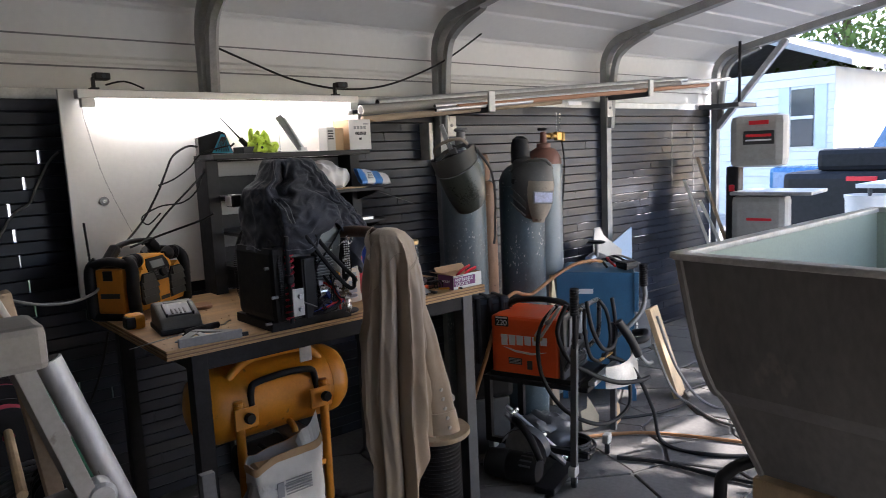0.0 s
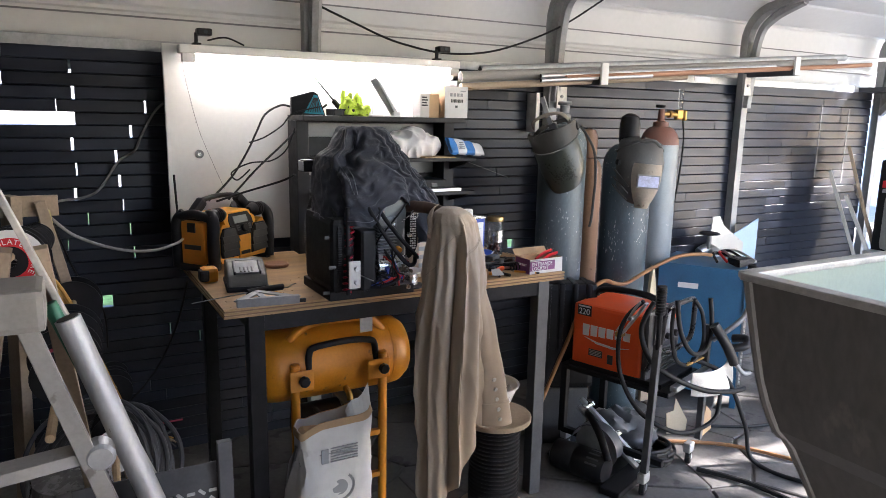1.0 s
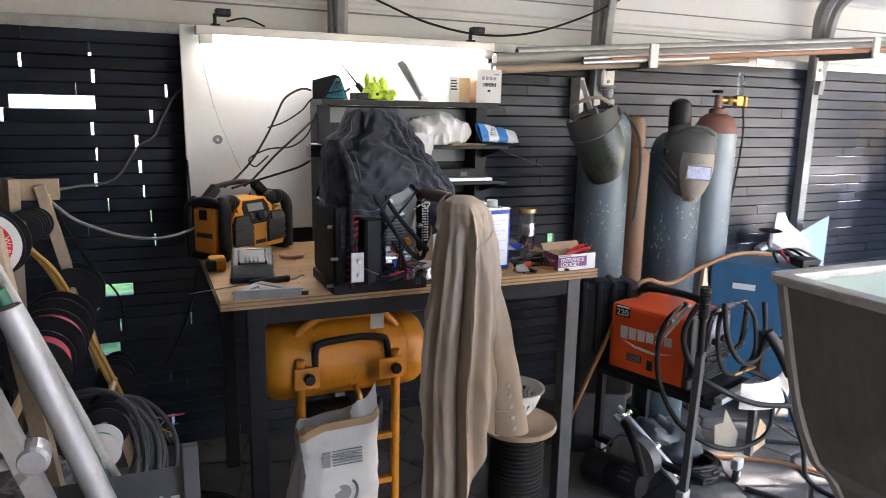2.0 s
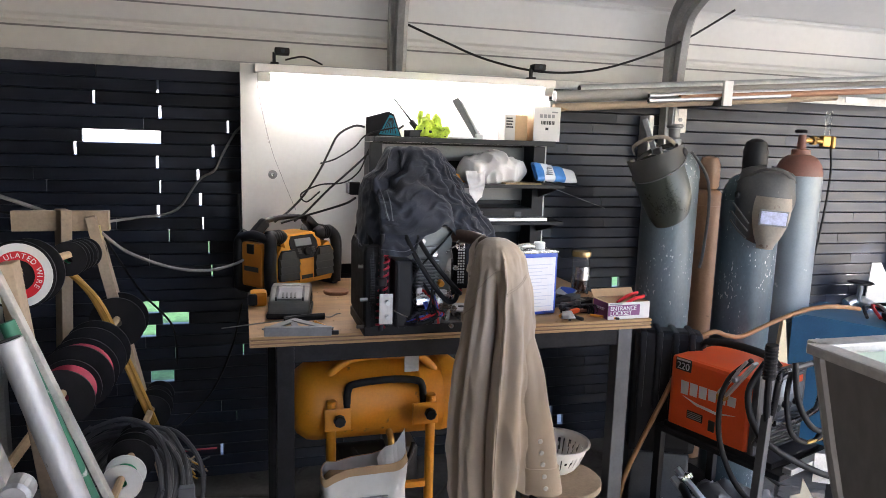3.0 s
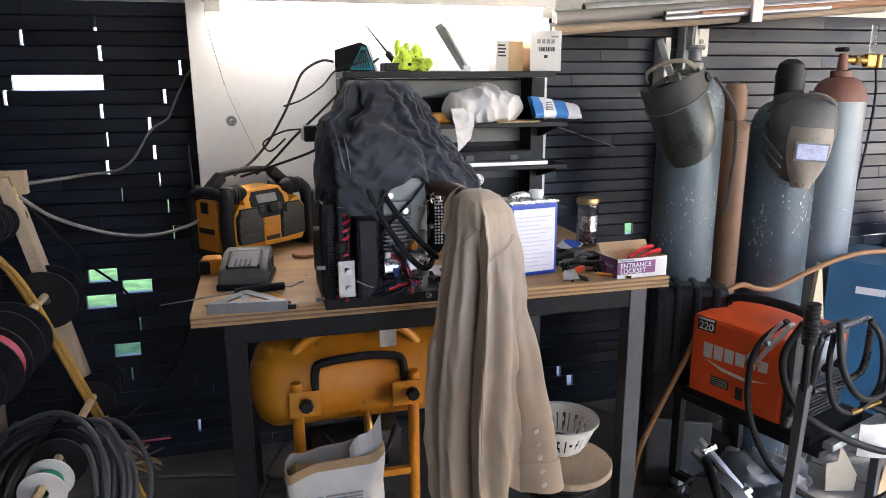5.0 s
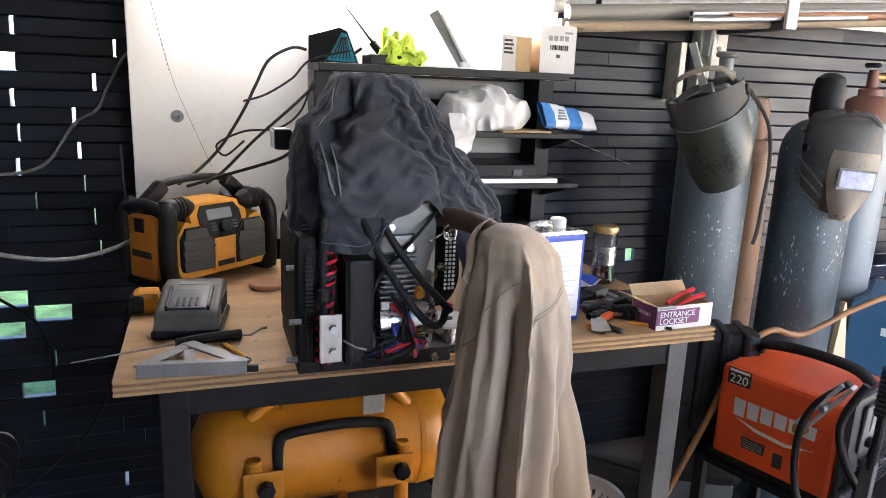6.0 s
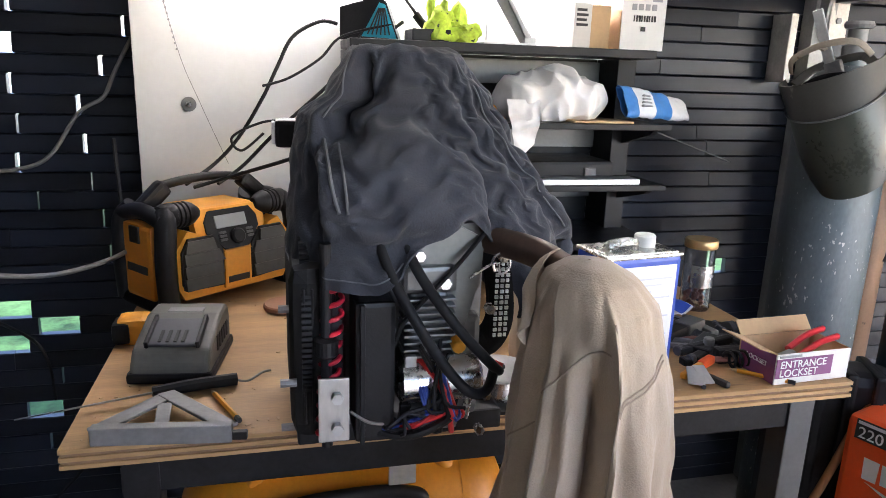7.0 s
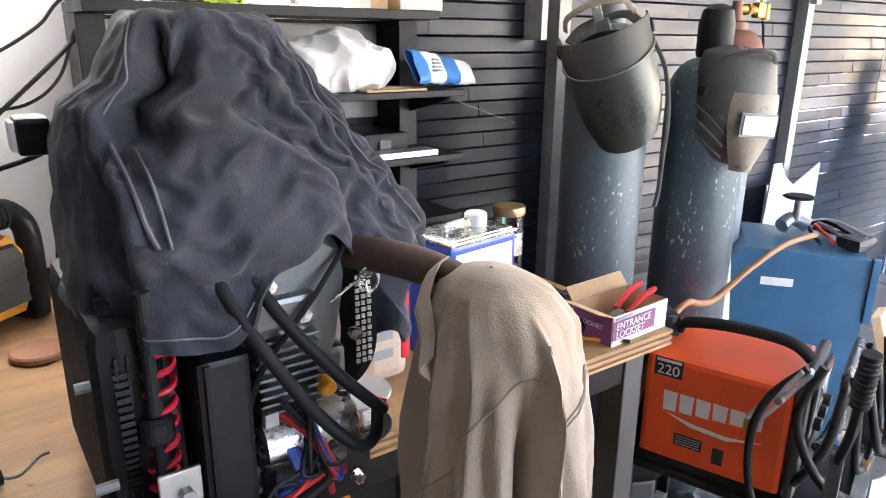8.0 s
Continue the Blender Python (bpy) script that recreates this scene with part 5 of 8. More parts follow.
lock = thing("lockset_carton", "open purple and white carton holding red pliers", "carton", at=pose(1.106, -1.046, BT, 0, 0, 3))
LW, LD, LH = 0.156, 0.092, 0.055
part("front_wall", bx(0, LW, 0, 0.003, 0, LH, 0.0008), M_WHITEC, lock)
part("back_wall", bx(0, LW, LD - 0.003, LD, 0, LH, 0.0008), M_CARD, lock)
part("side_wall", bx(0, 0.003, 0.0032, LD - 0.0032, 0, LH, 0.0008), M_PURPLE, lock, "purple end wall")
part("side_wall", bx(LW - 0.003, LW, 0.0032, LD - 0.0032, 0, LH, 0.0008), M_CARD, lock)
part("bottom", bx(0.0032, LW - 0.0032, 0.0032, LD - 0.0032, 0, 0.003, 0), M_CARD, lock)
part("flap", put(bx(-0.045, 0, 0, LD, 0, 0.002, 0), Matrix.Translation((0, 0, LH)) @ Matrix.Rotation(radians(20), 4, "Y")), M_CARD, lock, "open brown flap")
part("flap", put(bx(0, LW, 0, 0.03, 0, 0.002, 0), Matrix.Translation((0, LD, LH)) @ Matrix.Rotation(radians(50), 4, "X")), M_CARD, lock, "open brown flap")
part("print_band", bx(0.0, 0.118, -0.0012, 0.0, 0.012, 0.047, 0), M_PURPLE, lock, "purple printed band")
lettering("ENTRANCE", 0.019, M_WHITEP, lock, Matrix.Translation((0.056, -0.0016, 0.036)) @ FACE_CAM)
lettering("LOCKSET", 0.019, M_WHITEP, lock, Matrix.Translation((0.048, -0.0016, 0.020)) @ FACE_CAM)
lettering("LOCKSET", 0.012, M_WHITEP, lock, Matrix.Translation((-0.0008, 0.046, 0.03)) @ Matrix.Rotation(radians(-90), 4, "Z") @ FACE_CAM)
part("print_bar", bx(0.005, 0.05, -0.0016, 0.0, 0.049, 0.053, 0), M_GREYINK, lock)
pliers = thing("pliers", "red handled pliers resting in the carton", "pliers")
for k, (p, q) in enumerate((((1.165, -1.0, 0.945), (1.245, -0.985, 0.972)), ((1.175, -1.02, 0.940), (1.255, -1.01, 0.966)))):
    part("grip", tube([p, tuple((i + j) / 2 + (0.006 if n == 2 else 0) for n, (i, j) in enumerate(zip(p, q))), q], 0.008, 10, flat=0.7), M_PRED, pliers, "red dipped grip", True)
part("jaws", bar((1.17, -1.01, 0.943), (1.13, -1.005, 0.925), 0.018, 0.008), M_GALVD, pliers)

random.seed(11)
def bench_tool(name, label, cat, a, c, w, h, m, m2=None):
    t = thing(name, label, cat)
    part("body", bar(a, c, w, h, 0.004), m, t)
    if m2:
        mid = Vector(a).lerp(Vector(c), 0.62)
        part("grip", bar(mid, Vector(c) + (Vector(c) - mid) * 0.1, w * 1.25, h * 1.25, 0.004), m2, t)


bench_tool("staple_gun", "black steel staple gun on the bench", "staple gun", (0.99, -0.86, BT + 0.014), (1.12, -0.79, BT + 0.014), 0.03, 0.026, M_BLACKST, M_GREYST)
bench_tool("clamp", "black plastic spring clamp on the bench", "clamp", (1.04, -0.92, BT + 0.012), (1.11, -0.87, BT + 0.016), 0.045, 0.02, M_BLACKPL)
bench_tool("marker_pen", "orange marker pen lying among tools", "pen", (0.96, -1.0, BT + 0.007), (1.045, -0.955, BT + 0.014), 0.012, 0.012, M_ORANGEY, M_RED)
bench_tool("marker_pen", "black marker pen lying among tools", "pen", (1.0, -0.985, BT + 0.006), (1.02, -1.045, BT + 0.006), 0.011, 0.011, M_INK)
bench_tool("file", "flat dark steel file on the bench", "file", (1.10, -0.75, BT + 0.006), (1.20, -0.80, BT + 0.006), 0.05, 0.008, M_BLACKST)
bench_tool("notebook", "pale folded paper under the tools", "paper", (1.0, -0.72, BT + 0.003), (1.12, -0.74, BT + 0.003), 0.07, 0.004, M_PAPERBAG)
bench_tool("hinge", "small bare metal bracket on the bench", "bracket", (0.965, -1.035, BT + 0.008), (0.985, -0.995, BT + 0.020), 0.028, 0.004, M_ALU)
bench_tool("hinge", "small bare metal bracket on the bench", "bracket", (0.988, -1.035, BT + 0.008), (0.992, -0.993, BT + 0.022), 0.022, 0.004, M_ALU)
bench_tool("drill_case", "black plastic case standing at the bench back", "case", (0.90, -0.62, BT + 0.05), (1.09, -0.62, BT + 0.05), 0.10, 0.10, M_BLACKPL)
random.seed(17)
for k in range(9):
    x, y, a = 0.985 + 0.022 * k + random.uniform(-0.01, 0.01), random.uniform(-0.97, -0.72), random.uniform(0, 3.1)
    t = thing("hand_tool", ("black handled pliers among the bench tools", "dark steel spanner among the bench tools", "small black clamp among the bench tools")[k % 3], "hand tool", "loose bench tools", at=pose(x, y, BT, 0, 0, math.degrees(a)))
    part("handle", tube([(0, 0.006, 0.009), (0.03, 0.014, 0.012), (0.065, 0.012, 0.009)], 0.006, 8, 4), (M_BLACKPL, M_GALVD, M_BLACKPL)[k % 3], t)
    part("handle", tube([(0, -0.006, 0.009), (0.03, -0.014, 0.012), (0.065, -0.012, 0.009)], 0.006, 8, 4), (M_BLACKPL, M_GALVD, M_RUSTB)[k % 3], t)
    part("head", bx(-0.04, 0.002, -0.010, 0.010, 0.002, 0.016, 0.004), M_GALVD if k % 2 else M_BLACKST, t)
sclamp = thing("spring_clamp", "large black spring clamp lying on the bench", "clamp")
part("jaw_arm", bar((1.015, -0.945, BT + 0.010), (1.125, -0.885, BT + 0.016), 0.020, 0.014, 0.004), M_BLACKPL, sclamp)
part("jaw_arm", bar((1.010, -0.905, BT + 0.010), (1.120, -0.905, BT + 0.030), 0.018, 0.014, 0.004), M_BLACKPL, sclamp)
part("pivot", disc_at((1.068, -0.912, BT + 0.022), (0, 0, 1), 0.010, 0.030, 16, 0.002), M_GALVD, sclamp)
for y in (-0.945, -0.903):
    part("pad", disc_at((1.012, y, BT + 0.012), (1, 0.3, 0), 0.010, 0.012, 12, 0.002), M_GREYST, sclamp)
cloth = thing("dark_rag", "folded black rag lying behind the carton", "rag")
b = bmesh.new()
bmesh.ops.create_grid(b, x_segments=26, y_segments=18, size=0.5)
for v in b.verts:
    q = Vector((1.155 + v.co.x * 0.15, -0.83 + v.co.y * 0.12 + 0.02 * v.co.x, 0))
    v.co = q + Vector((0, 0, BT + 0.006 + max(0.0, 0.016 * noise.fractal(q * 26, 0.8, 2.0, 3))))
bmesh.ops.solidify(b, geom=b.faces[:], thickness=0.004)
part("cloth", b, M_NAVY, cloth, smooth=True)
leaflet = thing("printed_leaflet", "crumpled brown and blue printed leaflet by the jar", "leaflet", at=pose(1.095, -0.735, BT + 0.002, 8, -6, 24))
part("sheet", shell_bm(lambda u, v: Vector((0.085 * u, 0.06 * v, 0.006 + 0.006 * math.sin(7 * u + 3 * v))), 10, 8, 0.001), M_PAPERBAG, leaflet, smooth=True)
part("blue_print", shell_bm(lambda u, v: Vector((0.05 + 0.032 * u, 0.004 + 0.05 * v, 0.0075 + 0.006 * math.sin(7 * (0.59 + 0.376 * u) + 3 * (0.067 + 0.83 * v)))), 8, 8, 0.0005), M_CANBLUE, leaflet, "blue printed corner", True)
coil = thing("spring_coil", "black coiled cable lying by the carton", "coil")
part("coil", tube([(1.068 + 0.002 * k, -0.97 + 0.014 * math.cos(k * 0.9), BT + 0.018 + 0.014 * math.sin(k * 0.9)) for k in range(26)], 0.003, 6, 2), M_CABLE, coil)
part("plug", bx(1.06, 1.12, -0.955, -0.93, BT, BT + 0.03, 0.008), M_BLACKPL, coil)

# ---- on the shelves ----
ST_Z = 1.464
carton = thing("shipping_carton", "open white shipping carton with printed labels", "carton", at=pose(1.104, -0.380, ST_Z, 0, 0, -3))
part("front_wall", bx(0, 0.112, 0, 0.003, 0, 0.135, 0.001), M_WHITEC, carton)
part("side_wall", bx(0, 0.003, 0.0032, 0.145, 0, 0.135, 0.001), M_CARD, carton)
part("side_wall", bx(0.109, 0.112, 0.0032, 0.145, 0, 0.135, 0.001), M_WHITEC, carton)
part("back_wall", bx(0.0032, 0.1088, 0.142, 0.145, 0, 0.135, 0.001), M_CARD, carton)
part("bottom", bx(0.0032, 0.1088, 0.0032, 0.1418, 0, 0.003, 0), M_CARD, carton)
part("flap", put(bx(0, 0.112, -0.06, 0, 0, 0.003, 0), Matrix.Translation((0.0, 0.145, 0.136)) @ Matrix.Rotation(radians(8), 4, "X")), M_CARD, carton, "brown open flap")
part("flap", put(bx(0, 0.03, 0, 0.14, 0, 0.003, 0), Matrix.Translation((0.112, 0, 0.134)) @ Matrix.Rotation(radians(12), 4, "Y")), M_CARD, carton, "brown open flap")
for k in range(4):
    part("symbol", bx(0.024 + 0.017 * k, 0.036 + 0.017 * k, -0.0012, 0, 0.092, 0.106, 0), M_GREYINK, carton)
for k in range(9):
    part("barcode_bar", bx(0.03 + 0.0065 * k, 0.033 + 0.0065 * k + 0.001 * (k % 3), -0.0012, 0, 0.066, 0.080, 0), M_INK, carton)
part("text_line", bx(0.05, 0.062, -0.0012, 0, 0.044, 0.054, 0), M_INK, carton)
part("text_line", bx(0.075, 0.10, -0.0012, 0, 0.112, 0.118, 0), M_GREYINK, carton)
sbox = thing("small_carton", "small pale grey carton with dark print", "carton", at=pose(0.972, -0.405, ST_Z, 0, 0, 6))
part("box", bx(0, 0.046, 0, 0.06, 0, 0.10, 0.002), mat("pale_grey_card", (0.50, 0.49, 0.47), 0.7, var=0.06), sbox)
for k in range(4):
    part("text_line", bx(0.006, 0.036 - 0.004 * (k % 2), -0.0012, 0.0005, 0.048 + 0.011 * k, 0.054 + 0.011 * k, 0), M_INK, sbox)
inner = thing("brown_box", "plain brown cardboard box between two cartons", "box")
part("box", bx(1.03, 1.085, -0.36, -0.24, ST_Z, ST_Z + 0.10, 0.002), M_CARD, inner)
teal = thing("router_box", "black and teal electronic box on the shelf", "electronic box", at=pose(0.445, -0.30, ST_Z, 0, 0, -14))
part("case", put(poly([(0.0, 0.0), (0.135, 0.0), (0.105, 0.085), (0.085, 0.095), (0.0, 0.07)], 0.10, 1), Matrix.Translation((0, 0, 0))), M_BLACKPL, teal)
part("front", put(poly([(0.05, 0.008), (0.130, 0.004), (0.103, 0.078), (0.09, 0.082)], 0.004, 1), Matrix.Translation((0, -0.004, 0))), M_TEAL, teal, "teal ribbed front")
for k in range(6):
    part("rib", bar((0.064 + 0.010 * k, -0.006, 0.012), (0.090 + 0.0025 * k, -0.006, 0.070), 0.003, 0.003, 0), M_INK, teal)
glv = thing("lime_gloves", "crumpled lime green work gloves on the shelf", "gloves")
b = bmesh.new()
bmesh.ops.create_icosphere(b, subdivisions=4, radius=1)
for v in b.verts:
    v.co = Vector((0.70 + v.co.x * 0.062, -0.33 + v.co.y * 0.045, ST_Z + 0.035 + v.co.z * 0.034))
rumple(b, 0.035, 22, 2)
for v in b.verts:
    v.co.z = max(v.co.z, ST_Z)
part("fabric", b, M_LIME, glv, smooth=True)
b = bmesh.new()
for k in range(3):
    tube([(0.66 + 0.02 * k, -0.34, ST_Z + 0.04), (0.645 + 0.03 * k, -0.35, ST_Z + 0.075), (0.65 + 0.03 * k, -0.35, ST_Z + 0.10 - 0.01 * k)], (0.014, 0.008), 8, 4, b)
part("fingers", b, M_LIME, glv, smooth=True)
sc = thing("black_driver", "black screwdriver leaning on the shelf", "screwdriver")
part("shaft", tube([(0.555, -0.26, ST_Z + 0.155), (0.625, -0.30, ST_Z + 0.06)], (0.002, 0.004), 8, 0), M_BLACKST, sc)
part("handle", tube([(0.622, -0.30, ST_Z + 0.062), (0.655, -0.32, ST_Z + 0.018)], 0.011, 10, 0), M_BLACKPL, sc)
dark = thing("black_tray", "small black plastic tray on the shelf", "tray")
part("tray", bx(0.60, 0.69, -0.37, -0.27, ST_Z, ST_Z + 0.028, 0.004), M_BLACKPL, dark)
hng = thing("metal_bracket", "grey folding metal bracket standing on the shelf", "bracket")
part("plate", bx(0.77, 0.90, -0.36, -0.30, ST_Z, ST_Z + 0.006, 0.002), M_GALV, hng)
part("arm", bar((0.885, -0.33, ST_Z + 0.012), (0.795, -0.31, ST_Z + 0.155), 0.010, 0.030), M_GALVD, hng)
part("arm", bar((0.890, -0.342, ST_Z + 0.012), (0.815, -0.325, ST_Z + 0.150), 0.006, 0.010), M_GALV, hng)
part("rod", tube([(0.795, -0.31, ST_Z + 0.15), (0.785, -0.33, ST_Z + 0.01)], 0.002, 6, 0), M_GALV, hng)
part("hinge_pin", bx(0.875, 0.905, -0.345, -0.315, ST_Z + 0.006, ST_Z + 0.02, 0.003), M_GALV, hng)

pbag = thing("plastic_bag", "crumpled white plastic bag on the middle shelf", "bag")
b = bmesh.new()
bmesh.ops.create_icosphere(b, subdivisions=6, radius=1)
for v in b.verts:
    q = v.co.copy()
    lump = 1 + 0.16 * math.sin(q.x * 5.5 + 0.6) * max(0, q.z)
    v.co = Vector((0.925 + q.x * 0.130, -0.405 + q.y * 0.075, 1.345 + q.z * 0.066 * lump))
b.normal_update()
for v in b.verts:
    q = Vector((v.co.x * 13, v.co.y * 13, v.co.z * 8))
    pinch = 0.30 - abs(noise.noise(q)) + 0.45 * (0.25 - abs(noise.noise(q * 2.0 + Vector((4, 2, 1)))))
    v.co += v.normal * (0.036 * pinch)
for v in b.verts:
    v.co.z = max(v.co.z, 1.297)
part("film", b, M_PLASTICBAG, pbag, smooth=True)
def droop(u, v):
    """The slack corner of the bag that hangs over the shelf's edge."""
    p = Vector((0.795 + 0.080 * u * (1 - 0.45 * v) + 0.012 * v, -0.470 - 0.045 * math.sin(math.pi * 0.6 * v), 1.345 - 0.125 * v * (1.1 - 0.35 * u)))
    return p + Vector((0, -1, 0)) * 0.016 * (0.3 - abs(noise.noise(p * 30)))
part("hanging_corner", shell_bm(droop, 24, 24, 0.0015), M_PLASTICBAG, pbag, "slack corner of the bag", True)
ybag = thing("yellow_tool", "yellow plastic tool lying on the middle shelf", "tool")
part("body", bx(0.74, 0.82, -0.42, -0.36, 1.296, 1.33, 0.01), M_ORANGEY, ybag)
bbag = thing("blue_packet", "blue and white plastic packet on the middle shelf", "packet", at=pose(1.075, -0.475, 1.310, 58, 6, 14))
def pillow(x0, x1):
    """One stretch of a soft filled packet, thin at both ends and the rims."""
    def fn(u, v):
        x = x0 + (x1 - x0) * v
        a = 2 * math.pi * u
        f = 0.25 + 0.75 * math.sin(math.pi * min(1.0, 0.12 + x / 0.24)) ** 0.6
        q = Vector((x - 0.10 * 0.035 * math.cos(a), 0.035 + (0.040 - 0.06 * x) * math.copysign(abs(math.cos(a)) ** 0.6, math.cos(a)), 0.016 + 0.016 * f * math.copysign(abs(math.sin(a)) ** 0.8, math.sin(a))))
        return q + Vector((0, 0.3, 1)) * 0.005 * noise.noise(q * 45)
    return shell_bm(fn, 28, 10, 0.0015, True)
for x0, x1, m, lb in ((0.0, 0.035, M_BLUEBAG, "blue end of the packet"), (0.035, 0.085, M_WHITEP, "white printed band"), (0.085, 0.140, M_BLUEBAG, "blue printed band"), (0.140, 0.205, M_PLASTICBAG, "clear end of the packet")):
    part("band", pillow(x0, x1), m, bbag, lb, True)
for k in range(4):
    part("print", bx(0.045 + 0.003 * k, 0.075, 0.018 + 0.009 * k, 0.021 + 0.009 * k, 0.028, 0.035, 0), M_GREYINK, bbag)
junk = thing("brown_paper", "torn brown paper under the plastic bag", "paper")
part("sheet", bx(0.95, 1.10, -0.495, -0.40, 1.2965, 1.302, 0.002), M_CARD, junk)
bcase = thing("black_case", "flat black plastic case on the lower shelf", "case")
part("case", bx(0.78, 1.10, -0.42, -0.25, 1.155, 1.20, 0.008), M_BLACKPL, bcase)
part("latch", bx(0.86, 0.89, -0.425, -0.418, 1.165, 1.185, 0.002), M_GREYST, bcase)
part("latch", bx(1.02, 1.05, -0.425, -0.418, 1.165, 1.185, 0.002), M_GREYST, bcase)
level = thing("aluminium_rule", "bright aluminium rule lying on the lower shelf", "rule")
part("rule", bx(0.72, 1.13, -0.495, -0.445, 1.1545, 1.168, 0.002), M_ALU, level)
bc2 = thing("black_case", "black plastic tool case standing on the bench", "case")
part("case", bx(0.78, 1.12, -0.52, -0.34, BT, 0.985, 0.012), M_BLACKPL, bc2)
rod = thing("thin_rod", "thin dark rod sticking out of the shelf", "rod")
part("rod", tube([(1.14, -0.46, 1.290), (1.42, -0.42, 1.20)], 0.0018, 6, 0), M_GALVD, rod)

# ---- cameras, cables over the panel ----
def spy(x, y, z):
    t = thing("security_camera", "small black camera with a folding mount", "camera", "small cameras")
    part("base", bx(x - 0.02, x + 0.01, y - 0.02, y + 0.02, z - 0.035, z - 0.028, 0.002), M_BLACKPL, t)
    part("stem", bx(x - 0.012, x, y - 0.008, y + 0.008, z - 0.03, z + 0.01, 0.002), M_BLACKPL, t)
    part("head", bx(x - 0.005, x + 0.05, y - 0.03, y + 0.02, z + 0.0, z + 0.026, 0.005), M_BLACKPL, t)
    part("eye", disc_at((x + 0.025, y - 0.031, z + 0.013), (0, 1, 0), 0.008, 0.004, 16), M_GLASSD, t)


spy(0.115, -0.195, 1.757)
spy(1.165, -0.195, 1.757)


def cable(name, label, pts, r, m, cat="cable"):
    t = thing(name, label, cat)
    part("strand", tube(pts, r, 8, 8), m, t, smooth=True)
    return t


cable("black_cable", "thin black cable sagging between the roof frames", [(0.62, -0.10, 1.93), (0.8, -0.10, 1.865), (1.0, -0.10, 1.80), (1.25, -0.10, 1.765), (1.5, -0.10, 1.785), (1.75, -0.10, 1.86), (1.96, -0.12, 1.955), (2.18, -0.14, 2.09)], 0.005, M_CABLE)
cable("black_cable", "black cable hanging in front of the white panel", [(0.44, -0.30, 1.497), (0.40, -0.30, 1.50), (0.34, -0.30, 1.465), (0.305, -0.30, 1.40), (0.27, -0.30, 1.329), (0.215, -0.30, 1.24), (0.16, -0.31, 1.18), (0.10, -0.36, 1.14)], 0.0042, M_CABLE)
cable("black_cable", "black cable hanging in front of the white panel", [(0.59, -0.31, 1.508), (0.50, -0.31, 1.44), (0.40, -0.31, 1.345), (0.30, -0.31, 1.255), (0.22, -0.32, 1.175), (0.17, -0.38, 1.145)], 0.0042, M_CABLE)
cable("black_cable", "thin looped cable in front of the white panel", [(0.56, -0.33, 1.50), (0.45, -0.31, 1.47), (0.40, -0.31, 1.42), (0.33, -0.31, 1.375), (0.27, -0.31, 1.355)], 0.003, M_CABLE)
cable("black_cable", "thin looped cable in front of the white panel", [(0.50, -0.31, 1.49), (0.455, -0.31, 1.41), (0.42, -0.31, 1.33), (0.36, -0.31, 1.285), (0.27, -0.31, 1.275), (0.20, -0.31, 1.24), (0.22, -0.31, 1.21), (0.27, -0.31, 1.25)], 0.003, M_CABLE)
cable("black_cable", "black cable running from the radio to the engine", [(0.12, -0.40, 1.14), (0.22, -0.40, 1.17), (0.33, -0.52, 1.22), (0.36, -0.6, 1.25)], 0.0042, M_CABLE)
cable("grey_cable", "grey cable fixed along the slatted wall", [(0.0, -0.03, 1.50), (-0.04, -0.04, 1.46), (-0.09, -0.04, 1.37), (-0.12, -0.04, 1.31), (-0.18, -0.04, 1.27), (-0.27, -0.05, 1.15), (-0.40, -0.12, 1.13), (-0.46, -0.55, 1.16)], 0.005, M_GCABLE)
cable("grey_cable", "pale grey cable sagging from the spool rack to the bench", [(-0.425, -0.70, 1.15), (-0.36, -0.65, 1.08), (-0.24, -0.6, 1.02), (-0.13, -0.56, 1.0), (-0.04, -0.5, 1.01), (0.0, -0.42, 1.02)], 0.005, M_GCABLE)
cable("black_cable", "black cable hanging below the slatted wall openings", [(-0.42, -0.68, 1.13), (-0.36, -0.4, 0.9), (-0.28, -0.2, 0.72), (-0.27, -0.15, 0.55)], 0.004, M_CABLE)
cable("black_cable", "black cable looping under the bench edge", [(-0.02, -0.55, 0.88), (-0.06, -0.5, 0.7), (-0.14, -0.45, 0.52), (-0.26, -0.5, 0.42), (-0.36, -0.6, 0.40)], 0.004, M_CABLE)
cable("black_cable", "cable drooping from the camera along the panel", [(0.15, -0.2, 1.74), (0.22, -0.2, 1.755), (0.29, -0.2, 1.73)], 0.0035, M_CABLE)


# ---- shavings and dust on the plywood ----
random.seed(31)
chips = bmesh.new()
for k in range(230):
    x, y = random.uniform(0.01, 1.25), random.uniform(-1.05, -0.45) if k % 3 else random.uniform(-1.05, -0.90)
    s = random.uniform(0.0012, 0.0042)
    c = put(bx(-s, s, -s * 0.5, s * 0.5, 0.0, 0.0012, 0), pose(x, y, BT, 0, 0, random.uniform(0, 180)))
    me = bpy.data.meshes.new("chip_tmp")
    c.to_mesh(me)
    c.free()
    chips.from_mesh(me)
    bpy.data.meshes.remove(me)
shav = part("wood_shavings", chips, M_CARD)
tagged(shav, "fine pale wood shavings scattered over the plywood bench", "shavings", kind="stuff")


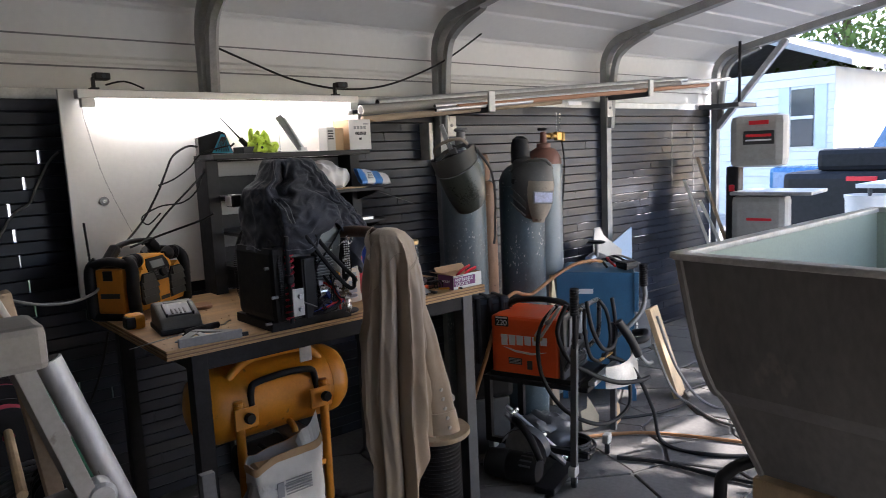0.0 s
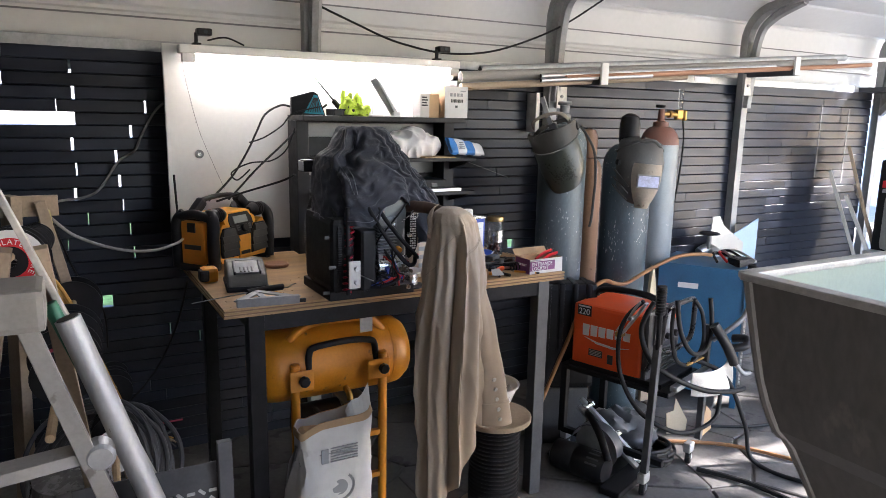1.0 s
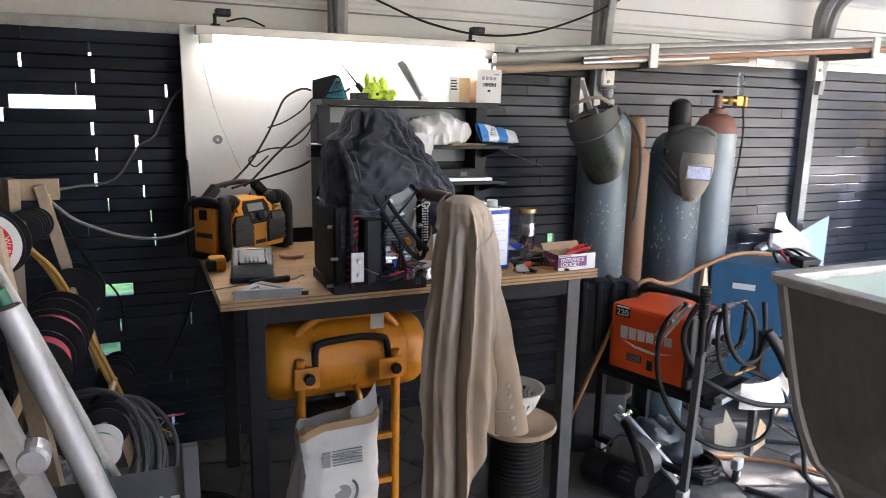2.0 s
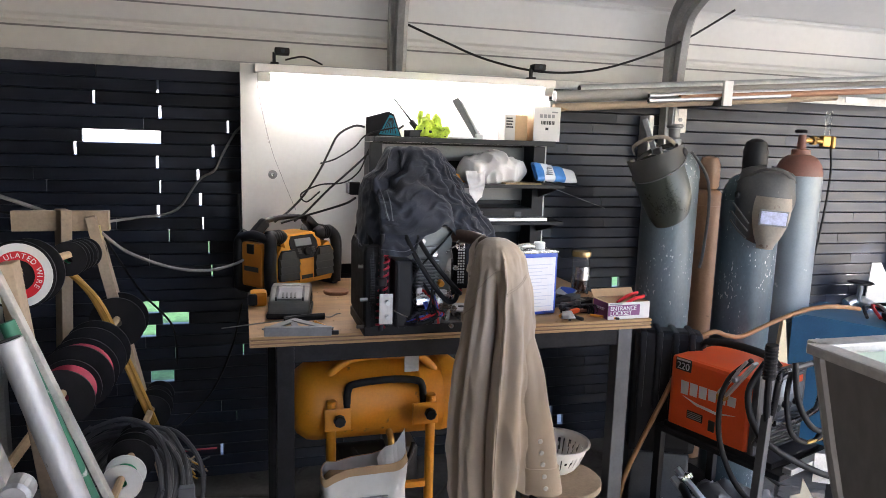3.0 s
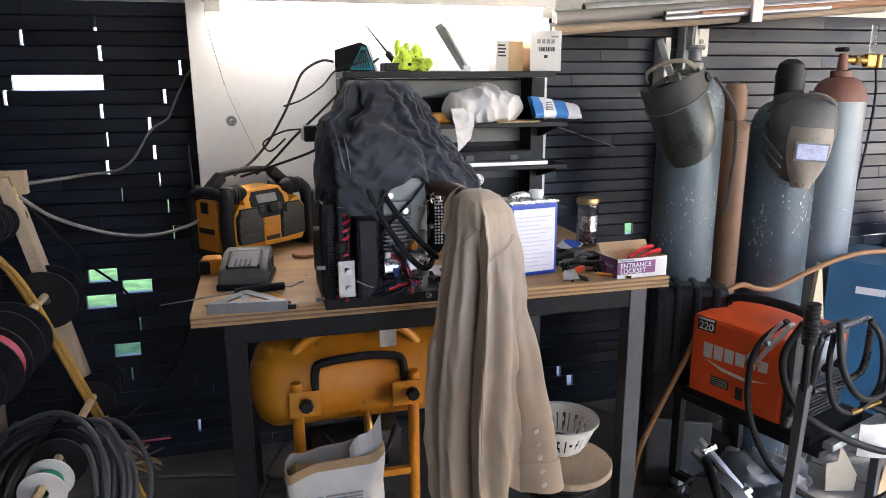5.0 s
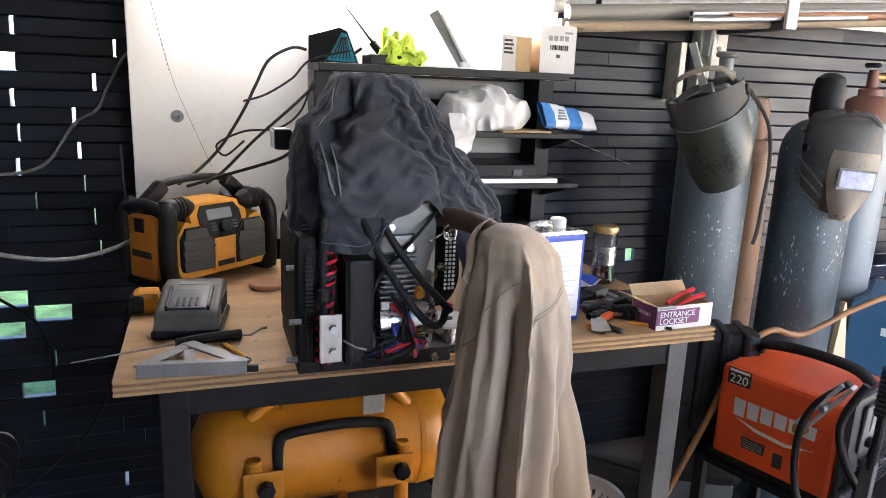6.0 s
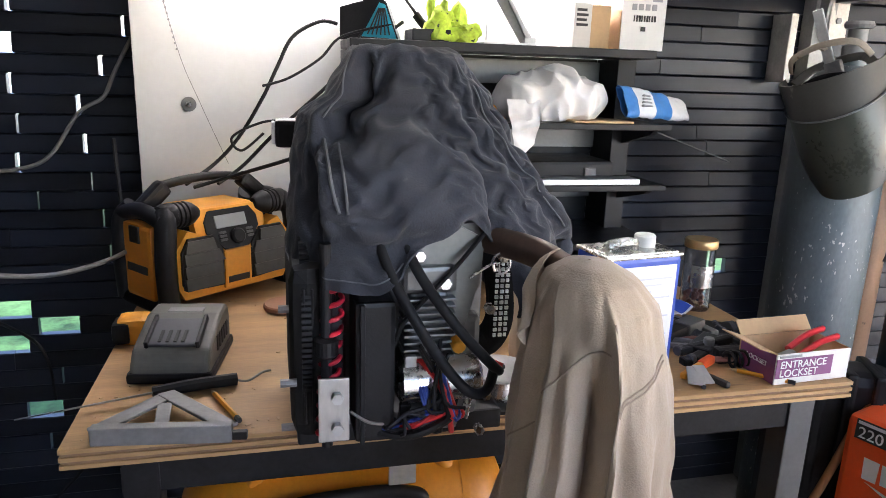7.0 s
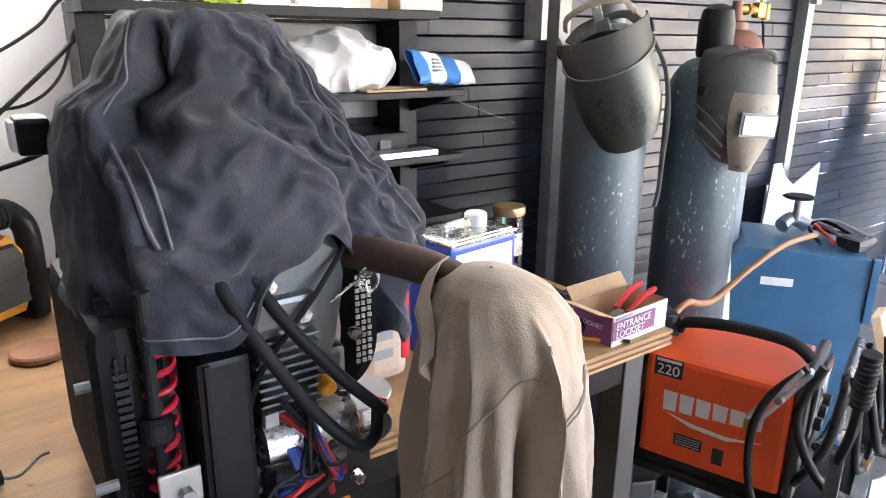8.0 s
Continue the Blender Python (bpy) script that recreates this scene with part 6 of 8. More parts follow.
# ---- compressor under the bench ----
comp = thing("air_compressor", "yellow twin-frame air compressor with a horizontal tank", "air compressor")
cap = [(0.0, -0.29), (0.05, -0.286), (0.10, -0.265), (0.122, -0.235), (0.126, -0.21)]
part("tank", put(lathe(cap + [(r, -z) for r, z in cap[::-1]], 40), Matrix.Translation((0.405, -0.835, 0.625)) @ Matrix.Rotation(radians(90), 4, "Y")), M_YELLOW, comp, "yellow steel tank", True)
part("tank_band", put(lathe([(0.1275, -0.006), (0.1275, 0.006)], 40), Matrix.Translation((0.60, -0.835, 0.625)) @ Matrix.Rotation(radians(90), 4, "Y")), M_YELLOW, comp, smooth=True)
for x in (0.236, 0.548):
    part("upright", tube([(x, -0.965, 0.655), (x, -0.965, 0.30), (x, -0.965, 0.02)], 0.0155, 14), M_YELLOW, comp, smooth=True)
    part("post_cap", disc_at((x, -0.965, 0.66), (0, 0, 1), 0.0165, 0.012, 16, 0.003), M_YELLOW, comp)
    part("plate", bx(x - 0.022 + 0.0, x + 0.058, -0.985, -0.979, 0.575, 0.645, 0.003), M_YELLOW, comp) if x < 0.4 else part("plate", bx(x - 0.062, x + 0.02, -0.985, -0.979, 0.575, 0.645, 0.003), M_YELLOW, comp)
for x in (0.258, 0.540):
    part("knob", disc_at((x, -0.998, 0.612), (0, 1, 0), 0.018, 0.024, 8, 0.004), M_BLACKPL, comp, "black clamp knob")
part("handle", tube([(0.235, -0.90, 0.725), (0.27, -0.90, 0.755), (0.323, -0.90, 0.777), (0.42, -0.90, 0.78), (0.511, -0.90, 0.775), (0.545, -0.90, 0.755), (0.575, -0.90, 0.72)], 0.014, 12), M_YELLOW, comp, "yellow carry handle", True)
part("grip_bar", tube([(0.285, -0.955, 0.635), (0.288, -0.955, 0.69), (0.31, -0.955, 0.71), (0.42, -0.955, 0.718), (0.50, -0.955, 0.71), (0.522, -0.955, 0.69), (0.525, -0.955, 0.635)], 0.0115, 12), M_BLACKST, comp, "black inner handle", True)
part("drain_cock", tube([(0.42, -0.945, 0.545), (0.42, -0.975, 0.535), (0.42, -0.985, 0.515)], 0.011, 10), M_BRASS, comp)
part("bracket", bx(0.455, 0.50, -0.99, -0.985, 0.75, 0.80, 0.002), M_GALV, comp)
part("motor", put(lathe([(0.05, -0.12), (0.075, -0.11), (0.075, 0.10), (0.05, 0.115)], 28), Matrix.Translation((0.38, -0.86, 0.40)) @ Matrix.Rotation(radians(90), 4, "Y")), M_BLACKST, comp, "black motor", True)
part("pump_head", bx(0.42, 0.52, -0.93, -0.80, 0.36, 0.48, 0.01), M_ENG, comp)
for z in (0.36, 0.20):
    part("cross_bar", bx(0.25, 0.535, -0.975, -0.955, z, z + 0.02, 0.003), M_YELLOW, comp)
part("hose", tube([(0.30, -0.95, 0.50), (0.35, -0.99, 0.46), (0.40, -0.97, 0.49), (0.46, -0.99, 0.45), (0.50, -0.95, 0.50)], 0.008, 8), M_RUBBER, comp)

sack = thing("paper_sack", "open white printed paper sack with a rolled brown edge", "paper sack")
def sack_fn(u, v):
    a = 2 * math.pi * u
    z = 0.05 + 0.48 * v + (0.025 * math.cos(a) + 0.02 * noise.noise(Vector((u * 9, 1, 1)))) * (v > 0.9)
    w, dpt = 0.122, 0.045 + 0.012 * math.sin(math.pi * v)
    c, s = math.cos(a), math.sin(a)
    k = 0.45
    p = Vector((0.312 + w * math.copysign(abs(c) ** k, c) + 0.006 * (v - 0.5), -1.105 + dpt * math.copysign(abs(s) ** k, s), z))
    return p + Vector((c, s, 0)) * 0.006 * noise.fractal(p * 17, 0.9, 2, 3)
part("bag", shell_bm(sack_fn, 70, 40, 0.002, True), M_PAPERBAG, sack, smooth=True)
part("rim", shell_bm(lambda u, v: sack_fn(u, 0.955 + 0.048 * v) + Vector((math.cos(2 * math.pi * u), math.sin(2 * math.pi * u), 0)) * 0.003, 70, 3, 0.003, True), M_CARD, sack, "brown torn rim", True)
part("contents", rumple(bx(0.20, 0.42, -1.14, -1.07, 0.40, 0.49, 0.02), 0.02, 20), M_CARD, sack, "brown paper inside")
part("torn_flap", shell_bm(lambda u, v: Vector((0.35 + 0.08 * u, -1.145 + 0.03 * v, 0.52 + 0.075 * v * (0.3 + u) + 0.01 * math.sin(7 * u))), 8, 6, 0.002), M_PAPERBAG, sack)
part("print_panel", bx(0.25, 0.36, -1.1605, -1.158, 0.43, 0.432, 0), M_GREYINK, sack)
for k in range(6):
    part("text_line", bx(0.285, 0.375, -1.1625, -1.1595, 0.40 + 0.009 * k, 0.403 + 0.009 * k, 0), M_GREYINK, sack)
part("text_block", bx(0.255, 0.278, -1.1625, -1.1595, 0.40, 0.447, 0), M_GREYINK, sack)
ring = bmesh.new()
for k in range(24):
    a = 2 * math.pi * k / 24
    join(ring, put(bx(-0.004, 0.004, -0.001, 0.001, -0.009, 0.009, 0), Matrix.Translation((0.315 + 0.045 * math.cos(a), -1.161, 0.31 + 0.045 * math.sin(a))) @ Matrix.Rotation(-a, 4, "Y")))
part("emblem", ring, M_GREYINK, sack, "grey printed emblem")
part("emblem_centre", disc_at((0.315, -1.161, 0.31), (0, 1, 0), 0.026, 0.002, 20), M_GREYINK, sack)

# ---- cable reel with a colander on it ----
reel = thing("cable_reel", "wooden flanged reel wound with black ribbed cable", "cable reel", at=pose(0.955, -1.075, 0))
part("flange", disc_at((0, 0, 0.385), (0, 0, 1), 0.132, 0.02, 40, 0.003), M_WOODG, reel, "worn wooden flange")
part("flange", disc_at((0, 0, 0.012), (0, 0, 1), 0.132, 0.02, 40, 0.003), M_WOODG, reel, "worn wooden flange")
ribs = [(0.06, 0.024)]
for k in range(22):
    ribs += [(0.088, 0.028 + 0.0158 * k), (0.094, 0.032 + 0.0158 * k), (0.094, 0.037 + 0.0158 * k), (0.088, 0.041 + 0.0158 * k)]
part("winding", lathe(ribs + [(0.06, 0.374)], 40), M_RUBBER, reel, "black cable winding", True)
bowl = thing("colander", "white plastic colander standing on the reel", "colander", at=pose(0.968, -1.02, 0.3955))
b = shell_bm(lambda u, v: Vector(((0.045 + 0.055 * v ** 0.6) * math.cos(2 * math.pi * u), (0.045 + 0.055 * v ** 0.6) * math.sin(2 * math.pi * u), 0.095 * v)), 120, 9, 0, True)
gone = [f for f in b.faces if 0.02 < f.calc_center_median().z < 0.075 and int(math.atan2(f.calc_center_median().y, f.calc_center_median().x) * 120 / (2 * math.pi) + 120.5) % 4 == 0]
bmesh.ops.delete(b, geom=gone, context="FACES")
bmesh.ops.solidify(b, geom=b.faces[:], thickness=0.002)
part("bowl", b, M_WHITEPL, bowl, smooth=True)
part("bottom", disc_at((0, 0, 0.002), (0, 0, 1), 0.046, 0.004, 32), M_WHITEPL, bowl)
part("rim", put(lathe([(0.099, 0.0), (0.106, 0.002), (0.106, 0.006), (0.099, 0.006)], 40, False), pose(0, 0, 0.093)), M_WHITEPL, bowl, smooth=True)
part("contents", put(rumple(lathe([(0.0, 0.03), (0.04, 0.03), (0.06, 0.02), (0.05, 0.008)], 20), 0.008, 60), pose(0, 0, 0)), M_BLACKST, bowl, "dark screws inside")

# ---- orange welder on its cart ----
WZ = 0.415
WIDE = Matrix.Diagonal((1, 1.3, 1, 1))
cart = thing("welder_cart", "black steel welder cart on swivel castors", "cart", at=pose(1.515, -0.82, 0, 0, 0, -71.6) @ WIDE)
part("tray", bx(-0.04, 0.46, -0.015, 0.27, WZ - 0.022, WZ - 0.002, 0.004), M_BLACKST, cart)
for y in (-0.005, 0.265):
    part("front_leg", bar((0.455 - (0.03 if y < 0 else 0), y - (0.075 if y < 0 else 0), 0.10), (0.455 - (0.03 if y < 0 else 0), y - (0.05 if y < 0 else 0), 0.62), 0.026, 0.02), M_GREYST, cart)
    part("rear_leg", bar((-0.02, y, 0.10), (-0.02, y, WZ), 0.03, 0.022), M_BLACKST, cart)
part("front_rail", bar((0.47, 0.0, 0.43), (0.47, 0.27, 0.43), 0.03, 0.02), M_GALV, cart)
part("side_rail", bar((-0.02, -0.005, 0.11), (0.455, -0.005, 0.11), 0.02, 0.025), M_BLACKST, cart)
part("handle_post", tube([(0.425, -0.055, 0.60), (0.44, -0.08, 0.68), (0.445, -0.09, 0.76)], 0.010, 10), M_BLACKST, cart)
part("grip", tube([(0.445, -0.09, 0.755), (0.448, -0.095, 0.865)], 0.0175, 14, 0), M_RUBBER, cart, "black ribbed rubber grip", True)
part("handle_post", tube([(0.47, 0.28, 0.55), (0.53, 0.31, 0.61), (0.56, 0.36, 0.66), (0.56, 0.40, 0.72), (0.555, 0.40, 0.77)], 0.011, 10), M_GALVD, cart, smooth=True)
part("grip", tube([(0.555, 0.40, 0.765), (0.55, 0.40, 0.87)], 0.017, 14, 0), M_RUBBER, cart, "black ribbed rubber grip", True)
for k in range(9):
    for gx, gy, gz in ((0.446, -0.092, 0.765), (0.553, 0.40, 0.775)):
        part("grip_ring", put(lathe([(0.0172, -0.003), (0.0195, 0), (0.0172, 0.003)], 14, False), pose(gx + 0.0003 * k, gy - 0.0005 * k, gz + 0.011 * k)), M_RUBBER, cart)
for lx, ly in ((0.42, -0.075), (0.44, 0.22), (-0.02, 0.02), (-0.02, 0.25)):
    part("castor_fork", bx(lx - 0.016, lx + 0.016, ly - 0.02, ly + 0.02, 0.055, 0.098, 0.006), M_GALV, cart, "plated castor fork")
    part("castor_wheel", disc_at((lx, ly + 0.004, 0.031), (1, 0.35, 0), 0.031, 0.022, 24, 0.004), M_RUBBER, cart, "black castor wheel")
    part("castor_hub", disc_at((lx, ly + 0.004, 0.031), (1, 0.35, 0), 0.012, 0.025, 16), M_GALV, cart)

weld = thing("orange_welder", "bright orange-red welding machine with a black front panel", "welder", at=pose(1.515, -0.82, WZ, 0, 0, -71.6) @ WIDE)
part("case", bx(0.0, 0.325, 0.0, 0.225, 0.0, 0.280, 0.014), M_RED, weld)
part("base", bx(-0.01, 0.42, -0.004, 0.23, -0.001, 0.02, 0.004), M_BLACKPL, weld)
part("front_bezel", bx(0.327, 0.352, -0.002, 0.227, 0.01, 0.30, 0.010), mat("dark_grey_moulding", (0.045, 0.046, 0.050), 0.5, var=0.2, scale=14), weld, "dark grey moulded front")
part("control_panel", put(bx(-0.004, 0.004, 0.03, 0.20, 0.0, 0.125, 0.003), Matrix.Translation((0.356, 0, 0.155)) @ Matrix.Rotation(radians(2), 4, "Y")), mat("control_panel_grey", (0.13, 0.132, 0.14), 0.5, var=0.12, scale=10), weld, "grey control panel")
part("display", put(bx(0.003, 0.008, 0.055, 0.145, 0.055, 0.115, 0.002), Matrix.Translation((0.356, 0, 0.155)) @ Matrix.Rotation(radians(2), 4, "Y")), M_SCREEN, weld, "grey display")
part("red_mark", put(bx(0.003, 0.006, 0.158, 0.186, 0.09, 0.115, 0.001), Matrix.Translation((0.356, 0, 0.155)) @ Matrix.Rotation(radians(2), 4, "Y")), M_RED, weld)
for y in (0.06, 0.112, 0.165):
    part("dial", put(disc_at((0.012, y, 0.025), (1, 0, 0), 0.014, 0.02, 20, 0.003), Matrix.Translation((0.356, 0, 0.155)) @ Matrix.Rotation(radians(2), 4, "Y")), M_BLACKPL, weld, "black control knob")
for k in range(9):
    part("louvre", bx(0.352, 0.362, 0.05, 0.20, 0.03 + 0.012 * k, 0.036 + 0.012 * k, 0.001), M_GREYST, weld)
part("front_loop", tube([(0.35, 0.004, 0.06), (0.395, 0.004, 0.16), (0.41, 0.004, 0.29), (0.41, 0.016, 0.322), (0.41, 0.06, 0.328), (0.41, 0.17, 0.328), (0.41, 0.212, 0.320), (0.41, 0.224, 0.29), (0.405, 0.224, 0.17), (0.395, 0.20, 0.135), (0.385, 0.12, 0.118), (0.375, 0.05, 0.13)], 0.0105, 12), M_LOOP, weld, "grey guard loop", True)
part("top_handle", tube([(0.03, 0.11, 0.295), (0.05, 0.11, 0.32), (0.16, 0.11, 0.335), (0.28, 0.11, 0.33), (0.33, 0.11, 0.30)], 0.014, 10, flat=0.7), M_BLACKPL, weld, "black top handle", True)
part("name_plate", bx(0.022, 0.088, -0.0016, 0.0, 0.232, 0.278, 0), M_INK, weld, "black plate with pale number")
lettering("220", 0.036, M_WHITEP, weld, Matrix.Translation((0.055, -0.0022, 0.248)) @ FACE_CAM)
part("print_bar", bx(0.026, 0.084, -0.0024, -0.0014, 0.268, 0.275, 0), M_WHITEP, weld)
for k in range(6):
    x0 = 0.050 + 0.038 * k
    part("logo_block", put(poly([(x0 + 0.002, 0.146 + 0.003 * k), (x0 + 0.031, 0.146 + 0.003 * k), (x0 + 0.033, 0.196), (x0, 0.196)], 0.001, 1), Matrix.Translation((0, -0.0012, 0))), M_WHITEP, weld, "white logo block")
part("logo_swoosh", put(poly([(0.06, 0.14), (0.12, 0.118), (0.20, 0.112), (0.275, 0.132), (0.20, 0.122), (0.12, 0.128)], 0.001, 1), Matrix.Translation((0, -0.0012, 0))), M_WHITEP, weld)
part("rating_plate", bx(0.085, 0.15, -0.0014, 0.0, 0.062, 0.092, 0), M_INK, weld)
for k in range(4):
    part("text_line", bx(0.088, 0.146, -0.0022, -0.0012, 0.066 + 0.0065 * k, 0.069 + 0.0065 * k, 0), M_GALV, weld)
part("latch", bx(0.175, 0.20, -0.002, 0.001, 0.045, 0.085, 0.001), M_INK, weld)

clampt = thing("earth_clamp", "bright metal earth clamp hanging on the welder", "clamp", at=pose(1.515, -0.82, 0, 0, 0, -71.6) @ WIDE)
part("jaw", bar((0.352, -0.030, 0.765), (0.262, -0.040, 0.622), 0.026, 0.010), M_ALU, clampt)
part("jaw", bar((0.338, -0.046, 0.772), (0.250, -0.052, 0.640), 0.020, 0.009), M_ALU, clampt)
part("spring_pin", disc_at((0.305, -0.045, 0.700), (0, 1, 0), 0.009, 0.036, 14, 0.002), M_GALVD, clampt)
part("tip", bx(0.244, 0.272, -0.060, -0.034, 0.614, 0.634, 0.003), M_BRASS, clampt, "brass tip")
wl = [("welding_lead", "thick black welding lead looping off the machine", [(0.345, -0.04, 0.775), (0.285, -0.055, 0.70), (0.262, -0.06, 0.60), (0.285, -0.065, 0.46), (0.37, -0.065, 0.34), (0.47, -0.02, 0.27), (0.52, 0.08, 0.235), (0.56, 0.18, 0.27), (0.55, 0.22, 0.37)], 0.0085),
      ("welding_lead", "thick black welding lead looping off the machine", [(0.37, -0.01, 0.77), (0.34, -0.035, 0.66), (0.39, -0.045, 0.55), (0.46, 0.0, 0.48), (0.53, 0.12, 0.40), (0.58, 0.25, 0.36), (0.60, 0.33, 0.35)], 0.010),
      ("welding_lead", "black welding lead round the guard loop", [(0.44, 0.03, 0.78), (0.47, 0.02, 0.66), (0.49, 0.08, 0.56), (0.50, 0.17, 0.55), (0.48, 0.24, 0.62), (0.46, 0.25, 0.74)], 0.009),
      ("welding_lead", "black welding lead coiled over the guard loop", [(0.43, 0.03, 0.745), (0.445, 0.0, 0.66), (0.455, 0.03, 0.54), (0.47, 0.11, 0.50), (0.475, 0.19, 0.56), (0.455, 0.205, 0.68), (0.43, 0.18, 0.745)], 0.008),
      ("welding_lead", "black welding lead trailing to the floor", [(0.45, 0.16, 0.50), (0.55, 0.25, 0.42), (0.62, 0.32, 0.2), (0.66, 0.36, 0.02), (0.9, 0.35, 0.012), (1.3, 0.5, 0.012)], 0.009)]
for nm, lb, pts, r in wl:
    t = thing(nm, lb, "cable", "welding leads", at=pose(1.515, -0.82, 0, 0, 0, -71.6) @ WIDE)
    part("strand", tube(pts, r, 10, 8), M_RUBBER, t, smooth=True)
gun = thing("welding_torch", "black welding torch resting on the cart front", "welding torch", at=pose(1.515, -0.82, 0, 0, 0, -71.6) @ WIDE)
part("handle", tube([(0.50, 0.22, 0.64), (0.54, 0.25, 0.56), (0.57, 0.28, 0.47)], 0.020, 12), M_BLACKPL, gun, smooth=True)
part("neck", tube([(0.57, 0.28, 0.475), (0.60, 0.30, 0.43), (0.61, 0.34, 0.42)], 0.009, 10), M_GALVD, gun, smooth=True)
part("wrench", bar((0.47, 0.08, 0.505), (0.475, 0.20, 0.50), 0.014, 0.008), M_BRASS, gun)
helm = thing("white_visor", "pale moulded visor lying on the cart front", "visor", at=pose(1.515, -0.82, 0, 0, 0, -71.6) @ WIDE)
part("shell", shell_bm(lambda u, v: Vector((0.49 + 0.08 * math.sin(math.pi * v) ** 0.8 * (0.75 + 0.25 * math.cos(2 * u)), 0.10 + 0.30 * v, 0.37 + 0.10 * u + 0.05 * v - 0.03 * math.sin(math.pi * v))), 14, 18, 0.004), M_RIM, helm, smooth=True)
part("padding", tube([(0.52, 0.30, 0.52), (0.58, 0.34, 0.53), (0.56, 0.40, 0.54), (0.50, 0.40, 0.53)], 0.018, 10), M_BLACKPL, helm, smooth=True)

# ---- blue welder ----
blue = thing("blue_welder", "large blue welding machine with a pale front panel and louvres", "welder", at=pose(2.335, -0.515, 0.0, 0, 0, -53))
part("case", put(poly([(0.0, 0.07), (0.42, 0.07), (0.42, 0.735), (0.05, 0.745), (0.0, 0.72)], 0.36, 1), Matrix.Identity(4)), M_BLUE, blue)
part("front_panel", bx(0.422, 0.432, 0.01, 0.35, 0.10, 0.72, 0.003), M_GALVD, blue, "scuffed grey front panel")
part("control_plate", bx(0.433, 0.437, 0.03, 0.33, 0.47, 0.70, 0.002), M_OFFWHITE, blue, "pale control plate")
part("blue_trim", bx(0.42, 0.445, -0.01, 0.02, 0.52, 0.74, 0.003), M_BLUE, blue)
part("sticker", bx(0.437, 0.440, 0.05, 0.16, 0.47, 0.52, 0.001), M_GLARE_STICKER, blue, "pale blue sticker")
for k in range(16):
    part("louvre", bx(0.432, 0.442, 0.04, 0.32, 0.125 + 0.02 * k, 0.135 + 0.02 * k, 0.002), M_RIM, blue)
for k in range(3):
    part("knob", disc_at((0.445, 0.08 + 0.09 * k, 0.62), (1, 0, 0), 0.022, 0.02, 18, 0.003), M_BLACKPL, blue)
part("socket", disc_at((0.445, 0.10, 0.545), (1, 0, 0), 0.02, 0.02, 18, 0.003), M_BLACKPL, blue)
part("logo_bar", bx(0.10, 0.20, -0.002, 0.0, 0.62, 0.648, 0), M_WHITEP, blue, "white maker's mark")
for x in (0.02, 0.40):
    for y in (0.03, 0.33):
        part("foot", bx(x, x + 0.03, y - 0.015, y + 0.015, 0, 0.072, 0.004), M_BLUE, blue)
valve = thing("hand_wheel_valve", "bright steel clamp with a round handwheel", "valve", at=pose(2.62, -0.52, 0.743, 0, 0, -30))
part("body", tube([(0, 0, 0.03), (0.05, 0.02, 0.05), (0.10, 0.0, 0.03)], 0.026, 12), M_ALU, valve, smooth=True)
part("stem", lathe([(0.012, 0.05), (0.012, 0.13)], 12), M_GALVD, valve).matrix_basis = pose(0.05, 0.0, 0)
part("handwheel", put(lathe([(0.045, -0.006), (0.055, 0), (0.045, 0.006)], 24), pose(0.05, 0, 0.135)), M_BLACKST, valve)
tools = thing("tangled_leads", "tangled leads and a dark glove on the blue welder", "leads")
for k in range(5):
    part("lead", tube([(2.55 + 0.05 * k, -0.70 - 0.02 * k, 0.76), (2.62 + 0.04 * k, -0.62, 0.79), (2.72, -0.66 + 0.03 * k, 0.765), (2.66 + 0.03 * k, -0.78 + 0.03 * k, 0.76)], 0.007, 8), (M_CABLE, M_REDW, M_GCABLE, M_CABLE, M_OFFWHITE)[k], tools)
part("glove", rumple(bx(2.60, 2.72, -0.80, -0.72, 0.745, 0.785, 0.018), 0.012, 25), M_BLACKPL, tools)
wedge = thing("wooden_wedge", "pale wooden wedge standing behind the orange welder", "wedge")
part("wedge", put(poly([(0.0, 0.0), (0.075, 0.0), (0.03, 0.26), (0.022, 0.26)], 0.02, 1), Matrix.Translation((2.225, -0.56, 0.48))), mat("pale_pine", (0.62, 0.52, 0.33), 0.7, var=0.15, scale=5), wedge)
part("post", bx(2.23, 2.29, -0.555, -0.535, 0.0, 0.48, 0.002), M_WOODG, wedge)
hose = thing("brown_hose", "brown rubber hose looping over the welder to the bench", "hose")
part("strand", tube([(2.50, -0.70, 0.80), (2.35, -0.74, 0.825), (2.20, -0.75, 0.825), (2.04, -0.75, 0.784), (1.885, -0.75, 0.727), (1.80, -0.76, 0.735), (1.72, -0.77, 0.755), (1.62, -0.78, 0.70), (1.50, -0.80, 0.50), (1.42, -0.80, 0.34), (1.36, -0.80, 0.2), (1.35, -0.78, 0.02)], 0.0092, 12, 8), M_HOSE, hose, smooth=True)
toolbox = thing("black_toolbox", "black moulded plastic case behind the orange welder", "case", at=pose(1.56, -0.70, 0.0, 0, 0, -25) @ Matrix.Diagonal((1, 1, 0.90, 1)))
part("shell", bx(-0.12, 0.14, -0.06, 0.06, 0.30, 0.84, 0.03), M_BLACKPL, toolbox)
for k in range(4):
    part("rib", bx(-0.10 + 0.06 * k, -0.075 + 0.06 * k, -0.07, 0.07, 0.50, 0.845, 0.008), M_BLACKPL, toolbox)
part("stand", bx(-0.10, 0.12, -0.05, 0.05, 0.0, 0.30, 0.01), M_GREYST, toolbox)
papers = thing("blue_sheet", "pale blue plastic sheet leaning on the wall", "sheet")
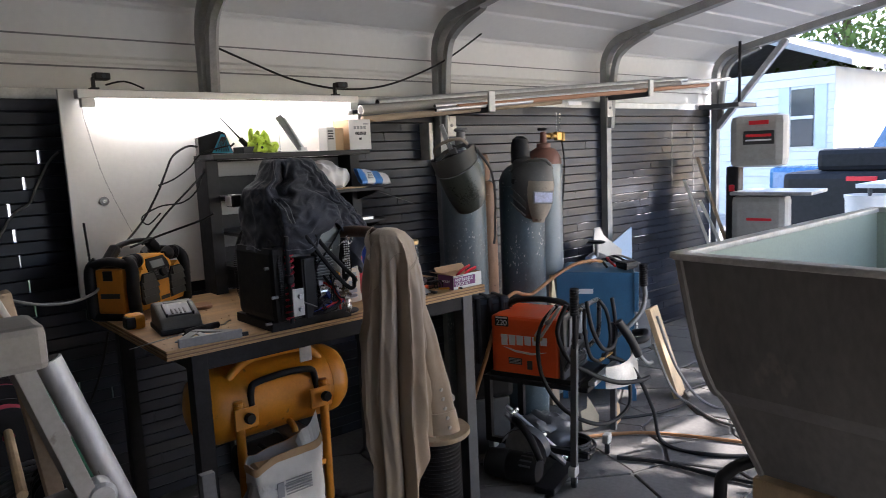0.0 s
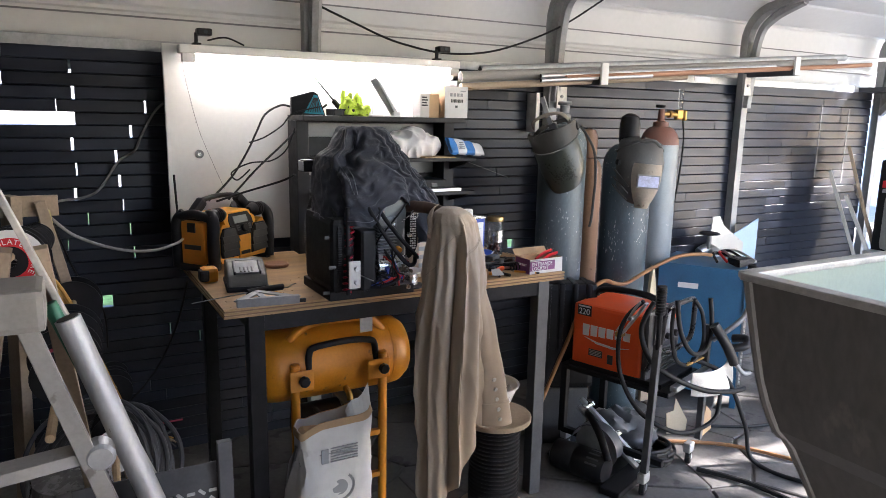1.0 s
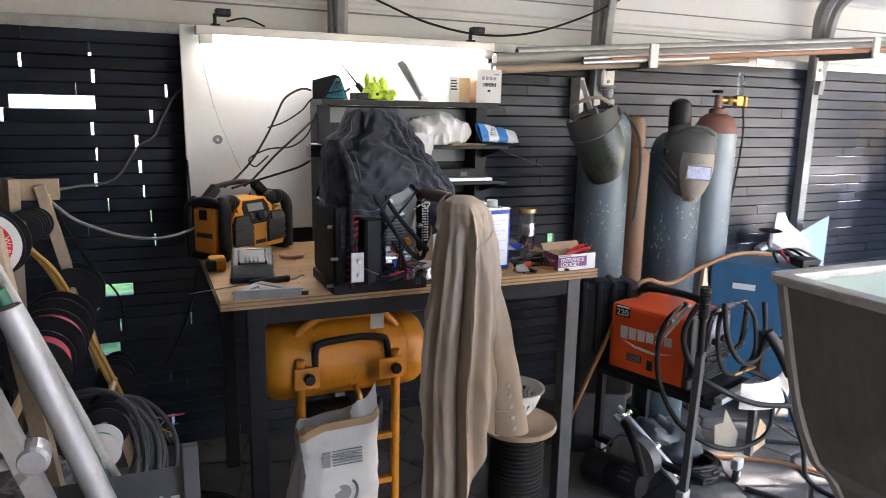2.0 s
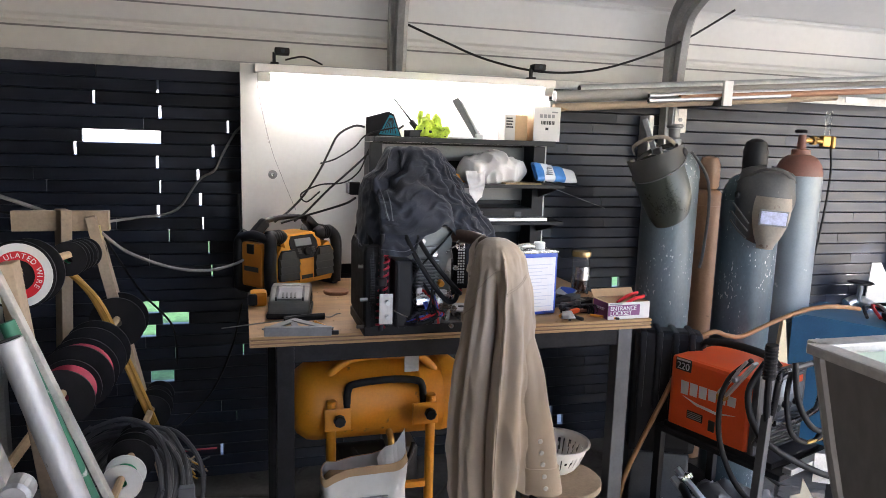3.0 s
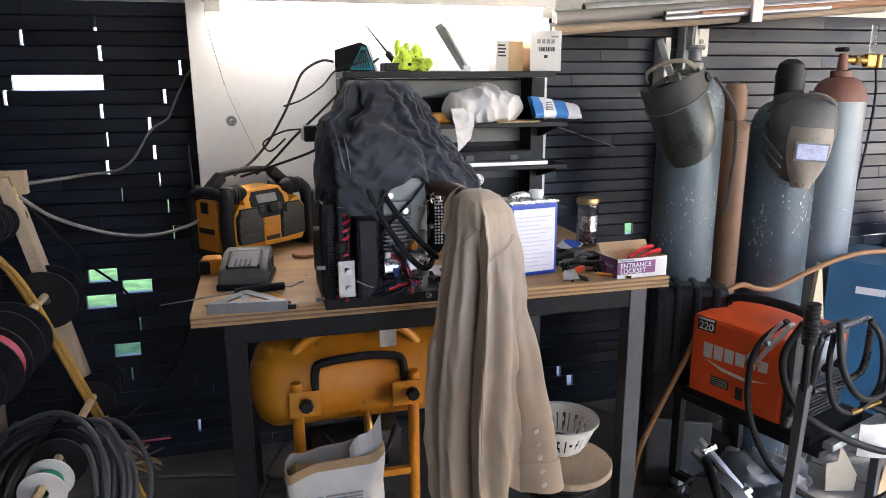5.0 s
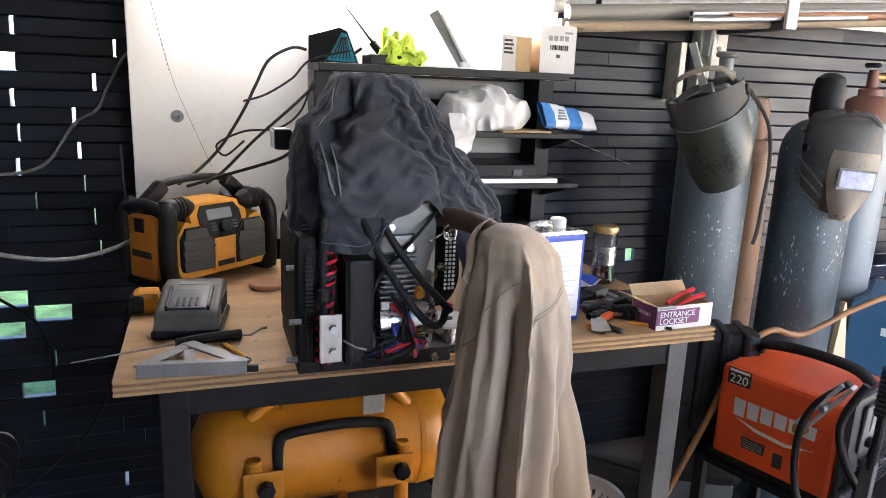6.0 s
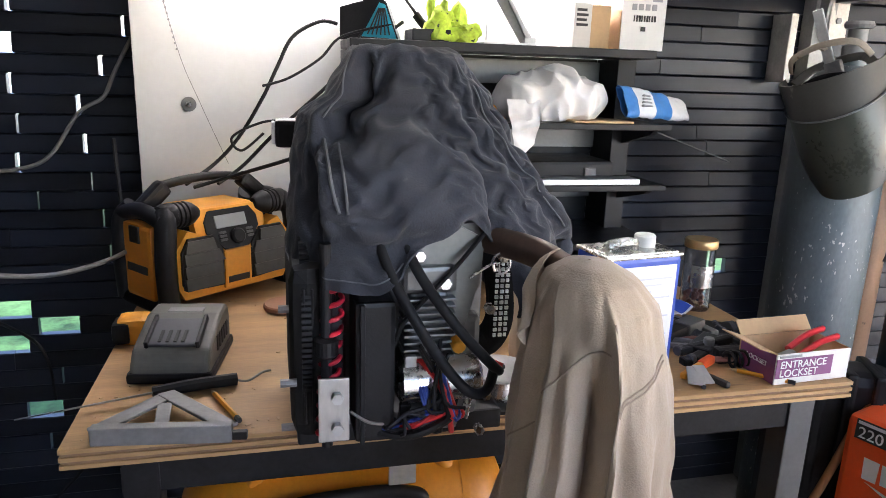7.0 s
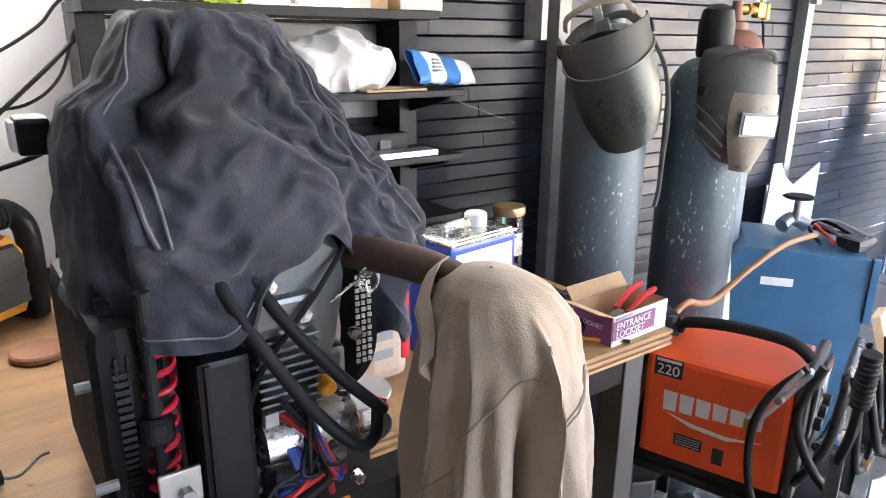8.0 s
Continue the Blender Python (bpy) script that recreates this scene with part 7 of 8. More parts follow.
part("sheet", put(poly([(3.14, 0.35), (3.58, 0.35), (3.58, 0.86), (3.30, 0.75), (3.14, 0.80)], 0.006, 1), Matrix.Translation((0, -0.16, 0))), mat("pale_blue_plastic", (0.34, 0.47, 0.63), 0.4, var=0.12, scale=6), papers)
part("sheet", put(poly([(3.05, 0.35), (3.40, 0.35), (3.40, 0.72), (3.20, 0.84), (3.16, 0.90), (3.10, 0.90)], 0.006, 1), Matrix.Translation((0, -0.20, 0))), M_OFFWHITE, papers, "white torn sheet")
part("crate", bx(3.05, 3.60, -0.30, -0.10, 0.0, 0.35, 0.01), M_GREYST, papers)

# ---- on the floor near the cart ----
grind = thing("floor_grinder", "black power saw with bright cast arms on the floor", "power tool", at=pose(1.50, -1.04, 0, 0, 0, 20) @ Matrix.Scale(1.3, 4))
part("motor", put(lathe([(0.0, -0.105), (0.032, -0.10), (0.046, -0.09), (0.050, -0.02), (0.047, -0.015), (0.050, -0.01), (0.050, 0.07), (0.040, 0.09), (0.0, 0.095)], 28), Matrix.Translation((-0.05, 0.03, 0.055)) @ Matrix.Rotation(radians(90), 4, "X")), M_BLACKPL, grind, smooth=True)
for k in range(7):
    part("motor_slot", put(bx(-0.003, 0.003, -0.075, -0.035, 0.0, 0.0035, 0.001), Matrix.Translation((-0.05, 0.03, 0.055)) @ Matrix.Rotation(radians(-60 + 20 * k), 4, "Y") @ Matrix.Translation((0, 0, 0.048))), M_GREYST, grind)
part("handle", tube([(-0.075, -0.075, 0.10), (-0.045, -0.03, 0.155), (0.0, 0.03, 0.185), (0.04, 0.07, 0.175)], 0.012, 12), M_BLACKPL, grind, smooth=True)
part("arm", bar((0.055, 0.10, 0.215), (0.105, -0.10, 0.04), 0.020, 0.012, 0.003), M_ALU, grind, "bright cast arm")
part("arm", bar((0.022, 0.09, 0.200), (0.062, -0.11, 0.04), 0.026, 0.010, 0.003), M_GALVD, grind)
part("guard", shell_bm(lambda u, v: Vector((0.005 + 0.045 * v, 0.02 + 0.085 * math.cos(math.pi * (0.1 + 0.9 * u)), 0.075 + 0.085 * math.sin(math.pi * (0.1 + 0.9 * u)))), 20, 4, 0.003), M_GREYST, grind, "grey blade guard", True)
part("blade", disc_at((0.028, 0.02, 0.078), (1, 0, 0), 0.076, 0.003, 36), M_GALV, grind, "steel saw blade")
for y, z in ((0.075, 0.195), (-0.02, 0.115), (-0.09, 0.055)):
    part("pivot_bolt", disc_at((0.090 - 0.2 * (y + 0.09) * 0.9, y, z), (1, 0, 0), 0.010, 0.050, 6), M_CHROME, grind, "bright steel bolt")
part("foot", bx(-0.10, 0.12, -0.13, -0.06, 0.0, 0.022, 0.006), M_BLACKST, grind)
part("lead", tube([(-0.05, 0.12, 0.05), (-0.02, 0.17, 0.02), (0.06, 0.18, 0.008), (0.14, 0.11, 0.007), (0.17, 0.0, 0.007), (0.11, -0.07, 0.03)], 0.006, 8), M_CABLE, grind)
tyre = thing("rubber_wheel", "old black rubber wheel lying under the cart", "wheel", at=pose(1.72, -0.62, 0.05, 8, 0, 0))
part("tyre", lathe([(0.07, -0.045), (0.13, -0.05), (0.155, -0.02), (0.155, 0.02), (0.13, 0.05), (0.07, 0.045), (0.07, -0.045)], 32, False), M_RUBBER, tyre, smooth=True)
part("hub", disc_at((0, 0, 0), (0, 0, 1), 0.07, 0.05, 24, 0.006), M_RUSTB, tyre, "rusty hub")
bagb = thing("grey_cloth", "crumpled dark grey cloth on the floor", "cloth")
b = bmesh.new()
bmesh.ops.create_icosphere(b, subdivisions=4, radius=1)
for v in b.verts:
    v.co = Vector((1.84 + v.co.x * 0.17, -0.85 + v.co.y * 0.13, 0.05 + v.co.z * 0.09))
rumple(b, 0.06, 9, 4)
for v in b.verts:
    v.co.z = max(v.co.z, 0.0)
part("cloth", b, M_GREYST, bagb, smooth=True)
scrap = thing("cardboard_scrap", "torn pale cardboard standing under the cart", "cardboard")
part("piece", put(poly([(0, 0), (0.10, 0), (0.11, 0.06), (0.05, 0.17), (0.04, 0.11), (0.0, 0.10)], 0.004, 1), pose(2.06, -0.90, 0.0, -8, 0, -15)), mat("pale_card", (0.40, 0.34, 0.24), 0.8, var=0.12), scrap)
part("piece", put(poly([(0, 0), (0.09, 0.02), (0.10, 0.10), (0.06, 0.14), (0.02, 0.06)], 0.004, 1), pose(2.18, -1.0, 0.0, -8, 0, 10)), M_CARD, scrap)
plank = thing("timber_offcut", "pale timber offcut standing by the blue welder", "timber")
part("plank", bar((2.84, -0.98, 0.0), (2.80, -0.82, 0.50), 0.13, 0.03), M_WOOD, plank)
for k, pts in enumerate(([(1.95, -0.95, 0.012), (2.2, -1.12, 0.012), (2.35, -1.35, 0.012), (2.55, -1.75, 0.012), (2.9, -2.3, 0.012)],
                         [(1.9, -1.22, 0.012), (2.0, -1.40, 0.012), (2.05, -1.65, 0.012), (2.2, -2.1, 0.012)],
                         [(2.62, -0.95, 0.35), (2.68, -1.02, 0.1), (2.72, -1.12, 0.012), (2.6, -1.4, 0.012), (2.75, -1.8, 0.012)],
                         [(2.3, -0.95, 0.012), (2.5, -1.05, 0.012), (2.75, -1.08, 0.012), (2.9, -0.98, 0.012), (3.1, -1.0, 0.012)],
                         [(2.64, -0.96, 0.5), (2.70, -1.05, 0.2), (2.78, -1.2, 0.012), (2.9, -1.5, 0.012)])):
    m = (M_HOSE, M_RUBBER, M_GCABLE, M_CABLE, M_GCABLE)[k]
    cable("floor_cable", ("brown hose lying across the floor", "thick black cable lying across the floor", "grey cable dropping from the blue welder to the floor", "black cable lying behind the cart", "grey cable dropping from the blue welder to the floor")[k], pts, (0.009, 0.011, 0.008, 0.008, 0.008)[k], m)

# ---- steel hopper ----
hop = thing("steel_hopper", "dark grey sheet steel hopper with a pale worn rim", "hopper")
HA, HC = (0.790, -2.195), (2.05, -3.10)
def ring_at(z, i0, i1):
    return [(HA[0] + i0, HA[1] - i1, z), (HC[0] - i0, HA[1] - i1, z), (HC[0] - i0, HC[1] + i1, z), (HA[0] + i0, HC[1] + i1, z)]
levels = [ring_at(1.165, 0, 0), ring_at(0.95, 0.045, 0.02), ring_at(0.84, 0.085, 0.04), ring_at(0.80, 0.12, 0.055), ring_at(0.60, 0.215, 0.10)]
for nm, inset, m in (("outer_shell", 0.0, M_HOP), ("inner_lining", 0.004, M_HOPIN)):
    b = bmesh.new()
    rs = [[b.verts.new((x + inset * (1 if x < 1.4 else -1), y - inset * (1 if y > -2.6 else -1), z + (0.004 if inset and n == 4 else 0))) for x, y, z in lv] for n, lv in enumerate(levels)]
    for r0, r1 in zip(rs, rs[1:]):
        for k in range(4):
            b.faces.new((r0[k], r0[(k + 1) % 4], r1[(k + 1) % 4], r1[k]))
    b.faces.new(rs[-1])
    bmesh.ops.recalc_face_normals(b, faces=b.faces)
    if inset:
        bmesh.ops.reverse_faces(b, faces=b.faces)
    part(nm, b, m, hop, "pale greenish inside" if inset else "")
cs = ring_at(1.168, -0.004, -0.004)
for p, q in zip(cs, cs[1:] + cs[:1]):
    part("rim", bar(p, q, 0.034, 0.016, 0.004), M_RIM, hop, "pale worn rim")
part("corner_bead", tube([levels[k][0] for k in range(5)], 0.009, 8, 3), M_HOP, hop)
part("leg_frame", tube([(0.98, -2.20, 0.0), (0.98, -2.20, 0.50), (1.0, -2.21, 0.575), (1.07, -2.25, 0.60), (1.25, -2.32, 0.60), (1.6, -2.45, 0.60)], 0.0165, 14), M_BLACKST, hop, "black bent tube leg", True)
part("leg_frame", tube([(1.75, -2.25, 0.0), (1.75, -2.25, 0.5), (1.75, -2.32, 0.60)], 0.017, 12), M_BLACKST, hop)
part("leg_frame", tube([(1.0, -3.0, 0.0), (1.0, -3.0, 0.5), (1.05, -2.95, 0.60)], 0.017, 12), M_BLACKST, hop)
part("leg_frame", tube([(1.75, -3.0, 0.0), (1.75, -3.0, 0.5), (1.75, -2.95, 0.60)], 0.017, 12), M_BLACKST, hop)
part("timber_bearer", bx(1.05, 1.18, -2.75, -2.25, 0.48, 0.56, 0.006), M_WOOD, hop, "rough timber bearer")
part("under_tray", bx(1.05, 1.75, -2.95, -2.30, 0.40, 0.47, 0.01), M_BLACKST, hop)

# ---- pipe rack on the wall ----
def rack(x, z):
    t = thing("rack_bracket", "steel bracket arm with a white end cap", "bracket", "pipe rack brackets")
    part("plate", bx(x - 0.03, x + 0.035, -0.105, -0.085, z - 0.16, z - 0.03, 0.003), M_RIM, t)
    part("arm", bx(x - 0.02, x + 0.02, -0.42, -0.085, z - 0.05, z - 0.012, 0.003), M_GREYST, t)
    part("end_cap", bx(x - 0.022, x + 0.022, -0.432, -0.418, z - 0.05, z + 0.055, 0.003), M_WHITEPL, t, "white end cap")
    part("bolt", disc_at((x + 0.0, -0.107, z - 0.10), (0, 1, 0), 0.010, 0.006, 6), M_GALVD, t)
rack(1.96, 1.685)
rack(3.42, 1.795)
def slope_z(x, dz):
    return 1.682 + (x - 1.96) * 0.0755 + dz
for nm, lb, x0, x1, y, dz, r, m in (
        ("steel_pipe", "long pale galvanised pipe on the wall rack", 1.36, 4.15, -0.25, 0.050, 0.020, M_GALV),
        ("steel_pipe", "grey steel pipe on the wall rack", 1.22, 3.95, -0.31, 0.020, 0.024, M_OLDBAR),
        ("steel_pipe", "short bright pipe on the wall rack", 1.62, 3.3, -0.37, 0.008, 0.011, M_ALU),
        ("steel_pipe", "short bright pipe end on the wall rack", 1.60, 2.3, -0.40, -0.012, 0.010, M_ALU),
        ("timber_pole", "long red-brown timber pole on the wall rack", 1.75, 4.2, -0.395, -0.006, 0.013, M_COPPERW),
        ("timber_pole", "grey weathered timber pole on the wall rack", 1.20, 2.6, -0.35, -0.025, 0.016, M_WOODG),
        ("steel_pipe", "pale conduit on the wall rack", 2.6, 4.9, -0.20, 0.028, 0.014, M_WHITEPL)):
    t = thing(nm, lb, "pole" if "timber" in nm else "pipe", "stock on the wall rack")
    part("bar", tube([(x0, y, slope_z(x0, dz)), (x1, y, slope_z(x1, dz))], r, 16, 0), m, t, smooth=True)
    if "pipe" in nm:
        # flat black disc on the capped end paints the darkness inside the pipe
        part("bore", disc_at((x0 - 0.0005, y, slope_z(x0, dz)), (1, 0, 0.07), r * 0.75, 0.001, 14), M_INK, t)
flat = thing("angle_bar", "grey angle bars stacked on the wall rack", "angle bar")
part("bar", bar((1.20, -0.28, slope_z(1.2, -0.012)), (2.4, -0.28, slope_z(2.4, -0.012)), 0.07, 0.03), M_GALVD, flat)
tag = thing("paper_tag", "small white tag hanging under the rack", "tag")
part("tag", bx(2.60, 2.72, -0.41, -0.405, slope_z(2.65, -0.055), slope_z(2.65, -0.03), 0.001), M_WHITEP, tag)
rag = thing("wall_bracket", "bare wall stud bracket behind the face shield", "bracket")
part("strip", bx(1.80, 1.825, -0.10, -0.016, 1.40, 1.60, 0.003), M_RIM, rag)
strap = thing("leather_strap", "dark strap hanging beside the face shield", "strap")
part("strap", tube([(1.70, -0.58, 1.44), (1.765, -0.60, 1.34), (1.77, -0.62, 1.22), (1.765, -0.62, 1.10), (1.755, -0.625, 1.02), (1.745, -0.625, 0.98)], 0.006, 8, 8, flat=0.35), M_HELMD, strap)

# ---- spool rack at the end of the bench ----
sr = thing("spool_rack", "weathered timber rack carrying rods of wire spools", "rack")
part("rack_leg", bar((-0.45, -0.70, 1.20), (-0.20, -0.68, 0.0), 0.07, 0.03), M_WOODG, sr)
part("rack_leg", bar((-0.52, -0.72, 1.22), (-0.56, -0.74, 0.0), 0.07, 0.03), M_WOODG, sr)
part("rack_leg", bar((-0.44, -1.52, 1.20), (-0.30, -1.52, 0.0), 0.05, 0.03), M_WOODG, sr)
part("rack_leg", bar((-0.50, -1.52, 1.20), (-0.70, -1.52, 0.0), 0.06, 0.03), M_WOODG, sr)
part("cross_bar", bar((-0.66, -0.70, 1.185), (-0.40, -0.70, 1.185), 0.03, 0.06), M_WOODG, sr)
RODS = (((-0.455, -0.66, 1.10), (-0.535, -1.55, 1.150)), ((-0.375, -0.66, 0.90), (-0.45, -1.55, 0.81)), ((-0.28, -0.62, 0.625), (-0.34, -1.55, 0.56)))
for a, c in RODS:
    part("rod", tube([a, c], 0.010, 10, 0), M_WOOD, sr, "wooden rod")
part("knot", rumple(bx(-0.452, -0.42, -0.725, -0.69, 1.125, 1.175, 0.008), 0.006, 40), mat("ochre_tape", (0.48, 0.40, 0.16), 0.7, var=0.2), sr, "ochre tape knot")


def spool(rod, s, r, width, m, label, flange=None):
    a, c = Vector(rod[0]), Vector(rod[1])
    p, d = a.lerp(c, s), (c - a).normalized()
    t = thing("wire_spool", label, "wire spool", "wire spools on the rack", at=Matrix.Translation(p - Vector((0, 0, 0.012))) @ d.to_track_quat("Z", "Y").to_matrix().to_4x4())
    for k in (-1, 1):
        part("flange", lathe([(0.013, k * width / 2 - 0.002), (r, k * width / 2 - 0.002), (r, k * width / 2 + 0.002), (0.013, k * width / 2 + 0.002), (0.013, k * width / 2 - 0.002)], 36, False), flange or M_BLACKPL, t)
    n = max(3, int(width / 0.008))
    prof = [(0.014, -width / 2 + 0.003)]
    for k in range(n):
        z = -width / 2 + 0.004 + (width - 0.008) * (k + 0.5) / n
        f = 0.86 if m is M_PINKW else 0.62
        prof += [(r * (f - 0.04), z - 0.003), (r * f, z), (r * (f - 0.04), z + 0.003)]
    prof += [(0.014, width / 2 - 0.003)]
    part("winding", lathe(prof, 32, False), m, t, smooth=True)
    return t


M_PINKW = mat("pink_wire", (0.42, 0.045, 0.075), 0.5, var=0.2, scale=40)
M_GREENW = mat("green_wire", (0.02, 0.30, 0.14), 0.5, var=0.2, scale=40)
M_WHITEW = mat("white_wire", (0.62, 0.61, 0.58), 0.5, var=0.15, scale=40)
for s, r, w, m, lb in ((0.05, 0.046, 0.035, M_CABLE, "small spool of black wire on the rack"), (0.11, 0.046, 0.035, M_CABLE, "small spool of black wire on the rack"),
                       (0.17, 0.048, 0.035, M_CABLE, "small spool of black wire on the rack"), (0.24, 0.048, 0.03, M_GREENW, "small spool of green wire on the rack")):
    spool(RODS[0], s, r, w, m, lb)
labelled = spool(RODS[0], 0.60, 0.080, 0.06, M_CABLE, "black wire spool with a white rim and red label")
part("rim", lathe([(0.056, 0.0325), (0.074, 0.0325), (0.074, 0.0345), (0.056, 0.0345), (0.056, 0.0325)], 36, False), M_WHITEPL, labelled, "white outer rim")
part("paper_label", lathe([(0.036, 0.0325), (0.056, 0.0325), (0.056, 0.0340), (0.036, 0.0340), (0.036, 0.0325)], 36, False), M_PRED, labelled, "red paper label")
for k, ch in enumerate("ULATED WIRE"):
    if ch != " ":
        a = radians(118 - 15 * k)
        lettering(ch, 0.017, M_WHITEP, labelled, Matrix.Translation((0.046 * math.cos(a), 0.046 * math.sin(a), 0.0346)) @ Matrix.Rotation(a - radians(90), 4, "Z"), "letter", 0.0003)
spool(RODS[0], 0.50, 0.050, 0.03, M_WHITEW, "small black spool of white wire on the rack")
for s, r, w, m, lb in ((0.07, 0.080, 0.05, M_CABLE, "large black spool of black wire on the rack"), (0.36, 0.085, 0.05, M_CABLE, "large black spool of black wire on the rack"),
                       (0.50, 0.085, 0.05, M_PINKW, "large black spool of red wire on the rack"), (0.62, 0.070, 0.06, M_PINKW, "spool of pink wire on the rack")):
    spool(RODS[1], s, r, w, m, lb)
for s, r, w, m, lb, fl in ((0.05, 0.045, 0.04, M_WHITEW, "small spool of white wire low on the rack", None), (0.15, 0.055, 0.05, M_CABLE, "small spool of black wire low on the rack", None),
                           (0.38, 0.055, 0.03, M_WHITEW, "spool of white wire low on the rack", None), (0.46, 0.060, 0.04, M_YCORD, "spool of ochre wire low on the rack", None), (0.58, 0.050, 0.05, M_GREENW, "spool of green wire with a white flange", M_WHITEPL)):
    spool(RODS[2], s, r, w, m, lb, fl)


def coil_of(name, label, c, r, n, th, m, seed, tilt=(0, 0, 0)):
    t = thing(name, label, "cable coil", at=pose(*c, *tilt))
    random.seed(seed)
    for k in range(n):
        rr, ph = r * random.uniform(0.72, 1.05), random.uniform(0, 6.28)
        ox, oy, tl = r * random.uniform(-0.13, 0.13), r * random.uniform(-0.13, 0.13), random.uniform(0, 0.10) * r
        pts = [(ox + rr * math.cos(a + ph), oy + rr * math.sin(a + ph) * random.uniform(0.95, 1.05), th + k * th * 0.8 + tl * (1 + math.cos(a))) for a in [2 * math.pi * j / 12 for j in range(13)]]
        part("turn", tube(pts, th, 8, 4), m, t, smooth=True)


coil_of("cable_coil", "large tangled coil of grey rubber cable by the rack", (-0.30, -0.93, 0.40), 0.175, 26, 0.007, M_GREYST, 4, (58, 0, -32))
coil_of("cable_coil", "large coil of thick black cable on the floor", (-0.14, -1.02, 0.0), 0.21, 22, 0.011, M_CABLE, 9)
coil_of("floor_coil", "loose coil of black cable under the welder cart", (1.80, -1.03, 0.0), 0.115, 9, 0.008, M_CABLE, 14)
coil_of("red_coil", "small loose coil of red wire on the floor", (-0.30, -1.28, 0.36), 0.05, 6, 0.004, M_REDW, 5, (40, 0, 0))
crate = thing("dark_crate", "dark crate under the wire coils", "crate")
part("crate", bx(-0.50, -0.20, -1.40, -1.14, 0.0, 0.35, 0.01), M_BLACKPL, crate)
cable("ochre_cable", "ochre cable bundle leaning down from the spool rack", [(-0.53, -0.80, 1.08), (-0.44, -0.80, 0.98), (-0.36, -0.80, 0.78), (-0.28, -0.80, 0.55), (-0.20, -0.80, 0.30), (-0.10, -0.82, 0.02)], 0.010, M_YCORD)
cable("ochre_cable", "second strand of ochre cable beside the bundle", [(-0.52, -0.81, 1.07), (-0.42, -0.815, 0.97), (-0.345, -0.81, 0.78), (-0.265, -0.81, 0.55), (-0.185, -0.81, 0.30), (-0.08, -0.83, 0.02)], 0.006, M_YCORD)
cable("red_wire", "thin red wire sticking out of the coil", [(-0.27, -0.85, 0.50), (-0.20, -0.85, 0.497), (-0.10, -0.84, 0.492)], 0.003, M_PINKW, "wire")
fr = thing("frayed_wires", "bunch of frayed stripped wire ends", "wires")
random.seed(21)
for k in range(16):
    part("end", tube([(-0.27 + random.uniform(-0.02, 0.02), -0.88, 0.52 + random.uniform(-0.02, 0.02)), (-0.20 + random.uniform(-0.02, 0.02), -0.87, 0.48 + random.uniform(-0.03, 0.03)), (-0.15 + random.uniform(-0.03, 0.03), -0.86 + random.uniform(-0.02, 0.02), 0.44 + random.uniform(-0.04, 0.04))], 0.003, 6), (M_GREYST, M_YCORD, M_GREYST, M_WOODG)[k % 4], fr)
cable("grey_cable", "pale cable running off above the spool rack", [(-0.43, -0.70, 1.165), (-0.55, -0.68, 1.20), (-0.75, -0.66, 1.27), (-1.1, -0.6, 1.36)], 0.006, M_GCABLE)
cable("black_cable", "black cable running off above the spool rack", [(-0.43, -0.71, 1.16), (-0.55, -0.70, 1.185), (-0.75, -0.68, 1.22), (-1.1, -0.6, 1.28)], 0.004, M_CABLE)

# ---- folded trestle, poles and grate in front of the rack ----
tre = thing("step_ladder", "off-white painted folding step ladder leaning by the rack", "ladder")
part("rail", bar((-0.475, -1.79, 1.16), (-0.13, -1.76, 0.0), 0.055, 0.03), M_OFFWHITE_SHADED, tre)
part("rail", bar((-0.74, -1.86, 1.12), (-0.42, -1.84, 0.0), 0.05, 0.03), M_OFFWHITE_SHADED, tre)
part("top_cap", bx(-0.80, -0.43, -1.86, -1.73, 1.12, 1.19, 0.012), M_OFFWHITE_SHADED, tre)
for z in (0.87, 0.58, 0.29):
    x = -0.475 + (1.16 - z) * 0.297
    part("hinge", disc_at((x + 0.02, -1.79, z), (0, 1, 0.05), 0.026, 0.045, 20, 0.006), M_GALV, tre, "rounded hinge joint")
    part("rung", bar((x, -1.775, z), (x - 0.28, -1.83, z), 0.05, 0.022), M_OFFWHITE_SHADED, tre)
pole = thing("aluminium_tube", "large bright aluminium tube leaning by the rack", "tube")
part("tube", tube([(-0.401, -1.671, 1.09), (-0.055, -1.73, 0.0)], 0.023, 24, 0), M_DULLALU, pole, smooth=True)
# black disc painted for the shaded hollow of the tube
part("bore", disc_at((-0.4015, -1.671, 1.0915), (-0.31, 0.05, 0.95), 0.019, 0.002, 20), M_INK, pole)
gp = thing("green_pole", "flaked green painted pole leaning by the rack", "pole")
part("pole", tube([(-0.43, -1.58, 1.10), (-0.03, -1.62, 0.0)], 0.014, 14, 0), M_GREENP, gp, smooth=True)
st = thing("timber_strip", "pale thin timber strip leaning by the rack", "timber")
part("strip", bar((-0.50, -1.55, 1.32), (0.0, -1.58, 0.0), 0.022, 0.012), M_RIM, st)
gr = thing("steel_grate", "grey perforated steel tread plate on edge", "grate")
part("plate", put(bx(-0.42, -0.14, -0.004, 0.0, 0.0, 0.72, 0.001), pose(0, -1.66, 0, -4, 0, 0)), M_GREYST, gr)
b = bmesh.new()
for i in range(12):
    for j in range(10):
        join(b, put(bx(-0.008, 0.008, -0.003, 0.0, -0.003, 0.003, 0), pose(-0.40 + 0.022 * i, -1.664 + 0.0003 * j, 0.50 + 0.02 * j, 0, 0 + 45 * ((i + j) % 2), 0)))
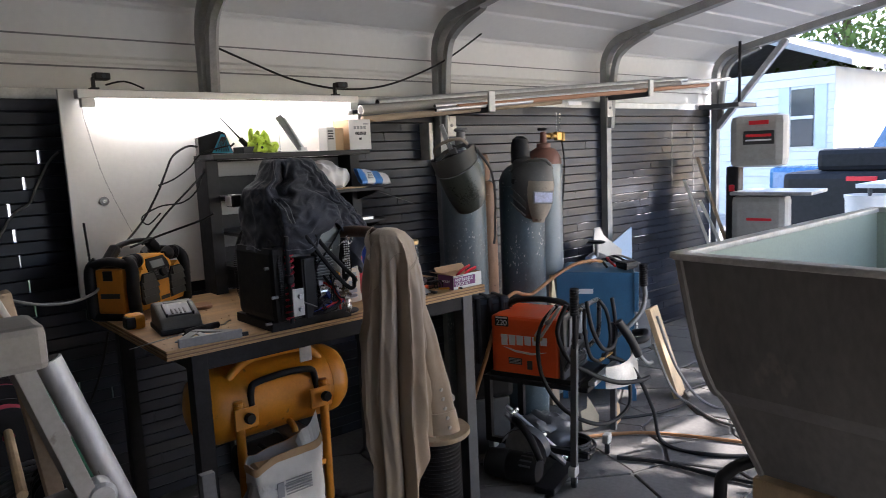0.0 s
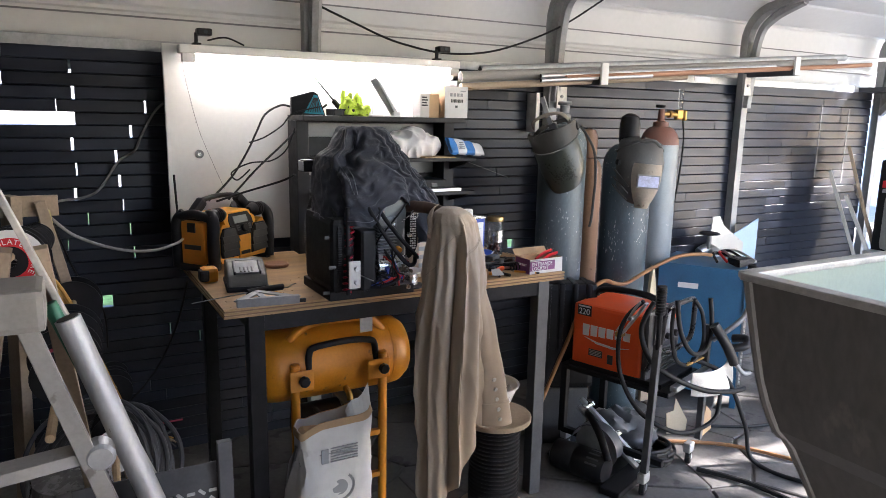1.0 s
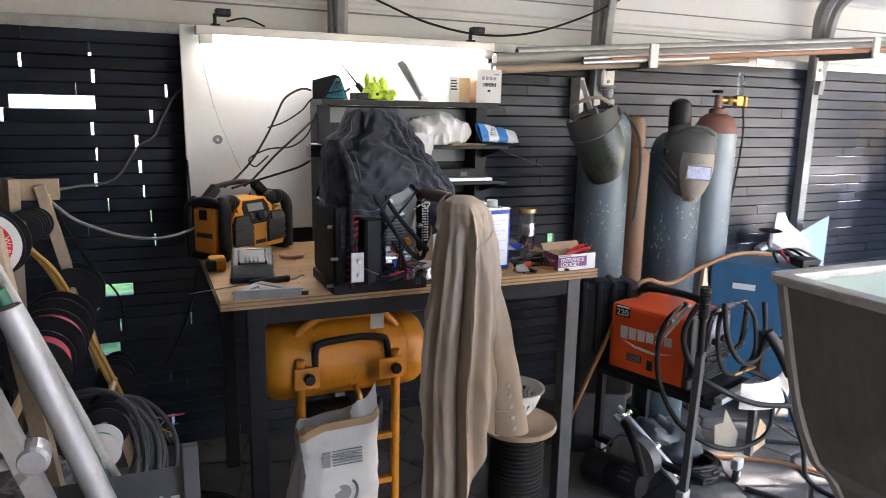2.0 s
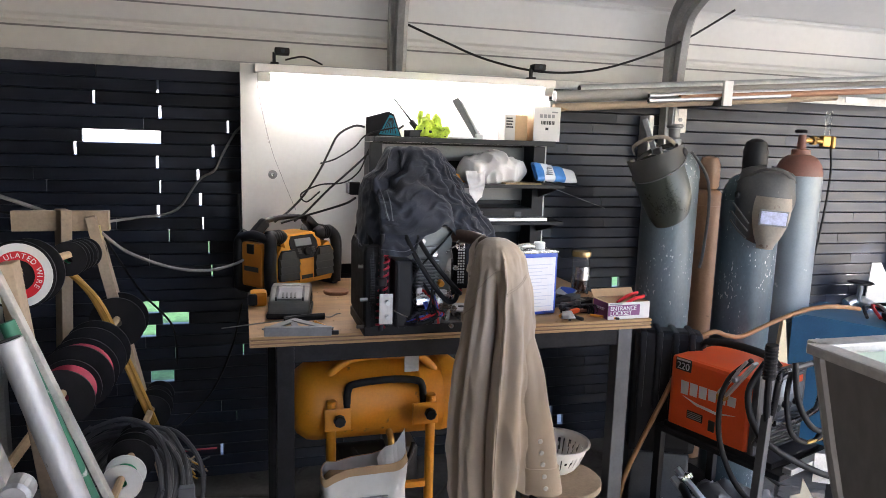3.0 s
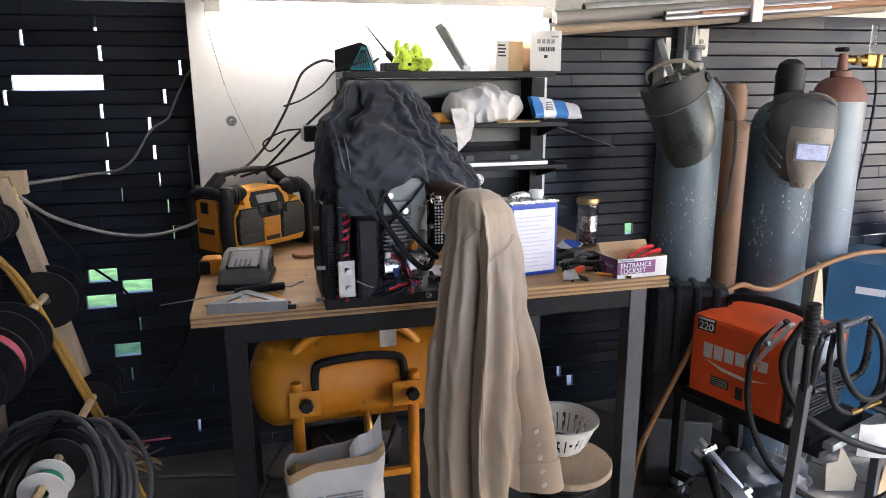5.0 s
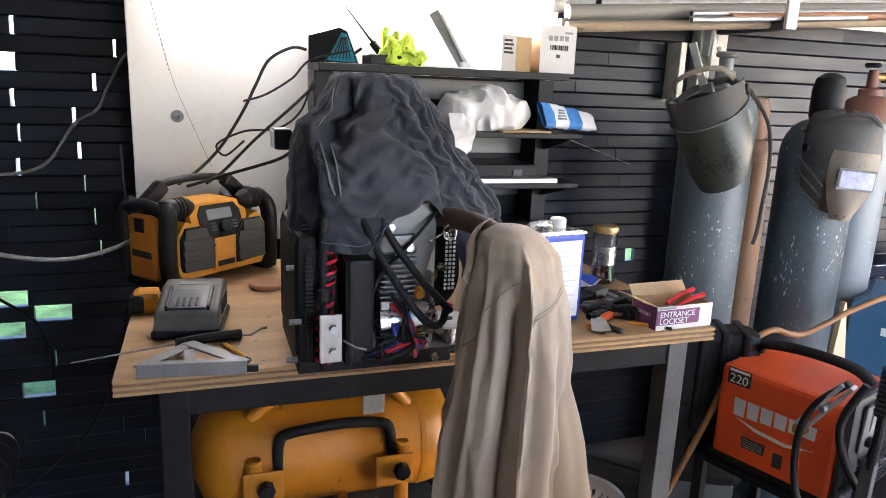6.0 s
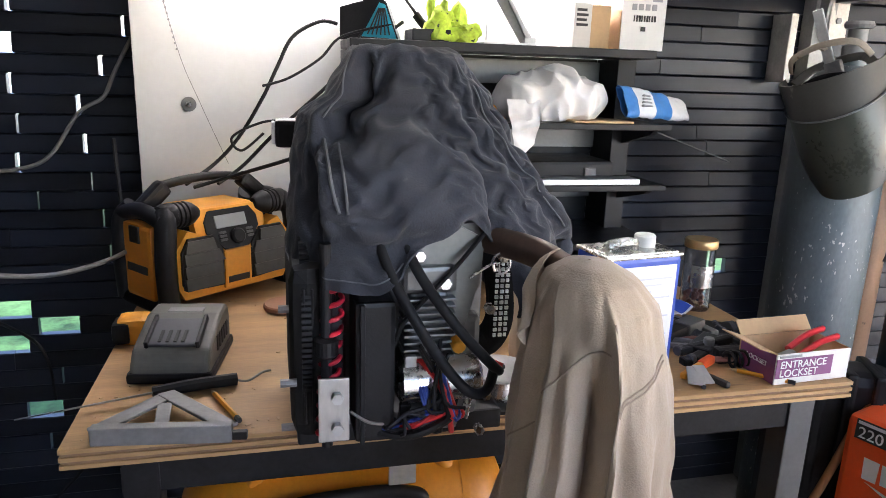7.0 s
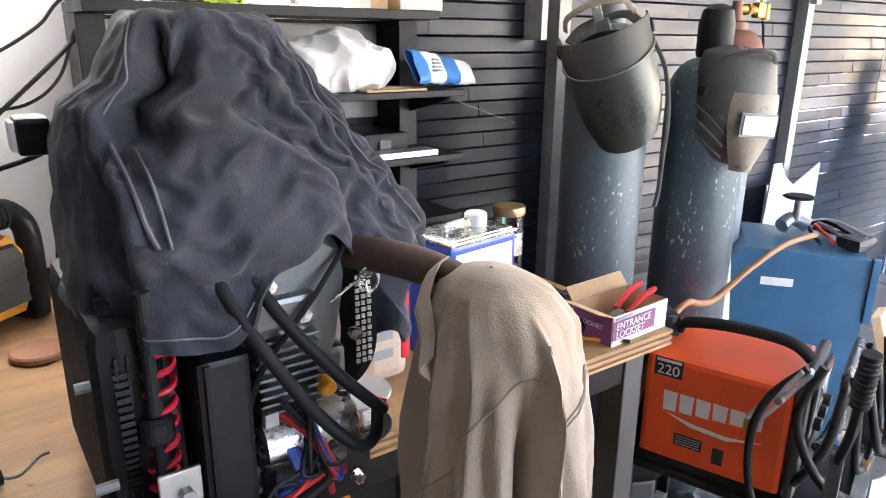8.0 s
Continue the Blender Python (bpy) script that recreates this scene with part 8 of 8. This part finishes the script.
part("tread_bars", b, M_GALV, gr, "raised tread pattern")
part("edge_bar", bar((-0.125, -1.66, 0.0), (-0.125, -1.63, 0.77), 0.03, 0.02), M_GREYST, gr)
wrap = thing("wrapped_spool", "spool in clear crinkled film beside the rack", "spool")
part("film", rumple(put(lathe([(0.03, 0.0), (0.085, 0.01), (0.09, 0.2), (0.075, 0.27), (0.03, 0.28)], 30), pose(-0.42, -1.45, 0.40)), 0.012, 28), mat("crinkled_film", (0.16, 0.16, 0.165), 0.25, var=0.5, scale=26), wrap, smooth=True)
part("base", bx(-0.50, -0.34, -1.53, -1.42, 0.0, 0.40, 0.01), M_BLACKPL, wrap)

# ---- machines and planks at the open end ----
saw = thing("band_saw", "grey hammered metal band saw with a red and black badge", "band saw", at=pose(4.62, -0.58, 0, 0, 0, 8))
part("upper_guard", bx(-0.09, 0.09, -0.20, 0.20, 1.23, 1.62, 0.06), M_SAW, saw)
part("badge", bx(-0.0945, -0.0895, -0.13, 0.09, 1.40, 1.50, 0.002), M_INK, saw, "black badge with a red stripe")
part("badge_stripe", bx(-0.097, -0.094, -0.11, 0.07, 1.455, 1.475, 0.001), M_PRED, saw)
part("badge_stripe", bx(-0.097, -0.094, -0.11, 0.07, 1.425, 1.437, 0.001), M_WHITEP, saw)
part("red_mark", bx(-0.0945, -0.0895, -0.09, 0.05, 1.545, 1.575, 0.002), M_PRED, saw)
part("column", bx(-0.06, 0.06, 0.13, 0.23, 0.55, 1.24, 0.02), M_BLACKST, saw)
part("switch", bx(-0.07, -0.058, 0.16, 0.20, 1.05, 1.10, 0.004), M_PRED, saw, "red switch")
part("table", bx(-0.22, 0.22, -0.42, 0.14, 1.03, 1.055, 0.004), M_GALV, saw, "bright steel table")
part("lower_guard", bx(-0.09, 0.09, -0.22, 0.18, 0.62, 1.02, 0.05), M_SAW, saw)
part("lower_stripe", bx(-0.0945, -0.0895, -0.12, 0.06, 0.83, 0.85, 0.001), M_PRED, saw)
part("stand", bx(-0.16, 0.16, -0.26, 0.24, 0.0, 0.62, 0.01), M_SAW, saw)
for k, (x0, z1, lean, m) in enumerate(((4.38, 1.15, 0.16, M_OFFWHITE), (4.52, 1.32, 0.10, M_WOODG), (4.60, 1.05, 0.22, M_RIM), (4.46, 0.98, 0.14, M_OFFWHITE))):
    t = thing("leaning_plank", "pale weathered plank leaning on the slatted wall", "plank", "leaning planks")
    part("plank", bar((x0 + 0.22, -0.45 - 0.04 * k, 0.0), (x0 - 0.0, -0.10 - 0.03 * k, z1), 0.13, 0.022), m, t)
ls = thing("wall_shelf", "small grey shelf hanging at the open end", "shelf")
part("board", bx(4.75, 5.05, -0.35, 0.02, 1.70, 1.735, 0.003), M_GREYST, ls)
part("hanger", tube([(4.9, -0.28, 1.735), (4.9, -0.28, 2.25)], 0.012, 8, 0), M_BLACKST, ls)
for x, z0, z1 in ((4.28, 1.10, 1.60), (4.60, 1.05, 1.58)):
    t = thing("hanging_strip", "clear pale plastic strip hanging on the wall", "strip", "hanging strips")
    part("strip", put(bx(x, x + 0.016, -0.05, -0.047, z0, z1, 0.001), Matrix.Identity(4)), M_GALVD, t)

# ---- outside ----
house = thing("white_house", "white clapboard house with a shuttered sash window", "house", at=pose(13, 2.0, -0.4))
part("wall", bx(0, 8, 0, 4.2, 0, 3.1, 0.01), M_SIDING, house)
for k in range(20):
    part("clapboard", put(bx(-0.03, 0.0, 0.0, 4.2, 0, 0.145, 0.004), Matrix.Translation((0, 0, 0.1 + 0.15 * k)) @ Matrix.Rotation(radians(6), 4, "Y")), M_SIDING, house)
part("roof", poly([(-0.4, 3.05), (2.1, 4.0), (4.6, 3.05), (4.6, 3.15), (2.1, 4.15), (-0.4, 3.15)], 8.6, 0), M_SHINGLE, house).matrix_basis = pose(-0.4, 0, 0)
win = part("window", bx(-0.06, 0.02, 0.35, 0.75, 1.7, 2.75, 0.01), M_GLASSD, house, "dark sash window")
part("sash", bx(-0.08, -0.03, 0.35, 0.75, 2.2, 2.26, 0.005), M_SIDING, win)
for y0 in (0.12, 0.78):
    part("shutter", bx(-0.06, 0.0, y0, y0 + 0.2, 1.65, 2.8, 0.01), mat("pale_blue_shutter", (0.55, 0.63, 0.70), 0.5, var=0.08), house, "pale blue shutter")
nb = thing("white_outbuilding", "white sided outbuilding beyond the lawn", "outbuilding", at=pose(-9, 8.5, -0.1))
part("wall", bx(0, 12, 0, 4, 0, 2.9, 0.01), M_SIDING, nb)
for k in range(18):
    part("clapboard", put(bx(0, 12, -0.03, 0.0, 0, 0.155, 0.004), Matrix.Translation((0, 0, 0.1 + 0.155 * k)) @ Matrix.Rotation(radians(-5), 4, "X")), M_SIDING, nb)
part("roof", bx(-0.3, 12.3, -0.4, 4.4, 2.9, 3.05, 0.02), M_SHINGLE, nb)

truck = thing("blue_truck", "blue pickup truck parked on the drive", "truck", at=pose(10.0, -0.9, 0, 0, 0, 78))
part("lower_body", bx(-2.4, 2.4, -0.9, 0.9, 0.45, 1.05, 0.08), M_CARB, truck)
part("cab", put(poly([(-0.6, 1.05), (1.1, 1.05), (0.7, 1.75), (0.5, 1.82), (-0.35, 1.82), (-0.55, 1.75)], 1.6, 1), Matrix.Translation((0, -0.8, 0))), M_CARB, truck)
part("side_glass", bx(-0.4, 0.65, -0.81, -0.795, 1.15, 1.68, 0.02), M_GLASSD, truck)
part("side_glass", bx(-0.4, 0.65, 0.795, 0.81, 1.15, 1.68, 0.02), M_GLASSD, truck)
part("windscreen", put(bx(-0.01, 0.01, -0.72, 0.72, 0, 0.66, 0.005), Matrix.Translation((1.1, 0, 1.1)) @ Matrix.Rotation(radians(-30), 4, "Y")), M_GLASSD, truck)
for x in (-1.5, 1.5):
    for y in (-0.88, 0.88):
        w = part("wheel", disc_at((x, y, 0.36), (0, 1, 0), 0.36, 0.24, 32, 0.03), M_RUBBER, truck)
        part("rim", disc_at((x, y * 1.1, 0.36), (0, 1, 0), 0.2, 0.08, 24, 0.01), M_ALU, w)
table = thing("folding_table", "white topped table outside in the sun", "table", at=pose(7.0, -1.5, 0))
part("tabletop", bx(-0.5, 0.5, -0.8, 0.9, 0.95, 0.99, 0.01), M_WHITEPL, table)
for x in (-0.42, 0.42):
    for y in (-0.7, 0.8):
        part("leg", tube([(x, y, 0), (x, y, 0.95)], 0.02, 10, 0), M_GREYST, table)
binn = thing("white_tub", "white plastic tub standing outside", "tub", at=pose(6.4, -0.75, 0))
part("tub", lathe([(0.0, 0.0), (0.16, 0.0), (0.19, 0.85), (0.2, 0.9), (0.18, 0.9), (0.17, 0.85), (0.14, 0.02)], 28), M_WHITEPL, binn, smooth=True)
crates = thing("dark_machine", "dark covered machine standing on the drive", "machine", at=pose(8.2, -0.1, 0))
part("body", bx(-0.5, 0.5, -0.7, 0.7, 0.0, 1.05, 0.08), M_BLACKPL, crates)
part("top", bx(-0.3, 0.3, -0.4, 0.4, 1.05, 1.3, 0.06), M_BLACKST, crates)
part("lamp_bar", bx(-0.52, -0.49, -0.3, 0.0, 0.95, 1.0, 0.005), M_PRED, crates)


def tree(x, y, h, spread, seed, label, leaves=190):
    random.seed(seed)
    t = thing("tree", label, "tree", "trees beyond the drive", at=pose(x, y, -0.1))
    b = tube([(0, 0, 0), (0.1, 0.05, h * 0.3), (-0.1, 0.1, h * 0.6), (0.05, 0, h * 0.9)], (0.22, 0.05), 10, 5)
    tips = []
    for k in range(14):
        z = h * random.uniform(0.3, 0.85)
        a = random.uniform(0, 6.28)
        L = spread * random.uniform(0.5, 1.0) * (1.1 - z / h * 0.6)
        e = (L * math.cos(a), L * math.sin(a), z + L * 0.4)
        tube([(0, 0, z), (e[0] * 0.5, e[1] * 0.5, z + L * 0.25), e], (0.07, 0.015), 6, 3, b)
        tips += [Vector(e), Vector((e[0] * 0.6, e[1] * 0.6, z + L * 0.3))]
    part("trunk", b, M_BARK, t)
    verts, faces = [], []
    for p in tips:
        for k in range(leaves):
            c = p + Vector((random.gauss(0, 0.5), random.gauss(0, 0.5), random.gauss(0, 0.42))) * spread * 0.36
            s = random.uniform(0.06, 0.14)
            q = Euler((random.uniform(0, 3), random.uniform(0, 3), random.uniform(0, 6))).to_matrix()
            n = len(verts)
            verts += [tuple(c + q @ Vector(v)) for v in ((-s, 0, 0), (0, -s * 0.5, 0.01), (s, 0, 0), (0, s * 0.5, 0.01))]
            faces.append((n, n + 1, n + 2, n + 3))
    me = bpy.data.meshes.new("crown")
    me.from_pydata(verts, [], faces)
    me.materials.append(M_LEAF)
    new("crown", me).parent = t


# first two trees are unseen, added in the sun's way to dapple its light
tree(10.6, -4.6, 9.0, 3.6, 31, "leafy tree added out of view to shade the open end")
tree(9.2, -3.2, 7.5, 2.8, 32, "thin leafy tree added out of view to dapple the sun", 75)
tree(21, 4.6, 9, 3.4, 11, "sunlit leafy tree rising beside the house")
tree(24, 3.0, 9, 3.6, 12, "sunlit leafy tree behind the drive")
tree(20, -2.5, 8, 3.2, 1, "tall sunlit leafy tree with an open crown")
tree(24, 1.5, 9.5, 3.6, 2, "tall leafy tree standing behind the house")
tree(22, -7, 8.5, 3.4, 3, "broad sunlit leafy tree beyond the drive")
tree(17, -9, 7, 3.0, 4, "leafy tree at the edge of the drive")
tree(30, -4, 11, 4.2, 5, "large leafy tree far behind the drive")
tree(28, 5.5, 11, 4.0, 6, "large leafy tree behind the house roof")


# ---- floor flags ----
random.seed(5)
def clip(pts, a, b):
    """The part of a flat outline nearer to point a than to point b."""
    mx, my, nx, ny = (a[0] + b[0]) / 2, (a[1] + b[1]) / 2, b[0] - a[0], b[1] - a[1]
    out = []
    for p, q in zip(pts, pts[1:] + pts[:1]):
        dp, dq = (p[0] - mx) * nx + (p[1] - my) * ny, (q[0] - mx) * nx + (q[1] - my) * ny
        if dp <= 0:
            out.append(p)
        if dp * dq < 0:
            t = dp / (dp - dq)
            out.append((p[0] + (q[0] - p[0]) * t, p[1] + (q[1] - p[1]) * t))
    return out


seeds = []
for i in range(26):
    for j in range(11):
        seeds.append((-3.9 + (i + 0.5) * 0.36 + random.uniform(-0.15, 0.15), -3.8 + (j + 0.5) * 0.35 + random.uniform(-0.15, 0.15)))
for s in seeds:
    pts = [(s[0] - 0.6, s[1] - 0.6), (s[0] + 0.6, s[1] - 0.6), (s[0] + 0.6, s[1] + 0.6), (s[0] - 0.6, s[1] + 0.6)]
    for o in seeds:
        if o is not s and abs(o[0] - s[0]) < 1.2 and abs(o[1] - s[1]) < 1.2:
            pts = clip(pts, s, o)
    if len(pts) < 3:
        continue
    pts = [(s[0] + (x - s[0]) * 0.972, s[1] + (y - s[1]) * 0.972) for x, y in pts]
    b = bmesh.new()
    h = random.uniform(-0.002, 0.002)
    lo = [b.verts.new((x, y, -0.02)) for x, y in pts]
    hi = [b.verts.new((x, y, h - 0.004)) for x, y in pts]
    tp = [b.verts.new((s[0] + (x - s[0]) * 0.975, s[1] + (y - s[1]) * 0.975, h)) for x, y in pts]
    n = len(pts)
    for k in range(n):
        b.faces.new((lo[k], lo[(k + 1) % n], hi[(k + 1) % n], hi[k]))
        b.faces.new((hi[k], hi[(k + 1) % n], tp[(k + 1) % n], tp[k]))
    b.faces.new(tp)
    part("flagstone", b, M_FLOOR, floor)

# ---- slatted wall: every board is a piece ----
wall = thing("wall_north", "black composite boards laid as a slatted wall with gaps", "wall", kind="structure")
PITCH, MID = 0.0488, 1.435
OPEN = {  # row from the long slot downwards: stretches left open
    0: [(-0.599, -0.32)], 14: [(-0.443, -0.347)], 15: [(-0.333, -0.233)], 16: [(-0.459, -0.361)], 20: [(-0.385, -0.296)],
    13: [(1.71, 1.75)], -4: [(-0.329, -0.321)], -3: [(-0.557, -0.549)], -2: [(-0.324, -0.315)], 1: [(-0.63, -0.622), (-0.129, -0.121)],
    2: [(-0.339, -0.331)], 3: [(-0.188, -0.180)], 4: [(-0.329, -0.325)], 5: [(-0.181, -0.173), (1.621, 1.625)], 6: [(-0.341, -0.333)],
    -1: [(-0.069, -0.063)], 7: [(-0.17, -0.168)], 8: [(-0.30, -0.298)], 9: [(-0.15, -0.147)], 11: [(-0.14, -0.137)], 18: [(-0.289, -0.285), (-0.02, -0.017)],
    19: [(0.10, 0.103)], 22: [(-0.337, -0.332)], 26: [(1.41, 1.43)], 27: [(-0.118, -0.108), (1.46, 1.49)]}
random.seed(12)


def board(x0, x1, zc, pitch):
    if x1 - x0 < 0.02:
        return
    hh = pitch * 0.487
    b = bmesh.new()
    ends = []
    for x in (x0 + 0.0008, x1 - 0.0008):
        y, q, dz = random.uniform(-0.0012, 0.0012), random.uniform(-0.0010, 0.0010), random.uniform(-0.0007, 0.0007)
        sec = [(-0.0165 + y, zc - hh + dz), (-0.0195 + y - q, zc - hh + 0.003 + dz), (-0.0160 + y + q, zc + hh - 0.004 + dz), (-0.0130 + y + q, zc + hh - 0.0005 + dz), (0.004, zc + hh + 0.002), (0.004, zc - hh)]
        ends.append([b.verts.new((x, yy, zz)) for yy, zz in sec])
    n = len(sec)
    for k in range(n):
        b.faces.new((ends[0][k], ends[0][(k + 1) % n], ends[1][(k + 1) % n], ends[1][k]))
    b.faces.new(ends[0][::-1])
    b.faces.new(ends[1])
    bmesh.ops.recalc_face_normals(b, faces=b.faces)
    part("board", b, M_SLAT, wall)


for row in range(-5, 30):
    zc = MID - PITCH * row
    cuts = sorted(OPEN.get(row, []))
    x, stops = X_LEFT, []
    for a, c in cuts:
        stops.append((x, a))
        x = c
    stops.append((x, 1.955))
    for a, c in stops:
        p = a
        while p < c - 0.01:
            L = random.uniform(0.5, 1.3)
            q = c if p + L > c - 0.25 else p + L
            board(p, q, zc, PITCH)
            p = q
P2 = 0.0560
for row in range(31):
    zc = 1.675 - P2 * row
    p = 1.957
    while p < X_RIGHT - 0.12:
        L = random.uniform(0.6, 1.5)
        q = X_RIGHT - 0.08 if p + L > X_RIGHT - 0.35 else p + L
        board(p, q, zc, P2)
        p = q
